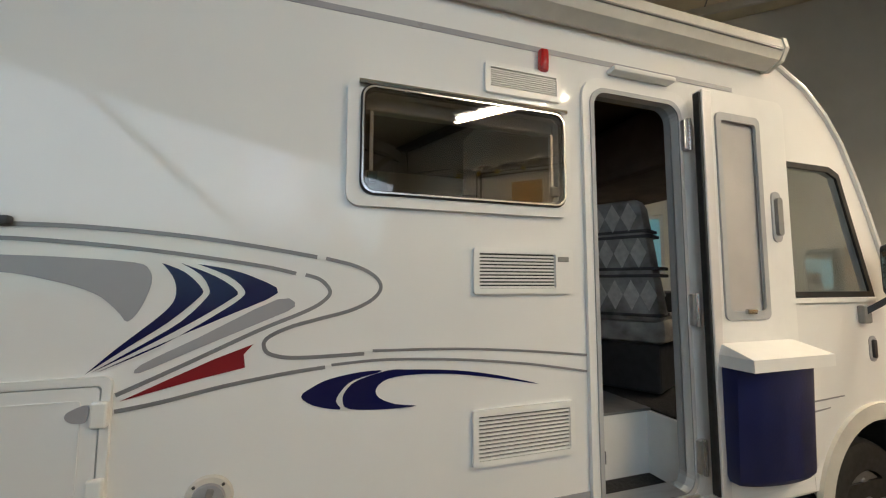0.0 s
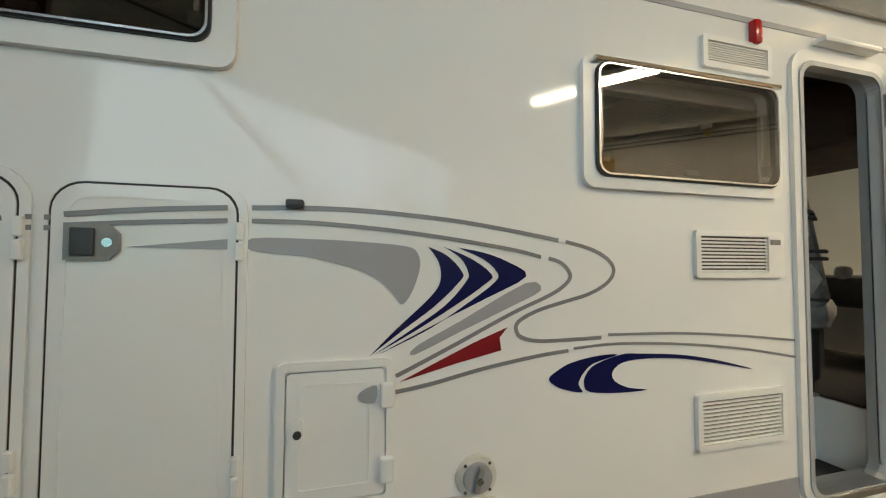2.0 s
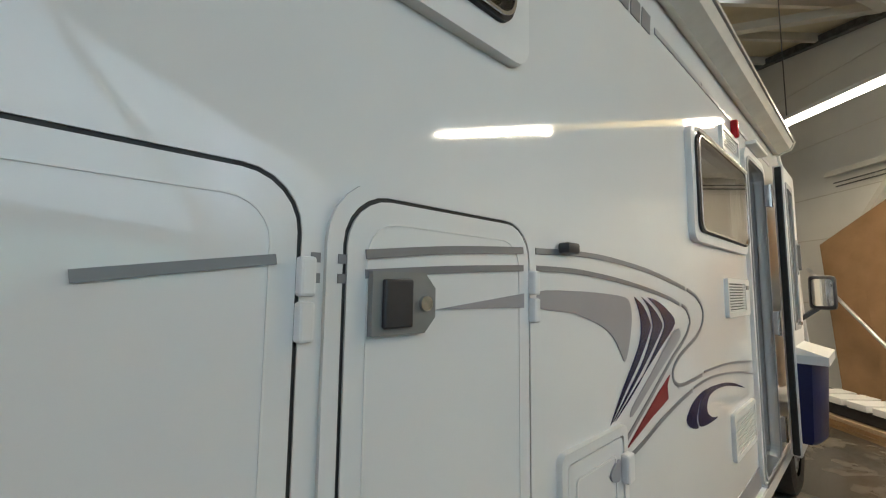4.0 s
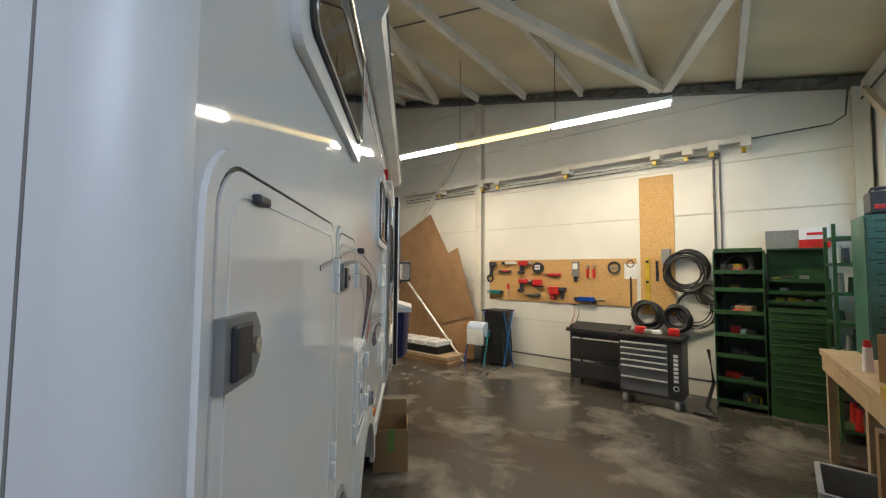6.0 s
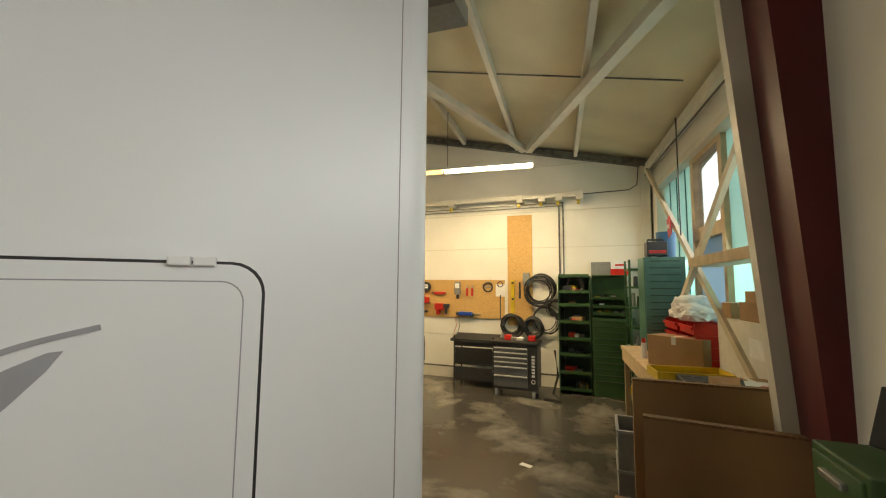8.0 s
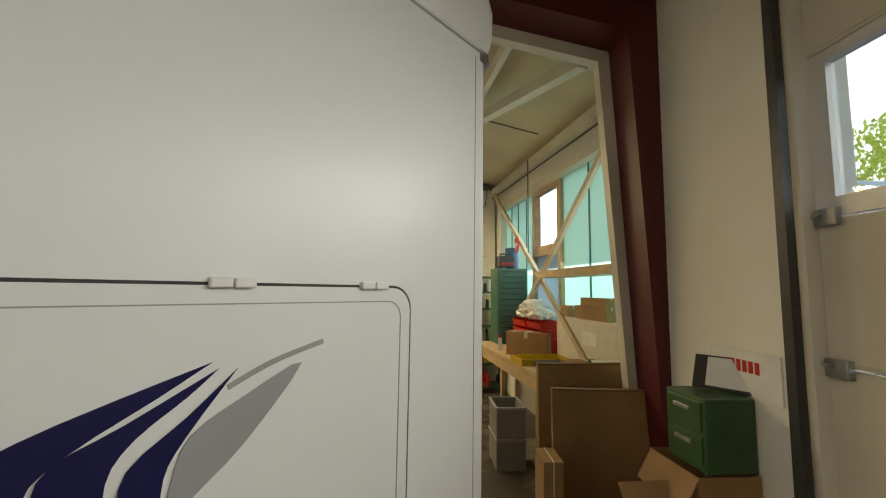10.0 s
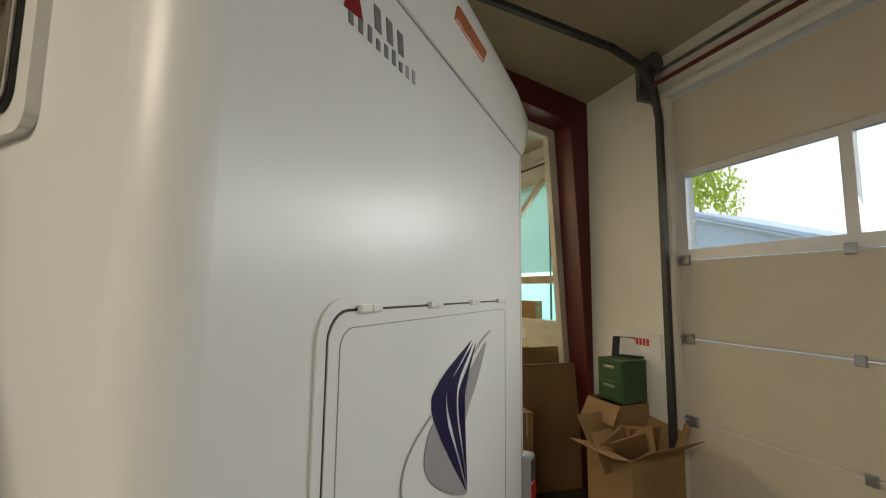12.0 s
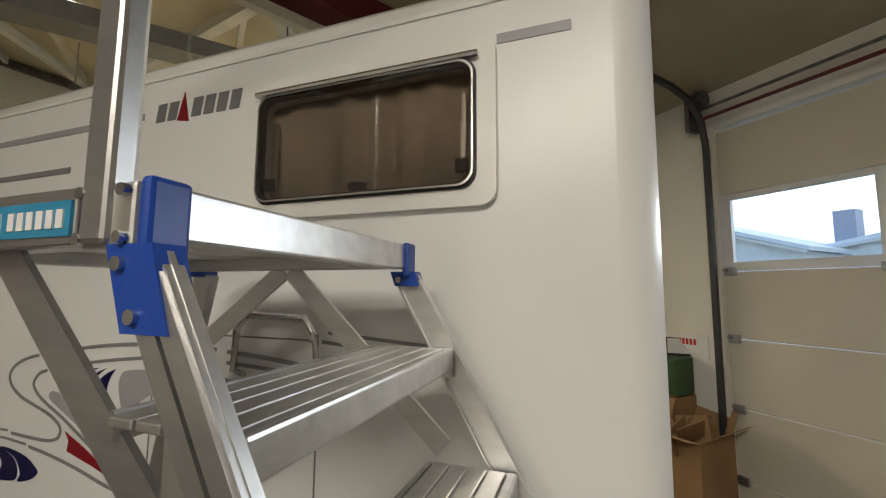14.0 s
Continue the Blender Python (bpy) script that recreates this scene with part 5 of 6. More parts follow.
# ---------- the work ladder beside the motorhome ----------
lad = thing("platform_ladder", "aluminium platform steps with blue corner fittings beside the motorhome", "ladder")
Y0, Y1 = 2.50, 3.075
SX, SZ = 0.545, 2.0          # top of the front stringers
def front_x(z):
    return SX - (SZ - z) * 0.57
plat = part("platform", box(0.555, 0.595, Y0 + 0.02, Y1 - 0.02, 1.985, 2.04, 0.004), ALU, lad)
part("edge_rail", box(1.16, 1.20, Y0 + 0.02, Y1 - 0.02, 1.985, 2.04, 0.004), ALU, plat)
for ya in (Y0 + 0.02, Y1 - 0.06):
    part("side_rail", box(0.596, 1.159, ya, ya + 0.04, 1.985, 2.035, 0.003), ALU, plat)
for i in range(11):
    x = 0.605 + i * 0.0505
    part("deck_rib", box(x, x + 0.036, Y0 + 0.06, Y1 - 0.06, 2.012, 2.036, 0.003), ALUD, plat)
for y in (Y0, Y1):
    s = 1 if y > 2.7 else -1
    part("corner_fitting", box(0.546, 0.562, min(y - s * 0.03, y + s * 0.014), max(y - s * 0.03, y + s * 0.014), 1.968, 2.044, 0.006), BLUEP, lad, "blue plastic corner fitting")
    part("corner_fitting", box(1.16, 1.21, y - 0.028, y + 0.028, 1.972, 2.046, 0.006), BLUEP, lad, "blue plastic corner fitting")
    b = bmesh.new()
    zl = 1.900 if s > 0 else 1.948
    slab([(0.536, 1.980), (0.596, 1.980), (0.567 + (zl - 1.9) * 0.36, zl), (0.508 + (zl - 1.9) * 0.36, zl)], [], YP, y - 0.016, y + 0.016, b)
    br = part("bracket", b, BLUEP, lad, "blue plastic stringer bracket")
    for xx, zz in ((0.574, 1.962), (0.551, 1.915))[:2 if s > 0 else 1]:
        part("bolt", rod(bmesh.new(), (xx, y - 0.021, zz), (xx, y + 0.021, zz), 0.009, 14, 0.007), CHROME, br, smooth=True)
    # channel stringer down the front
    b = bmesh.new()
    a, e_ = (front_x(1.96) + 0.035, y, 1.96), (front_x(0.03) + 0.035, y, 0.03)
    beam(b, a, e_, 0.006, 0.056, (1, 0, 0.3))
    web = part("stringer", b, ALU, lad)
    for o in (-0.028, 0.028):
        part("flange", beam(bmesh.new(), (a[0] + o, y, a[2]), (e_[0] + o, y, e_[2]), 0.020, 0.005, (1, 0, 0.57)), ALU, web)
    for o in (-0.015, 0.015):
        part("rib", beam(bmesh.new(), (a[0] + o, y + s * 0.009, a[2]), (e_[0] + o, y + s * 0.009, e_[2]), 0.010, 0.021, (1, 0, 0.3)), ALU, web)
    part("foot", box(front_x(0.03) - 0.01, front_x(0.03) + 0.08, y - 0.025, y + 0.025, 0.0, 0.05, 0.006), BLACK, lad)
    b = bmesh.new()
    beam(b, (1.17, y, 1.98), (1.62, y, 0.03), 0.028, 0.06, (1, 0, 0.3))
    part("rear_leg", b, ALU, lad)
    part("foot", box(1.585, 1.655, y - 0.025, y + 0.025, 0.0, 0.05, 0.006), BLACK, lad)
    b = bmesh.new()
    beam(b, (0.88, y - s * 0.03, 1.985), (1.235, y - s * 0.03, 1.72), 0.008, 0.045, (0, 0, 1))
    beam(b, (0.86, y - s * 0.03, 1.985), (0.46, y - s * 0.03, 1.62), 0.008, 0.045, (0, 0, 1))
    part("knee_brace", b, ALU, lad)
for k in range(8):
    z = 1.818 - k * 0.232
    x = front_x(z) + 0.005
    b = bmesh.new()
    bx(b, x, x + 0.022, Y0 + 0.01, Y1 - 0.01, z - 0.046, z, 0.005)
    bx(b, x + 0.175, x + 0.185, Y0 + 0.02, Y1 - 0.02, z - 0.03, z)
    st = part("step", b, ALU, lad, smooth=False)
    for i in range(4):
        part("step_rib", box(x + 0.024 + i * 0.038, x + 0.058 + i * 0.038, Y0 + 0.012, Y1 - 0.012, z - 0.012, z - 0.001, 0.002), ALUD, st)
    for y in (Y0 + 0.012, Y1 - 0.012):
        part("end_plate", box(x + 0.002, x + 0.09, y - 0.004, y + 0.004, z - 0.062, z - 0.004, 0.002), ALUD, st)
# guard posts, toe board and label
for x, y in ((0.614, Y1 + 0.006), (1.17, Y1 + 0.006)):
    part("guard_post", box(x - 0.020, x + 0.020, y - 0.014, y + 0.014, 1.98, 3.02, 0.006), ALU, lad)
for z in (2.52, 3.0):
    b = bmesh.new()
    rod(b, (0.614, Y1 + 0.006, z), (1.17, Y1 + 0.006, z), 0.018, 10)
    part("guard_rail", b, ALU, lad, smooth=True)
cb = part("clamp_block", box(0.564, 0.640, Y1 - 0.03, Y1 + 0.014, 1.976, 2.040, 0.005), ALUD, lad)
for x in (0.574, 0.632):
    for z in (1.986, 2.030):
        part("bolt", rod(bmesh.new(), (x, Y1 + 0.010, z), (x, Y1 + 0.022, z), 0.006, 10), CHROME, cb, smooth=True)
tb = part("toe_board", box(0.652, 1.15, Y1 + 0.0, Y1 + 0.012, 1.982, 2.040, 0.002), ALU, lad)
lb = part("label_plate", box(0.655, 0.84, Y1 + 0.012, Y1 + 0.015, 1.991, 2.027), SKYBL, tb, "sky-blue maker's label")
for i in range(6):
    part("print_bar", box(0.664 + i * 0.0165, 0.675 + i * 0.0165, Y1 + 0.015, Y1 + 0.0165, 1.999, 2.018), WHITEP, lb)
part("print_mark", box(0.772, 0.788, Y1 + 0.015, Y1 + 0.0165, 1.998, 2.019), WHITEP, lb)

# ---------- tool wall ----------
VB = V0 + 0.02
board = thing("pegboard", "long chipboard panel for tools on the wall", "tool board", HALL)
part("panel", box(1.28, 3.92, V0 + 0.001, VB, 1.15, 1.885, 0.002), CHIP, board)
solid("tall_board", box(0.76, 1.22, V0 + 0.001, V0 + 0.018, 1.05, 3.10, 0.002), CHIP, "tall narrow chipboard panel on the wall", "board", HALL)


def peg(X, Y):
    return 3.92 - (X - 258) / 442 * 2.62, 1.885 - (Y - 252) / 133 * 0.735


def tool(name, label, X, Y, parts, turn=0):
    """A tool hung on the board: parts are (name, x0, x1, z0, z1, depth, material) about its hook."""
    u, z = peg(X, Y)
    t = thing(name, label, "tool", at(u, VB, z) @ pose(0, 0, 0, 0, turn, 0), "tools on the board")
    for n, x0, x1, z0, z1, d, m_ in parts:
        part(n, box(x0, x1, 0.004, 0.004 + d, z0, z1, min(0.012, abs(x1 - x0) / 4, abs(z1 - z0) / 4)), m_, t)
    return t


def ring(name, label, u, z, R, r, m_, v=VB, tilt=0):
    b = bmesh.new()
    sweep(b, [(R * math.cos(i * math.tau / 28), 0.006 + r, R * math.sin(i * math.tau / 28)) for i in range(28)], r, 8, True)
    return solid(name, b, m_, label, "ring", at(u, v, z), True, "tools on the board")


DRILL = lambda m_: [("body", -0.11, 0.07, -0.02, 0.06, 0.08, m_), ("grip", -0.01, 0.05, -0.14, 0.0, 0.06, DARK), ("battery", -0.03, 0.08, -0.17, -0.12, 0.09, DARK), ("chuck", -0.17, -0.10, 0.0, 0.045, 0.05, STEEL)]
BAR = lambda m_: [("body", -0.12, 0.12, -0.025, 0.025, 0.05, m_), ("tip", 0.10, 0.17, -0.012, 0.012, 0.03, DARK)]
tool("heat_gun", "black heat gun hung on the board", 276, 268, [("body", -0.06, 0.07, -0.03, 0.06, 0.08, DARK), ("grip", 0.02, 0.07, -0.2, 0.0, 0.06, DARK)])
uu, zz = peg(263, 314)
ring("cable_ring", "black coiled cable ring on the board", uu, zz, 0.06, 0.016, BLACK)
tool("spirit_level", "short pale spirit level on the board", 333, 262, [("body", -0.15, 0.10, -0.02, 0.025, 0.04, FOAM), ("end", 0.08, 0.15, -0.025, 0.03, 0.05, DARK)])
tool("multi_tool", "red and black multi tool on the board", 320, 290, BAR(DARK) + [("sleeve", -0.06, 0.06, 0.0, 0.03, 0.055, REDP)])
tool("cordless_drill", "red cordless drill on the board", 382, 266, DRILL(REDP))
uu, zz = peg(433, 278)
t = thing("tape_reel", "black round measuring tape with white label", "tool", at(uu, VB, zz), "tools on the board")
part("case", rod(bmesh.new(), (0, 0.002, 0), (0, 0.06, 0), 0.10, 24), DARK, t, smooth=True)
part("label_plate", box(-0.05, 0.05, 0.06, 0.064, -0.03, 0.05), WHITEP, t)
part("print_bar", box(-0.04, 0.04, 0.064, 0.067, 0.005, 0.02), DARK, t)
tool("multi_tool", "red and black multi tool on the board", 484, 299, BAR(REDP))
tool("impact_driver", "red impact driver on the board", 382, 325, DRILL(REDP))
tool("jigsaw", "red cordless saw on the board", 432, 327, [("body", -0.08, 0.08, -0.04, 0.07, 0.09, REDP), ("shoe", -0.10, 0.06, -0.06, -0.04, 0.08, DARK), ("battery", 0.06, 0.11, -0.03, 0.05, 0.08, DARK)])
tool("scraper", "dark bar scraper on the board", 420, 366, BAR(DARK))
tool("hammer_drill", "large red and black hammer drill", 490, 350, [("body", -0.06, 0.12, -0.05, 0.08, 0.10, REDP), ("grip", 0.02, 0.10, -0.14, -0.04, 0.07, REDP), ("front", -0.17, -0.05, 0.0, 0.07, 0.08, DARK), ("handle", -0.12, -0.08, -0.13, 0.02, 0.05, DARK)])
tool("angle_grinder", "green angle grinder on the board", 286, 360, [("body", -0.10, 0.12, -0.03, 0.035, 0.07, TEAL), ("head", 0.10, 0.18, -0.035, 0.04, 0.07, STEEL), ("tail", -0.15, -0.09, -0.025, 0.03, 0.06, DARK)])
tool("screwdriver", "red-handled screwdriver on the board", 330, 350, [("handle", -0.018, 0.018, 0.0, 0.11, 0.035, REDP), ("blade", -0.005, 0.005, -0.12, 0.0, 0.012, STEEL)])
tool("test_meter", "grey test meter with a pale screen", 547, 286, [("case", -0.06, 0.06, -0.10, 0.15, 0.05, GREYP), ("screen", -0.045, 0.045, 0.02, 0.12, 0.055, WHITEP), ("strap", -0.03, 0.03, -0.18, -0.10, 0.03, DARK)])
for X in (580, 597):
    tool("pliers", "red-handled pliers on the board", X, 292, [("handle", -0.02, 0.02, -0.09, 0.06, 0.03, REDP), ("jaw", -0.012, 0.012, 0.06, 0.12, 0.02, STEEL)])
uu, zz = peg(650, 277)
ring("belt_wrench", "black ring wrench on the board", uu, zz, 0.085, 0.014, DARK)
solid("bar_of_wrench", box(-0.07, 0.07, 0.004, 0.02, -0.012, 0.012), GREYP, "flat grey wrench bar on the board", "tool", at(uu, VB, zz))
uu, zz = peg(690, 285)
t = thing("note_sheet", "white sheet with keys on hooks", "paper", at(uu, VB, zz), "tools on the board")
part("sheet", box(-0.09, 0.09, 0.0, 0.003, -0.13, 0.10), PAPER, t)
b = bmesh.new()
sweep(b, [(0.05 * math.cos(i * math.tau / 16), 0.012, 0.10 + 0.05 * math.sin(i * math.tau / 16)) for i in range(16)], 0.008, 6, True)
part("key_ring", b, DARK, t)
part("key_strip", box(-0.01, 0.01, 0.003, 0.012, -0.55, -0.1), DARK, t)
tool("electric_planer", "blue angle grinder with a long spindle", 575, 370, [("body", -0.14, 0.12, -0.035, 0.04, 0.08, BLUEP), ("tail", 0.12, 0.19, -0.03, 0.03, 0.06, DARK), ("spindle", -0.30, -0.14, -0.008, 0.008, 0.02, STEEL), ("guard", -0.17, -0.10, -0.06, 0.0, 0.07, DARK)])
t = thing("long_level", "yellow spirit level hung upright", "tool", at(1.12, VB, 1.53))
part("body", box(-0.035, 0.035, 0.0, 0.03, -0.38, 0.36, 0.003), YELP, t)
for z in (-0.3, 0.0, 0.3):
    part("vial", box(-0.02, 0.02, 0.03, 0.034, z - 0.02, z + 0.02), DARK, t)
tool("trowel", "dark hanging hand tool on the wall", 752, 285, [("blade", -0.02, 0.02, -0.16, 0.02, 0.02, DARK), ("handle", -0.015, 0.015, 0.02, 0.14, 0.03, BLACK)])
tool("glue_gun", "grey caulking gun on the wall", 775, 250, [("body", -0.05, 0.07, -0.12, 0.12, 0.07, GREYP), ("grip", -0.12, -0.04, -0.06, -0.01, 0.05, DARK)])


def coil(name, label, u, v, z, R, n, r, m_, seed):
    rn = random.Random(seed)
    c = thing(name, label, "cable", at(u, v, z))
    for k in range(n):
        ox, oz, RR = rn.uniform(-0.03, 0.03), rn.uniform(-0.05, 0.02), R * rn.uniform(0.82, 1.08)
        b = bmesh.new()
        sweep(b, [(ox + RR * math.cos(i * math.tau / 30), 0.02 + 0.012 * k + 0.01 * math.sin(i * 0.8 + k), oz + RR * 1.05 * math.sin(i * math.tau / 30)) for i in range(30)], r, 6, True)
        part("loop", b, m_, c, smooth=True)
    return c


coil("hose_coil", "black hose coiled on a wall hook", 0.62, V0 + 0.02, 1.72, 0.25, 7, 0.013, BLACK, 1)
coil("cable_coil", "thin black cable looped below the hose", 0.52, V0 + 0.02, 1.18, 0.24, 4, 0.008, BLACK, 2)
coil("cable_coil", "black cable bundle beside the green shelf", 0.36, V0 + 0.02, 1.40, 0.13, 6, 0.010, BLACK, 3)
coil("tyre_ring", "dark rubber ring standing behind the tool cart", 1.12, V0 + 0.05, 1.06, 0.17, 4, 0.024, BLACK, 5)
coil("tyre_ring", "dark rubber ring standing behind the tool cart", 0.73, V0 + 0.05, 1.06, 0.15, 4, 0.022, BLACK, 6)
for i, u in enumerate((2.25, 2.18)):
    b = bmesh.new()
    sweep(b, [(u, VB + 0.01, 1.16), (u - 0.02, VB + 0.02, 1.0), (u + 0.03, VB + 0.02, 0.85), (u, VB + 0.02, 0.70)], 0.006, 6)
    solid("test_lead", b, REDP if i == 0 else BLACK, "hanging test lead under the board", "cable", HALL, True)

# tool cart with drawers
cart = thing("tool_cart", "black wheeled tool cart with grey drawers and bright pulls", "tool cart", at(0.55, -5.93, 0))
part("body", box(0.0, 0.72, 0.0, 0.425, 0.12, 0.83, 0.008), DARK, cart)
part("pillar", box(-0.005, 0.13, 0.40, 0.438, 0.13, 0.82, 0.005), DARK, cart)
for i in range(7):
    part("print_bar", box(0.035, 0.085, 0.438, 0.440, 0.34 + i * 0.05, 0.375 + i * 0.05), WHITEP, cart)
b = bmesh.new()
sweep(b, [(0.06 + 0.028 * math.cos(k * math.tau / 14), 0.440, 0.27 + 0.028 * math.sin(k * math.tau / 14)) for k in range(14)], 0.006, 5, True)
part("emblem", b, WHITEP, cart)
zc = 0.16
for h in (0.19, 0.14, 0.075, 0.075, 0.075, 0.075):
    d = part("drawer", box(0.15, 0.70, 0.40, 0.440, zc, zc + h - 0.008, 0.004), CARTG, cart)
    part("pull", box(0.155, 0.695, 0.438, 0.455, zc + h - 0.03, zc + h - 0.010, 0.004), ALUF, d, "bright drawer pull")
    zc += h
part("worktop", box(-0.02, 0.74, -0.02, 0.45, 0.83, 0.875, 0.01), BLACK, cart)
for x, y in ((0.06, 0.39), (0.66, 0.39), (0.06, 0.05), (0.66, 0.05)):
    w_ = part("castor", rod(bmesh.new(), (x - 0.018, y, 0.055), (x + 0.018, y, 0.055), 0.055, 18), GREYL, cart, smooth=True)
    part("fork", box(x - 0.025, x + 0.025, y - 0.025, y + 0.025, 0.095, 0.125), STEEL, w_)
for u, c_, n, l in ((1.05, REDP, "cap_box", "small red box on the tool cart"), (0.66, REDP, "cartridge", "red and white cartridge on the tool cart"), (0.86, FOAM, "parts_tray", "pale parts tray on the tool cart"), (0.95, STEEL, "socket_tray", "steel socket tray on the tool cart")):
    solid(n, box(-0.06, 0.06, -0.05, 0.05, 0.0, 0.05 if c_ != REDP else 0.085, 0.012), c_, l, "box", at(u, -5.70, 0.876))
b = bmesh.new()
sweep(b, [(0.30, -5.7, 0.75), (0.26, -5.75, 0.35), (0.32, -5.6, 0.10), (0.20, -5.5, 0.02), (0.45, -5.55, 0.02)], 0.02, 8)
solid("vacuum_hose", b, BLACK, "black hose hanging beside the tool cart", "hose", HALL, True)
# black service trolley
tr = thing("service_trolley", "black two-tier service trolley with a slanted lid", "trolley", at(1.34, -6.28, 0))
for z in (0.10, 0.38, 0.70):
    b = bmesh.new()
    bx(b, 0, 0.74, 0, 0.42, z, z + 0.015)
    for q in ((0, 0.74, 0.41, 0.42), (0, 0.74, 0, 0.01), (0, 0.01, 0, 0.42), (0.73, 0.74, 0, 0.42)):
        bx(b, q[0], q[1], q[2], q[3], z, z + (0.20 if z == 0.38 else 0.10))
    part("tray", b, DARK, tr)
for x in (0.01, 0.73):
    for y in (0.01, 0.41):
        part("post", box(x - 0.012, x + 0.012, y - 0.012, y + 0.012, 0.06, 0.88), DARK, tr)
        part("castor", rod(bmesh.new(), (x - 0.015, y, 0.035), (x + 0.015, y, 0.035), 0.035, 14), BLACK, tr)
b = bmesh.new()
bx(b, -0.02, 0.80, 0.0, 0.44, 0.0, 0.03, 0.005, Matrix.Translation((0, 0, 0.86)) @ Matrix.Rotation(radians(-9), 4, "X"))
part("lid", b, BLACK, tr)
part("front_panel", box(0.03, 0.71, 0.405, 0.425, 0.12, 0.34, 0.006), DARK, tr)
part("front_panel", box(0.03, 0.71, 0.405, 0.425, 0.42, 0.68, 0.006), BLACK, tr)
part("lid_edge", box(-0.02, 0.80, 0.42, 0.445, 0.78, 0.83, 0.004), DARK, tr)

# green shelf and drawer unit
gs = thing("green_shelf", "green enamelled open steel shelf with hoses and parts", "shelf", at(-0.24, V0 + 0.02, 0))
for x in (0.0, 0.50):
    part("side_panel", box(x, x + 0.012, 0, 0.36, 0.0, 1.95, 0.002), GREENC, gs)
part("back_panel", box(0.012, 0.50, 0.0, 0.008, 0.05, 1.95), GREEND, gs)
for z in (0.06, 0.33, 0.62, 0.88, 1.16, 1.44, 1.66, 1.93):
    b = bmesh.new()
    bx(b, 0.012, 0.50, 0.008, 0.36, z, z + 0.012)
    bx(b, 0.012, 0.50, 0.35, 0.362, z, z + 0.05)
    part("shelf_board", b, GREENC, gs)
gd = thing("green_drawer_unit", "green enamelled steel drawer unit with open upper bins", "cabinet", at(-0.82, V0 + 0.02, 0))
part("body", box(0.0, 0.555, 0.0, 0.34, 0.0, 1.26, 0.004), GREENC, gd)
part("back_panel", box(0.0, 0.555, 0.0, 0.012, 1.26, 1.97), GREENC, gd)
for i in range(11):
    z = 0.17 + i * 0.097
    d = part("drawer", box(0.02, 0.535, 0.33, 0.352, z, z + 0.085, 0.004), GREENC, gd)
    part("drawer_lip", box(0.03, 0.525, 0.350, 0.366, z + 0.066, z + 0.078, 0.003), GREEND, d)
for z in (1.30, 1.42, 1.56):
    b = bmesh.new()
    bx(b, 0.0, 0.555, 0.012, 0.30, z, z + 0.01)
    bx(b, 0.0, 0.555, 0.29, 0.30, z, z + 0.05)
    part("bin_rail", b, GREENC, gd)
for x in (0.0, 0.543):
    part("side_panel", box(x, x + 0.012, 0.0, 0.30, 1.26, 1.60), GREENC, gd)
coil("hose_coil", "dark hoses lying in the green shelf", 0.02, V0 + 0.22, 1.80, 0.16, 6, 0.018, BLACK, 8)
rn = random.Random(7)
for k in range(26):
    top = rn.choice((0.072, 0.342, 0.632, 0.892, 1.172, 1.452, 1.672))
    m_ = rn.choice((DARK, DARK, BLACK, GREYP, YELP, REDP, PAPER, CARD))
    w_ = rn.uniform(0.04, 0.10)
    solid("shelf_part", box(-w_, w_, -0.07, 0.07, 0, rn.uniform(0.04, 0.12), 0.01), m_, "small workshop part on the green shelf", "part", at(rn.uniform(-0.12, 0.15), V0 + rn.uniform(0.14, 0.28), top, rn.uniform(-25, 25)), group="parts on the shelf")
for k in range(12):
    top = rn.choice((1.311, 1.431, 1.571))
    m_ = rn.choice((DARK, STEEL, GREYP, YELP, REDP, PAPER))
    solid("bin_part", box(-0.04, 0.04, -0.04, 0.04, 0, rn.uniform(0.03, 0.08), 0.008), m_, "small part in the open bins", "part", at(-0.75 + 0.037 * k, V0 + 0.2, top, rn.uniform(-25, 25)), group="parts on the shelf")
t = thing("carton", "white and red carton on the green unit", "box", at(-0.72, V0 + 0.10, 1.972))
part("body", box(-0.12, 0.15, -0.07, 0.08, 0.0, 0.24, 0.004), PAPER, t)
part("red_band", box(-0.122, 0.152, 0.06, 0.083, 0.0, 0.10), REDP, t)
part("print_bar", box(-0.08, 0.08, 0.08, 0.084, 0.15, 0.18), REDP, t)
solid("grey_box", box(-0.16, 0.16, -0.06, 0.06, 0, 0.22, 0.004), GREYP, "plain grey board box on the green shelf", "box", at(-0.42, V0 + 0.10, 1.972))
part("ledge_strip", box(0.0, 0.555, 0.0, 0.2, 1.955, 1.972), GREENC, gd)

# green racks by the glazed wall
rk = thing("green_rack", "green steel rack filled with bins and bottles", "rack", atw(-1.25, -6.05, 0))
for x in (0.0, 0.46):
    for y in (0.0, 0.40):
        part("post", box(x, x + 0.03, y, y + 0.03, 0, 2.18), GREENC, rk)
for z in (0.1, 0.5, 0.85, 1.15, 1.45, 1.75, 2.02):
    part("shelf_board", box(0.0, 0.49, 0.0, 0.43, z, z + 0.03), GREENC, rk)
for k in range(30):
    z = rn.choice((0.13, 0.53, 0.88, 1.18, 1.48, 1.78, 2.05))
    m_ = rn.choice((REDP, DARK, PAPER, GREYP, GREEND, YELP, GREENC))
    solid("stored_bottle", rod(bmesh.new(), (0, 0, 0), (0, 0, rn.uniform(0.10, 0.22)), 0.035, 12, 0.028), m_, "small container stored in the green rack", "container", atw(-1.2 + rn.random() * 0.38, -6.0 + rn.random() * 0.36, z), True, "containers in the rack")
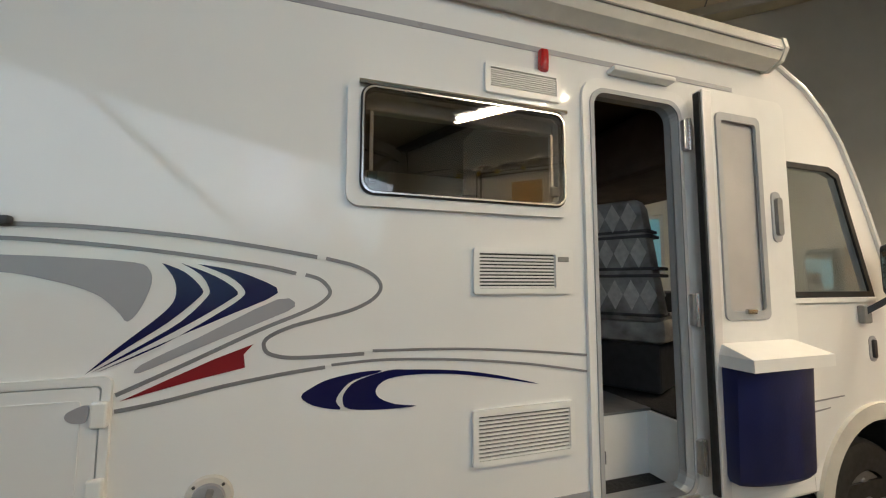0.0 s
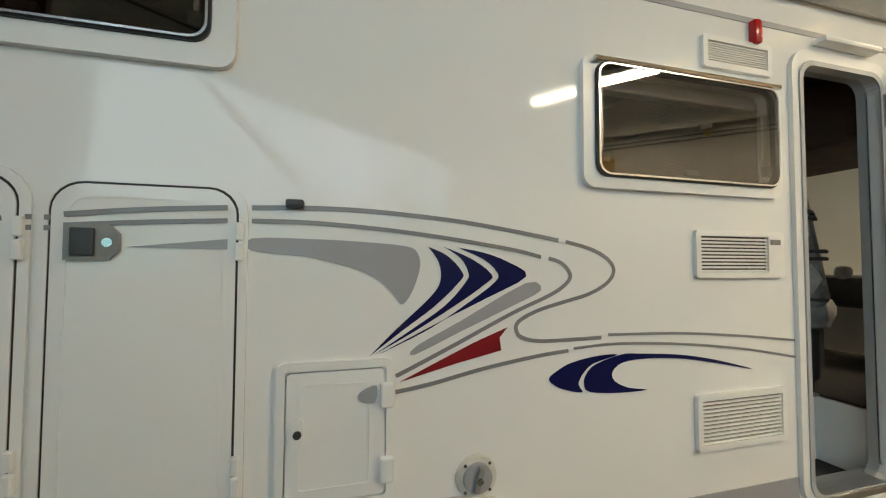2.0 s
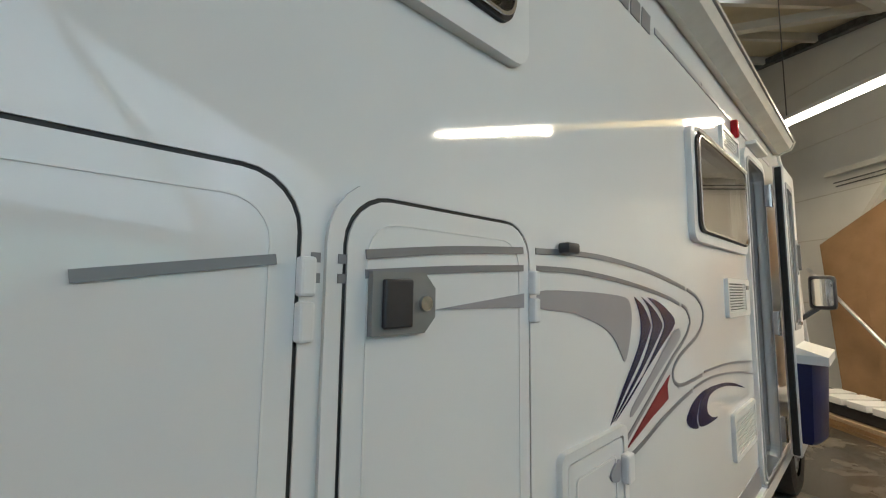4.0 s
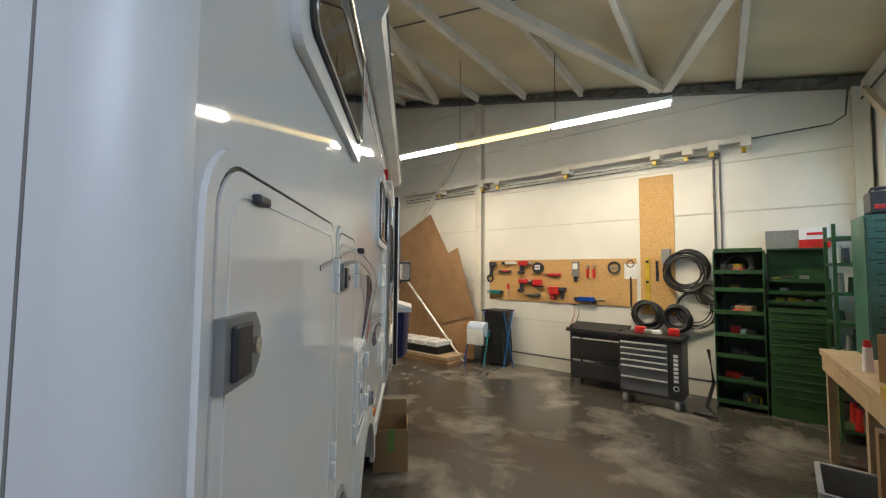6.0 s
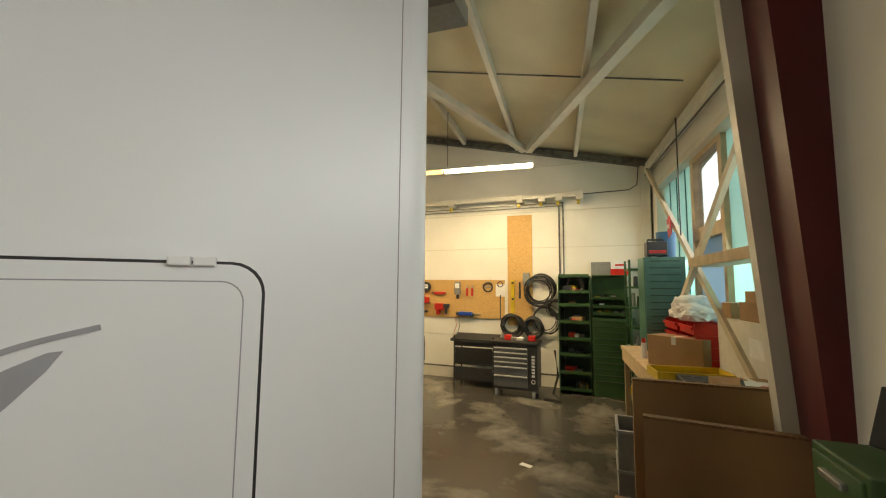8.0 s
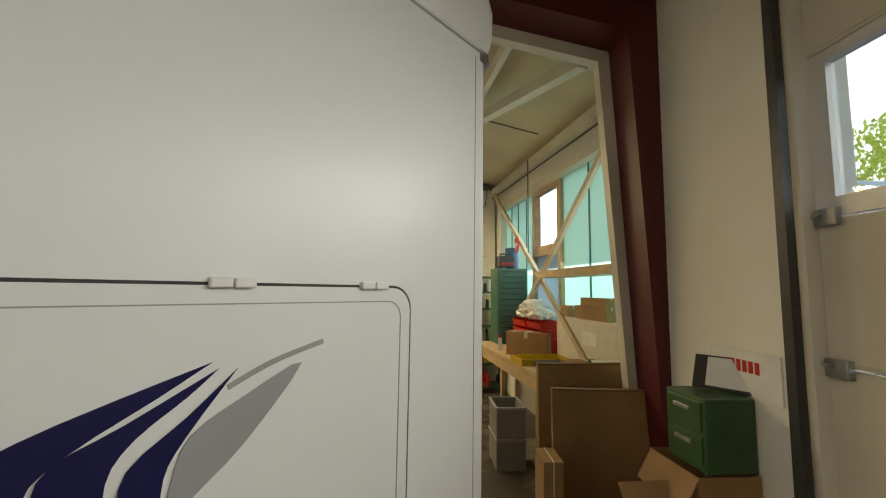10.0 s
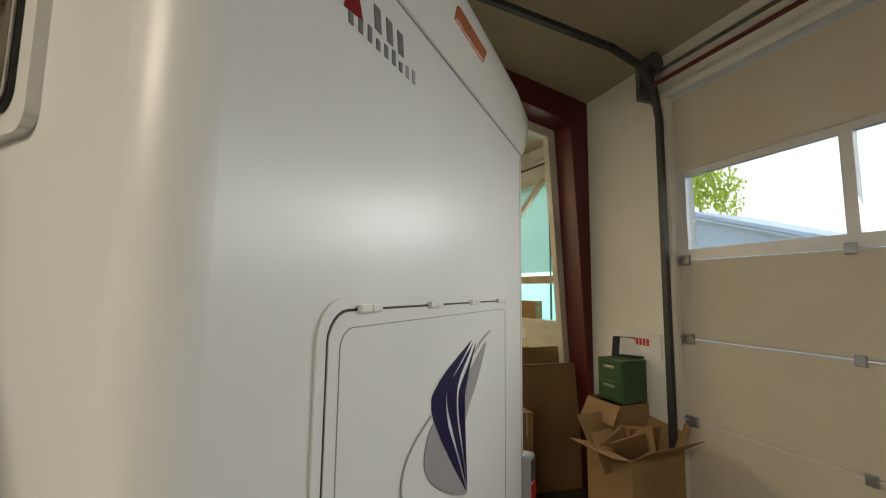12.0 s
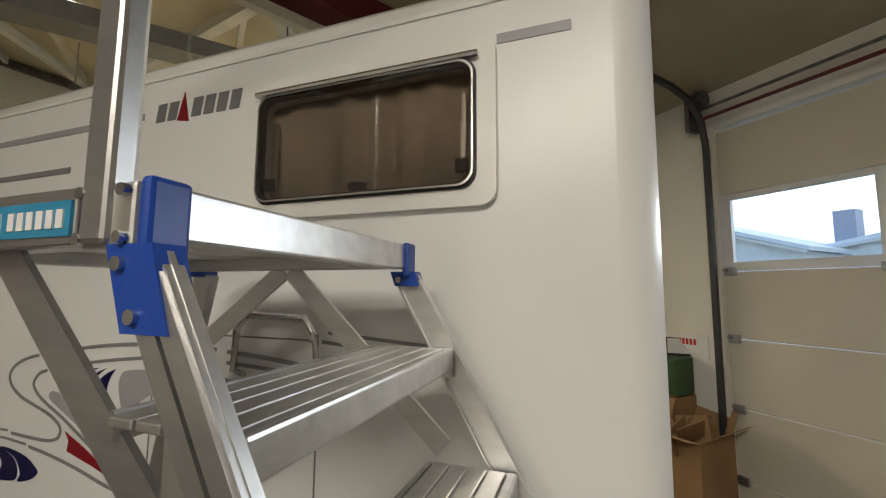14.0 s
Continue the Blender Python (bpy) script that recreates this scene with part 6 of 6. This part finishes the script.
tc = thing("drawer_cabinet", "grey-green steel cabinet with rows of small drawers", "cabinet", atw(-1.26, -5.05, 0))
part("body", box(0.0, 0.47, 0.0, 0.40, 0.985, 2.15, 0.006), TURQ, tc)
for i in range(13):
    z = 1.01 + i * 0.086
    d = part("drawer", box(0.012, 0.458, 0.398, 0.412, z, z + 0.080, 0.003), TURQ, tc)
    part("label_strip", box(0.06, 0.41, 0.410, 0.416, z + 0.05, z + 0.062), GREEND, d)
t = thing("battery_charger", "red and black battery charger on the cabinet", "charger", atw(-0.97, -4.82, 2.152))
part("case", box(-0.12, 0.12, -0.10, 0.10, 0.02, 0.20, 0.01), DARK, t)
part("front", box(-0.10, 0.10, 0.09, 0.105, 0.05, 0.09, 0.006), REDP, t)
b = bmesh.new()
sweep(b, [(-0.10, 0, 0.20), (-0.09, 0, 0.235), (0.09, 0, 0.235), (0.10, 0, 0.20)], 0.012, 8)
part("handle", b, DARK, t, smooth=True)
for x in (-0.09, 0.09):
    part("foot", box(x - 0.02, x + 0.02, -0.08, 0.08, 0.0, 0.025), BLACK, t)
solid("blue_bucket", rod(bmesh.new(), (0, 0, 0), (0, 0, 0.34), 0.11, 20, 0.12), mat("blue_tin", (0.03, 0.12, 0.24), 0.4), "blue tin standing on the cabinet", "tin", atw(-1.12, -4.93, 2.152), True)
b = bmesh.new()
bx(b, -0.004, 0.004, -0.08, 0.08, -0.12, 0.12, 0, Matrix.Rotation(radians(14), 4, "X"))
fl = solid("red_sign", b, REDP, "small red sign hanging from the brace", "sign", atw(-1.085, -4.60, 2.52))
part("print_bar", box(0.005, 0.008, -0.05, 0.03, -0.02, 0.03), WHITEP, fl)

# workbench with clutter
wb = thing("workbench", "pine-topped workbench along the glazed wall", "workbench", GLAZED)
part("top", box(-1.27, -0.55, -5.1, -2.52, 0.93, 0.98, 0.004), PINE, wb)
for v in (-5.0, -3.8, -2.6):
    for u in (-1.22, -0.61):
        part("leg", box(u - 0.03, u + 0.03, v - 0.03, v + 0.03, 0, 0.93), PINE, wb)
part("rail", box(-0.59, -0.56, -5.05, -2.56, 0.80, 0.92), PINE, wb)


def carton(name, label, m, a, b_, h, flaps=(), filled=False):
    """An open cardboard box a by b_ by h with board walls; flaps: angles of the four lids."""
    c = thing(name, label, "box", m)
    t_ = 0.006
    part("base", box(0, a, 0, b_, 0, t_), CARD, c)
    for n, q in (("wall", (0, a, 0, t_)), ("wall", (0, a, b_ - t_, b_)), ("wall", (0, t_, t_, b_ - t_)), ("wall", (a - t_, a, t_, b_ - t_))):
        part(n, box(q[0], q[1], q[2], q[3], t_, h), CARD, c)
    for side_, ang in flaps:
        if side_ == "y0":
            part("flap", box(0.004, a - 0.004, -0.004, 0.0, 0, b_ * 0.48, 0, Matrix.Translation((0, 0.003, h)) @ Matrix.Rotation(radians(ang), 4, "X")), CARD, c)
        if side_ == "y1":
            part("flap", box(0.004, a - 0.004, 0.0, 0.004, 0, b_ * 0.48, 0, Matrix.Translation((0, b_ - 0.003, h)) @ Matrix.Rotation(radians(-ang), 4, "X")), CARD, c)
        if side_ == "x0":
            part("flap", box(-0.004, 0.0, 0.004, b_ - 0.004, 0, b_ * 0.45, 0, Matrix.Translation((0.003, 0, h)) @ Matrix.Rotation(radians(-ang), 4, "Y")), CARD, c)
        if side_ == "x1":
            part("flap", box(0.0, 0.004, 0.004, b_ - 0.004, 0, b_ * 0.45, 0, Matrix.Translation((a - 0.003, 0, h)) @ Matrix.Rotation(radians(ang), 4, "Y")), CARD, c)
    return c


def closed_box(name, label, m, a, b_, h, m_=CARD, tape=True):
    c = thing(name, label, "box", m)
    part("body", box(0, a, 0, b_, 0, h, 0.004), m_, c)
    if tape:
        part("tape", box(a * 0.46, a * 0.54, -0.001, b_ + 0.001, h * 0.75, h + 0.0015), CREAM, c)
    return c


closed_box("carton", "brown cardboard box on the workbench", atw(-1.21, -3.53, 0.981, -46), 0.56, 0.26, 0.30)
# stacked red bins
for k in range(4):
    c = thing("red_bin", "red plastic parts bin stacked on the workbench", "bin", atw(-1.26, -3.44, 0.981 + k * 0.112, -90), "stacked red bins")
    b = bmesh.new()
    for q in ((0, 0.46, 0, 0.01, 0.11), (0, 0.46, 0.27, 0.28, 0.075), (0, 0.01, 0.01, 0.27, 0.11), (0.45, 0.46, 0.01, 0.27, 0.11), (0.225, 0.235, 0.01, 0.27, 0.10), (0.01, 0.45, 0.01, 0.27, 0.01)):
        bx(b, q[0], q[1], q[2], q[3], 0, q[4])
    part("tub", b, REDP, c)
    part("front_lip", box(0.0, 0.46, 0.28, 0.30, 0.05, 0.078, 0.004), REDP, c)
    c2 = copy_thing(c, atw(-1.25 + 0.01 * (k % 2), -3.93, 0.981 + k * 0.112, -91 + k))
# crumpled bags
for k, (u, v, z, s_) in enumerate(((-1.11, -4.22, 1.431, 0.17), (-1.10, -3.75, 1.431, 0.15), (-1.12, -3.98, 1.50, 0.18))):
    b = bmesh.new()
    bmesh.ops.create_icosphere(b, subdivisions=3, radius=s_)
    for vv in b.verts:
        n_ = noise.noise(vv.co * 9 + Vector((k * 7, 0, 0))) + 0.5 * noise.noise(vv.co * 26 + Vector((0, k * 5, 0)))
        vv.co *= 1 + 0.45 * n_
        vv.co.z = max(vv.co.z * 0.7, -s_ * 0.42)
    solid("plastic_bag", b, PAPER, "crumpled white plastic bag on the red bins", "bag", atw(u, v, z + s_ * 0.42), False, "white bags")
closed_box("white_case", "large off-white cardboard box on the workbench", atw(-1.27, -3.32, 0.981), 0.13, 1.85, 0.53, CREAM, True)
solid("box_label", box(0, 0.002, -0.14, 0.14, -0.07, 0.07), PAPER, "printed paper label on the large box", "label", atw(-1.1395, -2.55, 1.32))
for k, (v, z, w_, h_) in enumerate(((-2.84, 1.513, 0.62, 0.145), (-2.72, 1.659, 0.50, 0.085), (-3.20, 1.513, 0.20, 0.13))):
    closed_box("carton", "small flat brown carton stacked by the glazing", atw(-1.265, v, z), 0.125, w_, h_)
t = thing("yellow_case", "open yellow plastic assortment case", "case", atw(-1.13, -3.30, 0.981, 3))
b = bmesh.new()
bx(b, 0, 0.60, 0, 0.34, 0, 0.015)
for q in ((0, 0.60, 0, 0.015), (0, 0.60, 0.325, 0.34), (0, 0.015, 0.015, 0.325), (0.585, 0.60, 0.015, 0.325)):
    bx(b, *q, 0.015, 0.07)
part("tub", b, YELP, t)
part("handle", box(0.20, 0.40, 0.34, 0.37, 0.02, 0.045, 0.008), YELP, t)
t = thing("black_case", "open black sorting case with compartments", "case", atw(-1.05, -2.92, 0.981, -4))
part("tub", box(0.06, 0.36, 0, 0.30, 0, 0.06, 0.006), DARK, t)
for i in range(3):
    for j in range(3):
        part("cell", box(0.08 + i * 0.09, 0.16 + i * 0.09, 0.02 + j * 0.09, 0.10 + j * 0.09, 0.06, 0.064), BLACK, t)
closed_box("carton", "tall brown carton standing behind the cardboard", atw(-1.25, -2.48, 0, 0), 0.46, 0.95, 1.13)
t = thing("booklet", "white and red booklet propped on the bench", "booklet", atw(-1.16, -1.88, 1.17, -12) @ pose(0, 0, 0, -13, 0, 0))
part("cover", box(0, 0.36, 0, 0.27, 0.03, 0.045, 0.002), PAPER, t)
part("red_panel", box(0.08, 0.28, 0.06, 0.23, 0.045, 0.047), REDP, t)
part("border", box(0.355, 0.37, 0.0, 0.27, 0.03, 0.05), BLACK, t)
solid("spray_bottle", rod(bmesh.new(), (0, 0, 0), (0, 0, 0.17), 0.032, 14, 0.026), PAPER, "white bottle with red cap on the workbench", "bottle", atw(-0.66, -4.1, 0.981), True)
solid("bottle_cap", rod(bmesh.new(), (0, 0, 0), (0, 0, 0.05), 0.024, 12, 0.018), REDP, "red cap on the white bottle", "cap", atw(-0.66, -4.1, 1.151), True)
# grey crates
for k in range(2):
    c = thing("grey_crate", "grey plastic stacking crate beside the bench", "crate", at(-0.83, -3.02, 0.0 + 0.31 * k), "stacked crates")
    b = bmesh.new()
    bx(b, 0, 0.30, 0, 0.42, 0, 0.012)
    for q in ((0, 0.30, 0, 0.012), (0, 0.30, 0.408, 0.42), (0, 0.012, 0.012, 0.408), (0.288, 0.30, 0.012, 0.408)):
        bx(b, *q, 0.012, 0.30)
    part("tub", b, GREYP, c)
    part("rim", slab(rrect(-0.012, 0.312, -0.012, 0.432, 0.02), [rrect(0.01, 0.29, 0.01, 0.41, 0.01)], ZP, 0.285, 0.308), GREYL, c)
    part("rib", box(0.295, 0.306, 0.0, 0.42, 0.10, 0.115), GREYP, c)
# leaning cardboard sheets before the bench
def sheet(name, label, p0, p1, z0, z1, lean, th=0.03):
    """A cardboard sheet standing between two plan points, its top leaning by lean."""
    d = Vector((p1[0] - p0[0], p1[1] - p0[1], 0))
    n_ = Vector((-d.y, d.x, 0)).normalized()
    c = thing(name, label, "cardboard", HALL)
    b = bmesh.new()
    lo = [Vector((*p0, z0)), Vector((*p1, z0))]
    vs = [b.verts.new(p + o) for o in (Vector(), n_ * th) for p in (lo[0], lo[1], lo[1] + Vector((0, 0, z1 - z0)) + n_ * lean, lo[0] + Vector((0, 0, z1 - z0)) + n_ * lean)]
    for q in ((0, 1, 2, 3), (7, 6, 5, 4), (0, 4, 5, 1), (1, 5, 6, 2), (2, 6, 7, 3), (3, 7, 4, 0)):
        b.faces.new([vs[i] for i in q])
    part("board", b, CARD, c)
    b = bmesh.new()
    beam(b, tuple(lo[0] + Vector((0, 0, z1 - z0 - 0.004)) + n_ * (lean + th / 2)), tuple(lo[1] + Vector((0, 0, z1 - z0 - 0.004)) + n_ * (lean + th / 2)), th + 0.004, 0.012)
    part("top_edge", b, CARDE, c, "corrugated edge")
    return c


sheet("cardboard_sheet", "large folded cardboard sheet leaning on the bench", (-0.585, -1.30), (-1.255, -1.32), 0.0, 1.285, 0.03, 0.04)
sheet("cardboard_sheet", "flat-packed cardboard leaning before the bench", (-0.61, -1.08), (-1.25, -1.02), 0.0, 1.165, 0.02, 0.04)
closed_box("carton", "brown carton on the floor by the sheets", at(-0.60, -1.05, 0, -3), 0.12, 0.22, 0.81)
# green metal box and cartons in the corner by the gate
carton("carton", "worn cardboard box under the green metal box", at(-1.262, -0.58, 0, 2), 0.30, 0.36, 0.99, (("x1", 150),))
gb = thing("green_box", "green metal drawer box in the corner", "metal box", at(-1.265, -0.50, 0.996, 2))
part("body", box(0.0, 0.25, 0.0, 0.27, 0.0, 0.33, 0.006), GREENC, gb)
for z in (0.03, 0.18):
    d = part("drawer", box(0.245, 0.258, 0.02, 0.25, z, z + 0.13, 0.004), GREENC, gb)
    part("pull", box(0.256, 0.274, 0.08, 0.19, z + 0.08, z + 0.10, 0.004), STEEL, d)
t = thing("display_board", "small black-edged white board propped on the box", "board", at(-1.14, -0.46, 1.330, 35) @ pose(0, 0, 0, 0, -24, 0))
part("frame", box(0, 0.02, 0, 0.26, 0, 0.17, 0.003), BLACK, t)
part("face", box(0.02, 0.023, 0.06, 0.25, 0.015, 0.16), PAPER, t)
t = thing("white_sign", "white sign with red print against the wall", "sign", at(-1.277, -0.60, 1.33))
part("plate", box(0, 0.006, 0, 0.52, 0, 0.21), PAPER, t)
for k in range(5):
    part("print_bar", box(0.006, 0.008, 0.24 + k * 0.036, 0.265 + k * 0.036, 0.11, 0.165), REDP, t)
carton("open_carton", "open cardboard box with torn flaps by the gate", at(-1.20, -0.28, 0, 4), 0.52, 0.40, 0.76, (("y0", 35), ("y1", 55), ("x0", 30), ("x1", 75)))
rn2 = random.Random(3)
for k in range(5):
    solid("cardboard_scrap", box(-0.12, 0.12, -0.004, 0.004, -0.12, 0.14, 0, Euler((rn2.uniform(-0.6, 0.6), rn2.uniform(-0.5, 0.5), rn2.uniform(-1, 1))).to_matrix().to_4x4()), CARD, "torn cardboard scrap stuffed in the box", "scrap", at(-1.08 + 0.09 * k, -0.10 + 0.03 * (k % 3), 0.74), group="cardboard scraps")
solid("door_stop", box(-0.07, 0.07, -0.05, 0.05, 0, 0.10, 0.02), BLACK, "black rubber door stop at the gate", "stop", at(-1.12, 0.22, 0))

# ---------- far end of the tool wall ----------
def far(u, z):
    return (-0.093 + (u + 0.093) * 1.107, 1.66 + (z - 1.66) * 1.107)


def leaning(name, label, corners, v0, lean):
    pts = [far(*c) for c in corners]
    b = slab(pts, [], lambda a, c, d: (a, v0 - lean * c + d, c), 0.0, 0.012)
    return solid(name, b, CARD, label, "cardboard", HALL)


leaning("cardboard_sheet", "tall brown cardboard panel leaning on the wall", [(4.80, 2.77), (4.28, 1.95), (3.9, 0.35), (5.4, 0.25), (5.72, 2.30)], -6.10, 0.06)
leaning("cardboard_sheet", "tilted brown cardboard panel leaning on the wall", [(4.05, 2.09), (3.62, 0.93), (4.88, 0.60), (5.05, 1.68)], -6.03, 0.06)
leaning("cardboard_sheet", "low brown cardboard panel leaning on the wall", [(3.64, 0.93), (3.62, 0.20), (5.0, 0.20), (4.9, 0.62)], -6.06, 0.06)
ua, za = far(5.63, 1.97)
b = bmesh.new()
rod(b, (ua, -5.95, za), (far(3.70, 0)[0], -5.85, 0.02), 0.022, 10)
solid("long_pole", b, ALUD, "long pale pole leaning across the cardboard", "pole", HALL, True)
for k, (z, m_, d) in enumerate(((0.0, CARD, 0.0), (0.05, CARD, 0.03), (0.10, PINE, 0.05), (0.16, BLACK, 0.30))):
    solid("stacked_board", box(4.12 + d, 6.0, -5.98, -5.42 - d * 0.2, z, z + (0.045 if k < 3 else 0.13), 0.003), m_, "flat board lying in a low floor stack", "board", HALL, group="stacked boards")
for k in range(5):
    solid("foam_block", box(4.45 + k * 0.30, 4.68 + k * 0.30, -5.95, -5.47, 0.291, 0.37, 0.006), FOAM, "white foam block lying on the boards", "foam", HALL, group="foam blocks")
tk = thing("bag_stand", "black refuse bag in a blue tube stand", "bin", at(3.36, -6.36, 0))
b = bmesh.new()
bmesh.ops.create_cube(b, size=1)
bmesh.ops.subdivide_edges(b, edges=b.edges[:], cuts=9, use_grid_fill=True)
for vv in b.verts:
    vv.co = Vector((0.21 + vv.co.x * 0.38, 0.17 + vv.co.y * 0.30, 0.50 + vv.co.z * 0.92))
    n_ = noise.noise_vector(vv.co * 7)
    vv.co += n_ * 0.022
    vv.co.z = max(vv.co.z, 0.02)
part("bag", b, BAG, tk, "black refuse bag")
for x in (0.0, 0.42):
    b = bmesh.new()
    rod(b, (x, 0.34, 0.0), (x, 0.02, 0.98), 0.013, 8)
    rod(b, (x, 0.02, 0.0), (x, 0.34, 0.98), 0.013, 8)
    part("stand_tube", b, mat("blue_tube", (0.03, 0.16, 0.42), 0.35), tk, smooth=True)
part("rim", sweep(bmesh.new(), [(-0.01, 0.0, 0.97), (0.43, 0.0, 0.97), (0.43, 0.36, 0.97), (-0.01, 0.36, 0.97)], 0.014, 6, True), DARK, tk)
pr = thing("paper_roll_stand", "wide blue-white paper roll on a blue floor stand", "paper roll", at(3.70, -6.02, 0))
b = bmesh.new()
rod(b, (0.0, 0.0, 0.62), (0.36, 0.0, 0.62), 0.13, 24)
part("roll", b, mat("pale_blue_paper", (0.50, 0.58, 0.72), 0.8, var=0.05), pr, smooth=True)
part("hanging_sheet", box(0.0, 0.36, 0.125, 0.130, 0.35, 0.62), PAPER, pr)
for x in (-0.03, 0.39):
    b = bmesh.new()
    rod(b, (x, 0.0, 0.62), (x, 0.16, 0.0), 0.013, 8)
    rod(b, (x, 0.0, 0.62), (x, -0.14, 0.0), 0.013, 8)
    part("leg", b, TEAL if x < 0 else BLUEP, pr, smooth=True)
b = bmesh.new()
rod(b, (-0.05, 0, 0.62), (0.41, 0, 0.62), 0.012, 8)
part("axle", b, STEEL, pr)

# box beside the motorhome and litter on the floor
cb2 = carton("open_carton", "open cardboard box with green tape standing beside the motorhome", pose(3.10, -0.235, 0, 0, 0, 2), 0.38, 0.29, 0.34, (("x1", 12),))
part("tape", box(-0.0015, 0.0, 0.115, 0.165, 0.16, 0.342), mat("green_tape", (0.16, 0.30, 0.06), 0.4), cb2, "green tape strip")
part("contents", box(0.05, 0.30, 0.05, 0.22, 0.008, 0.20, 0.02), SKYBL, cb2)
solid("floor_paper", box(-0.06, 0.06, -0.03, 0.03, 0.001, 0.004), PAPER, "small white paper scrap on the floor", "paper", pose(2.42, -1.99, 0, 0, 0, 25))
# rooflight
b = bmesh.new()
vs = [b.verts.new((u, v, roof(u) - 0.012)) for u, v in ((4.35, -4.25), (5.0, -4.25), (5.0, -3.55), (4.35, -3.55))]
b.faces.new(vs)
b2 = bmesh.ops.extrude_face_region(b, geom=b.faces[:])
bmesh.ops.translate(b, vec=(0, 0, 0.008), verts=[g for g in b2["geom"] if isinstance(g, bmesh.types.BMVert)])
setting("window_rooflight", b, SKYG, "bright rooflight panel in the roof lining", "rooflight", HALL)
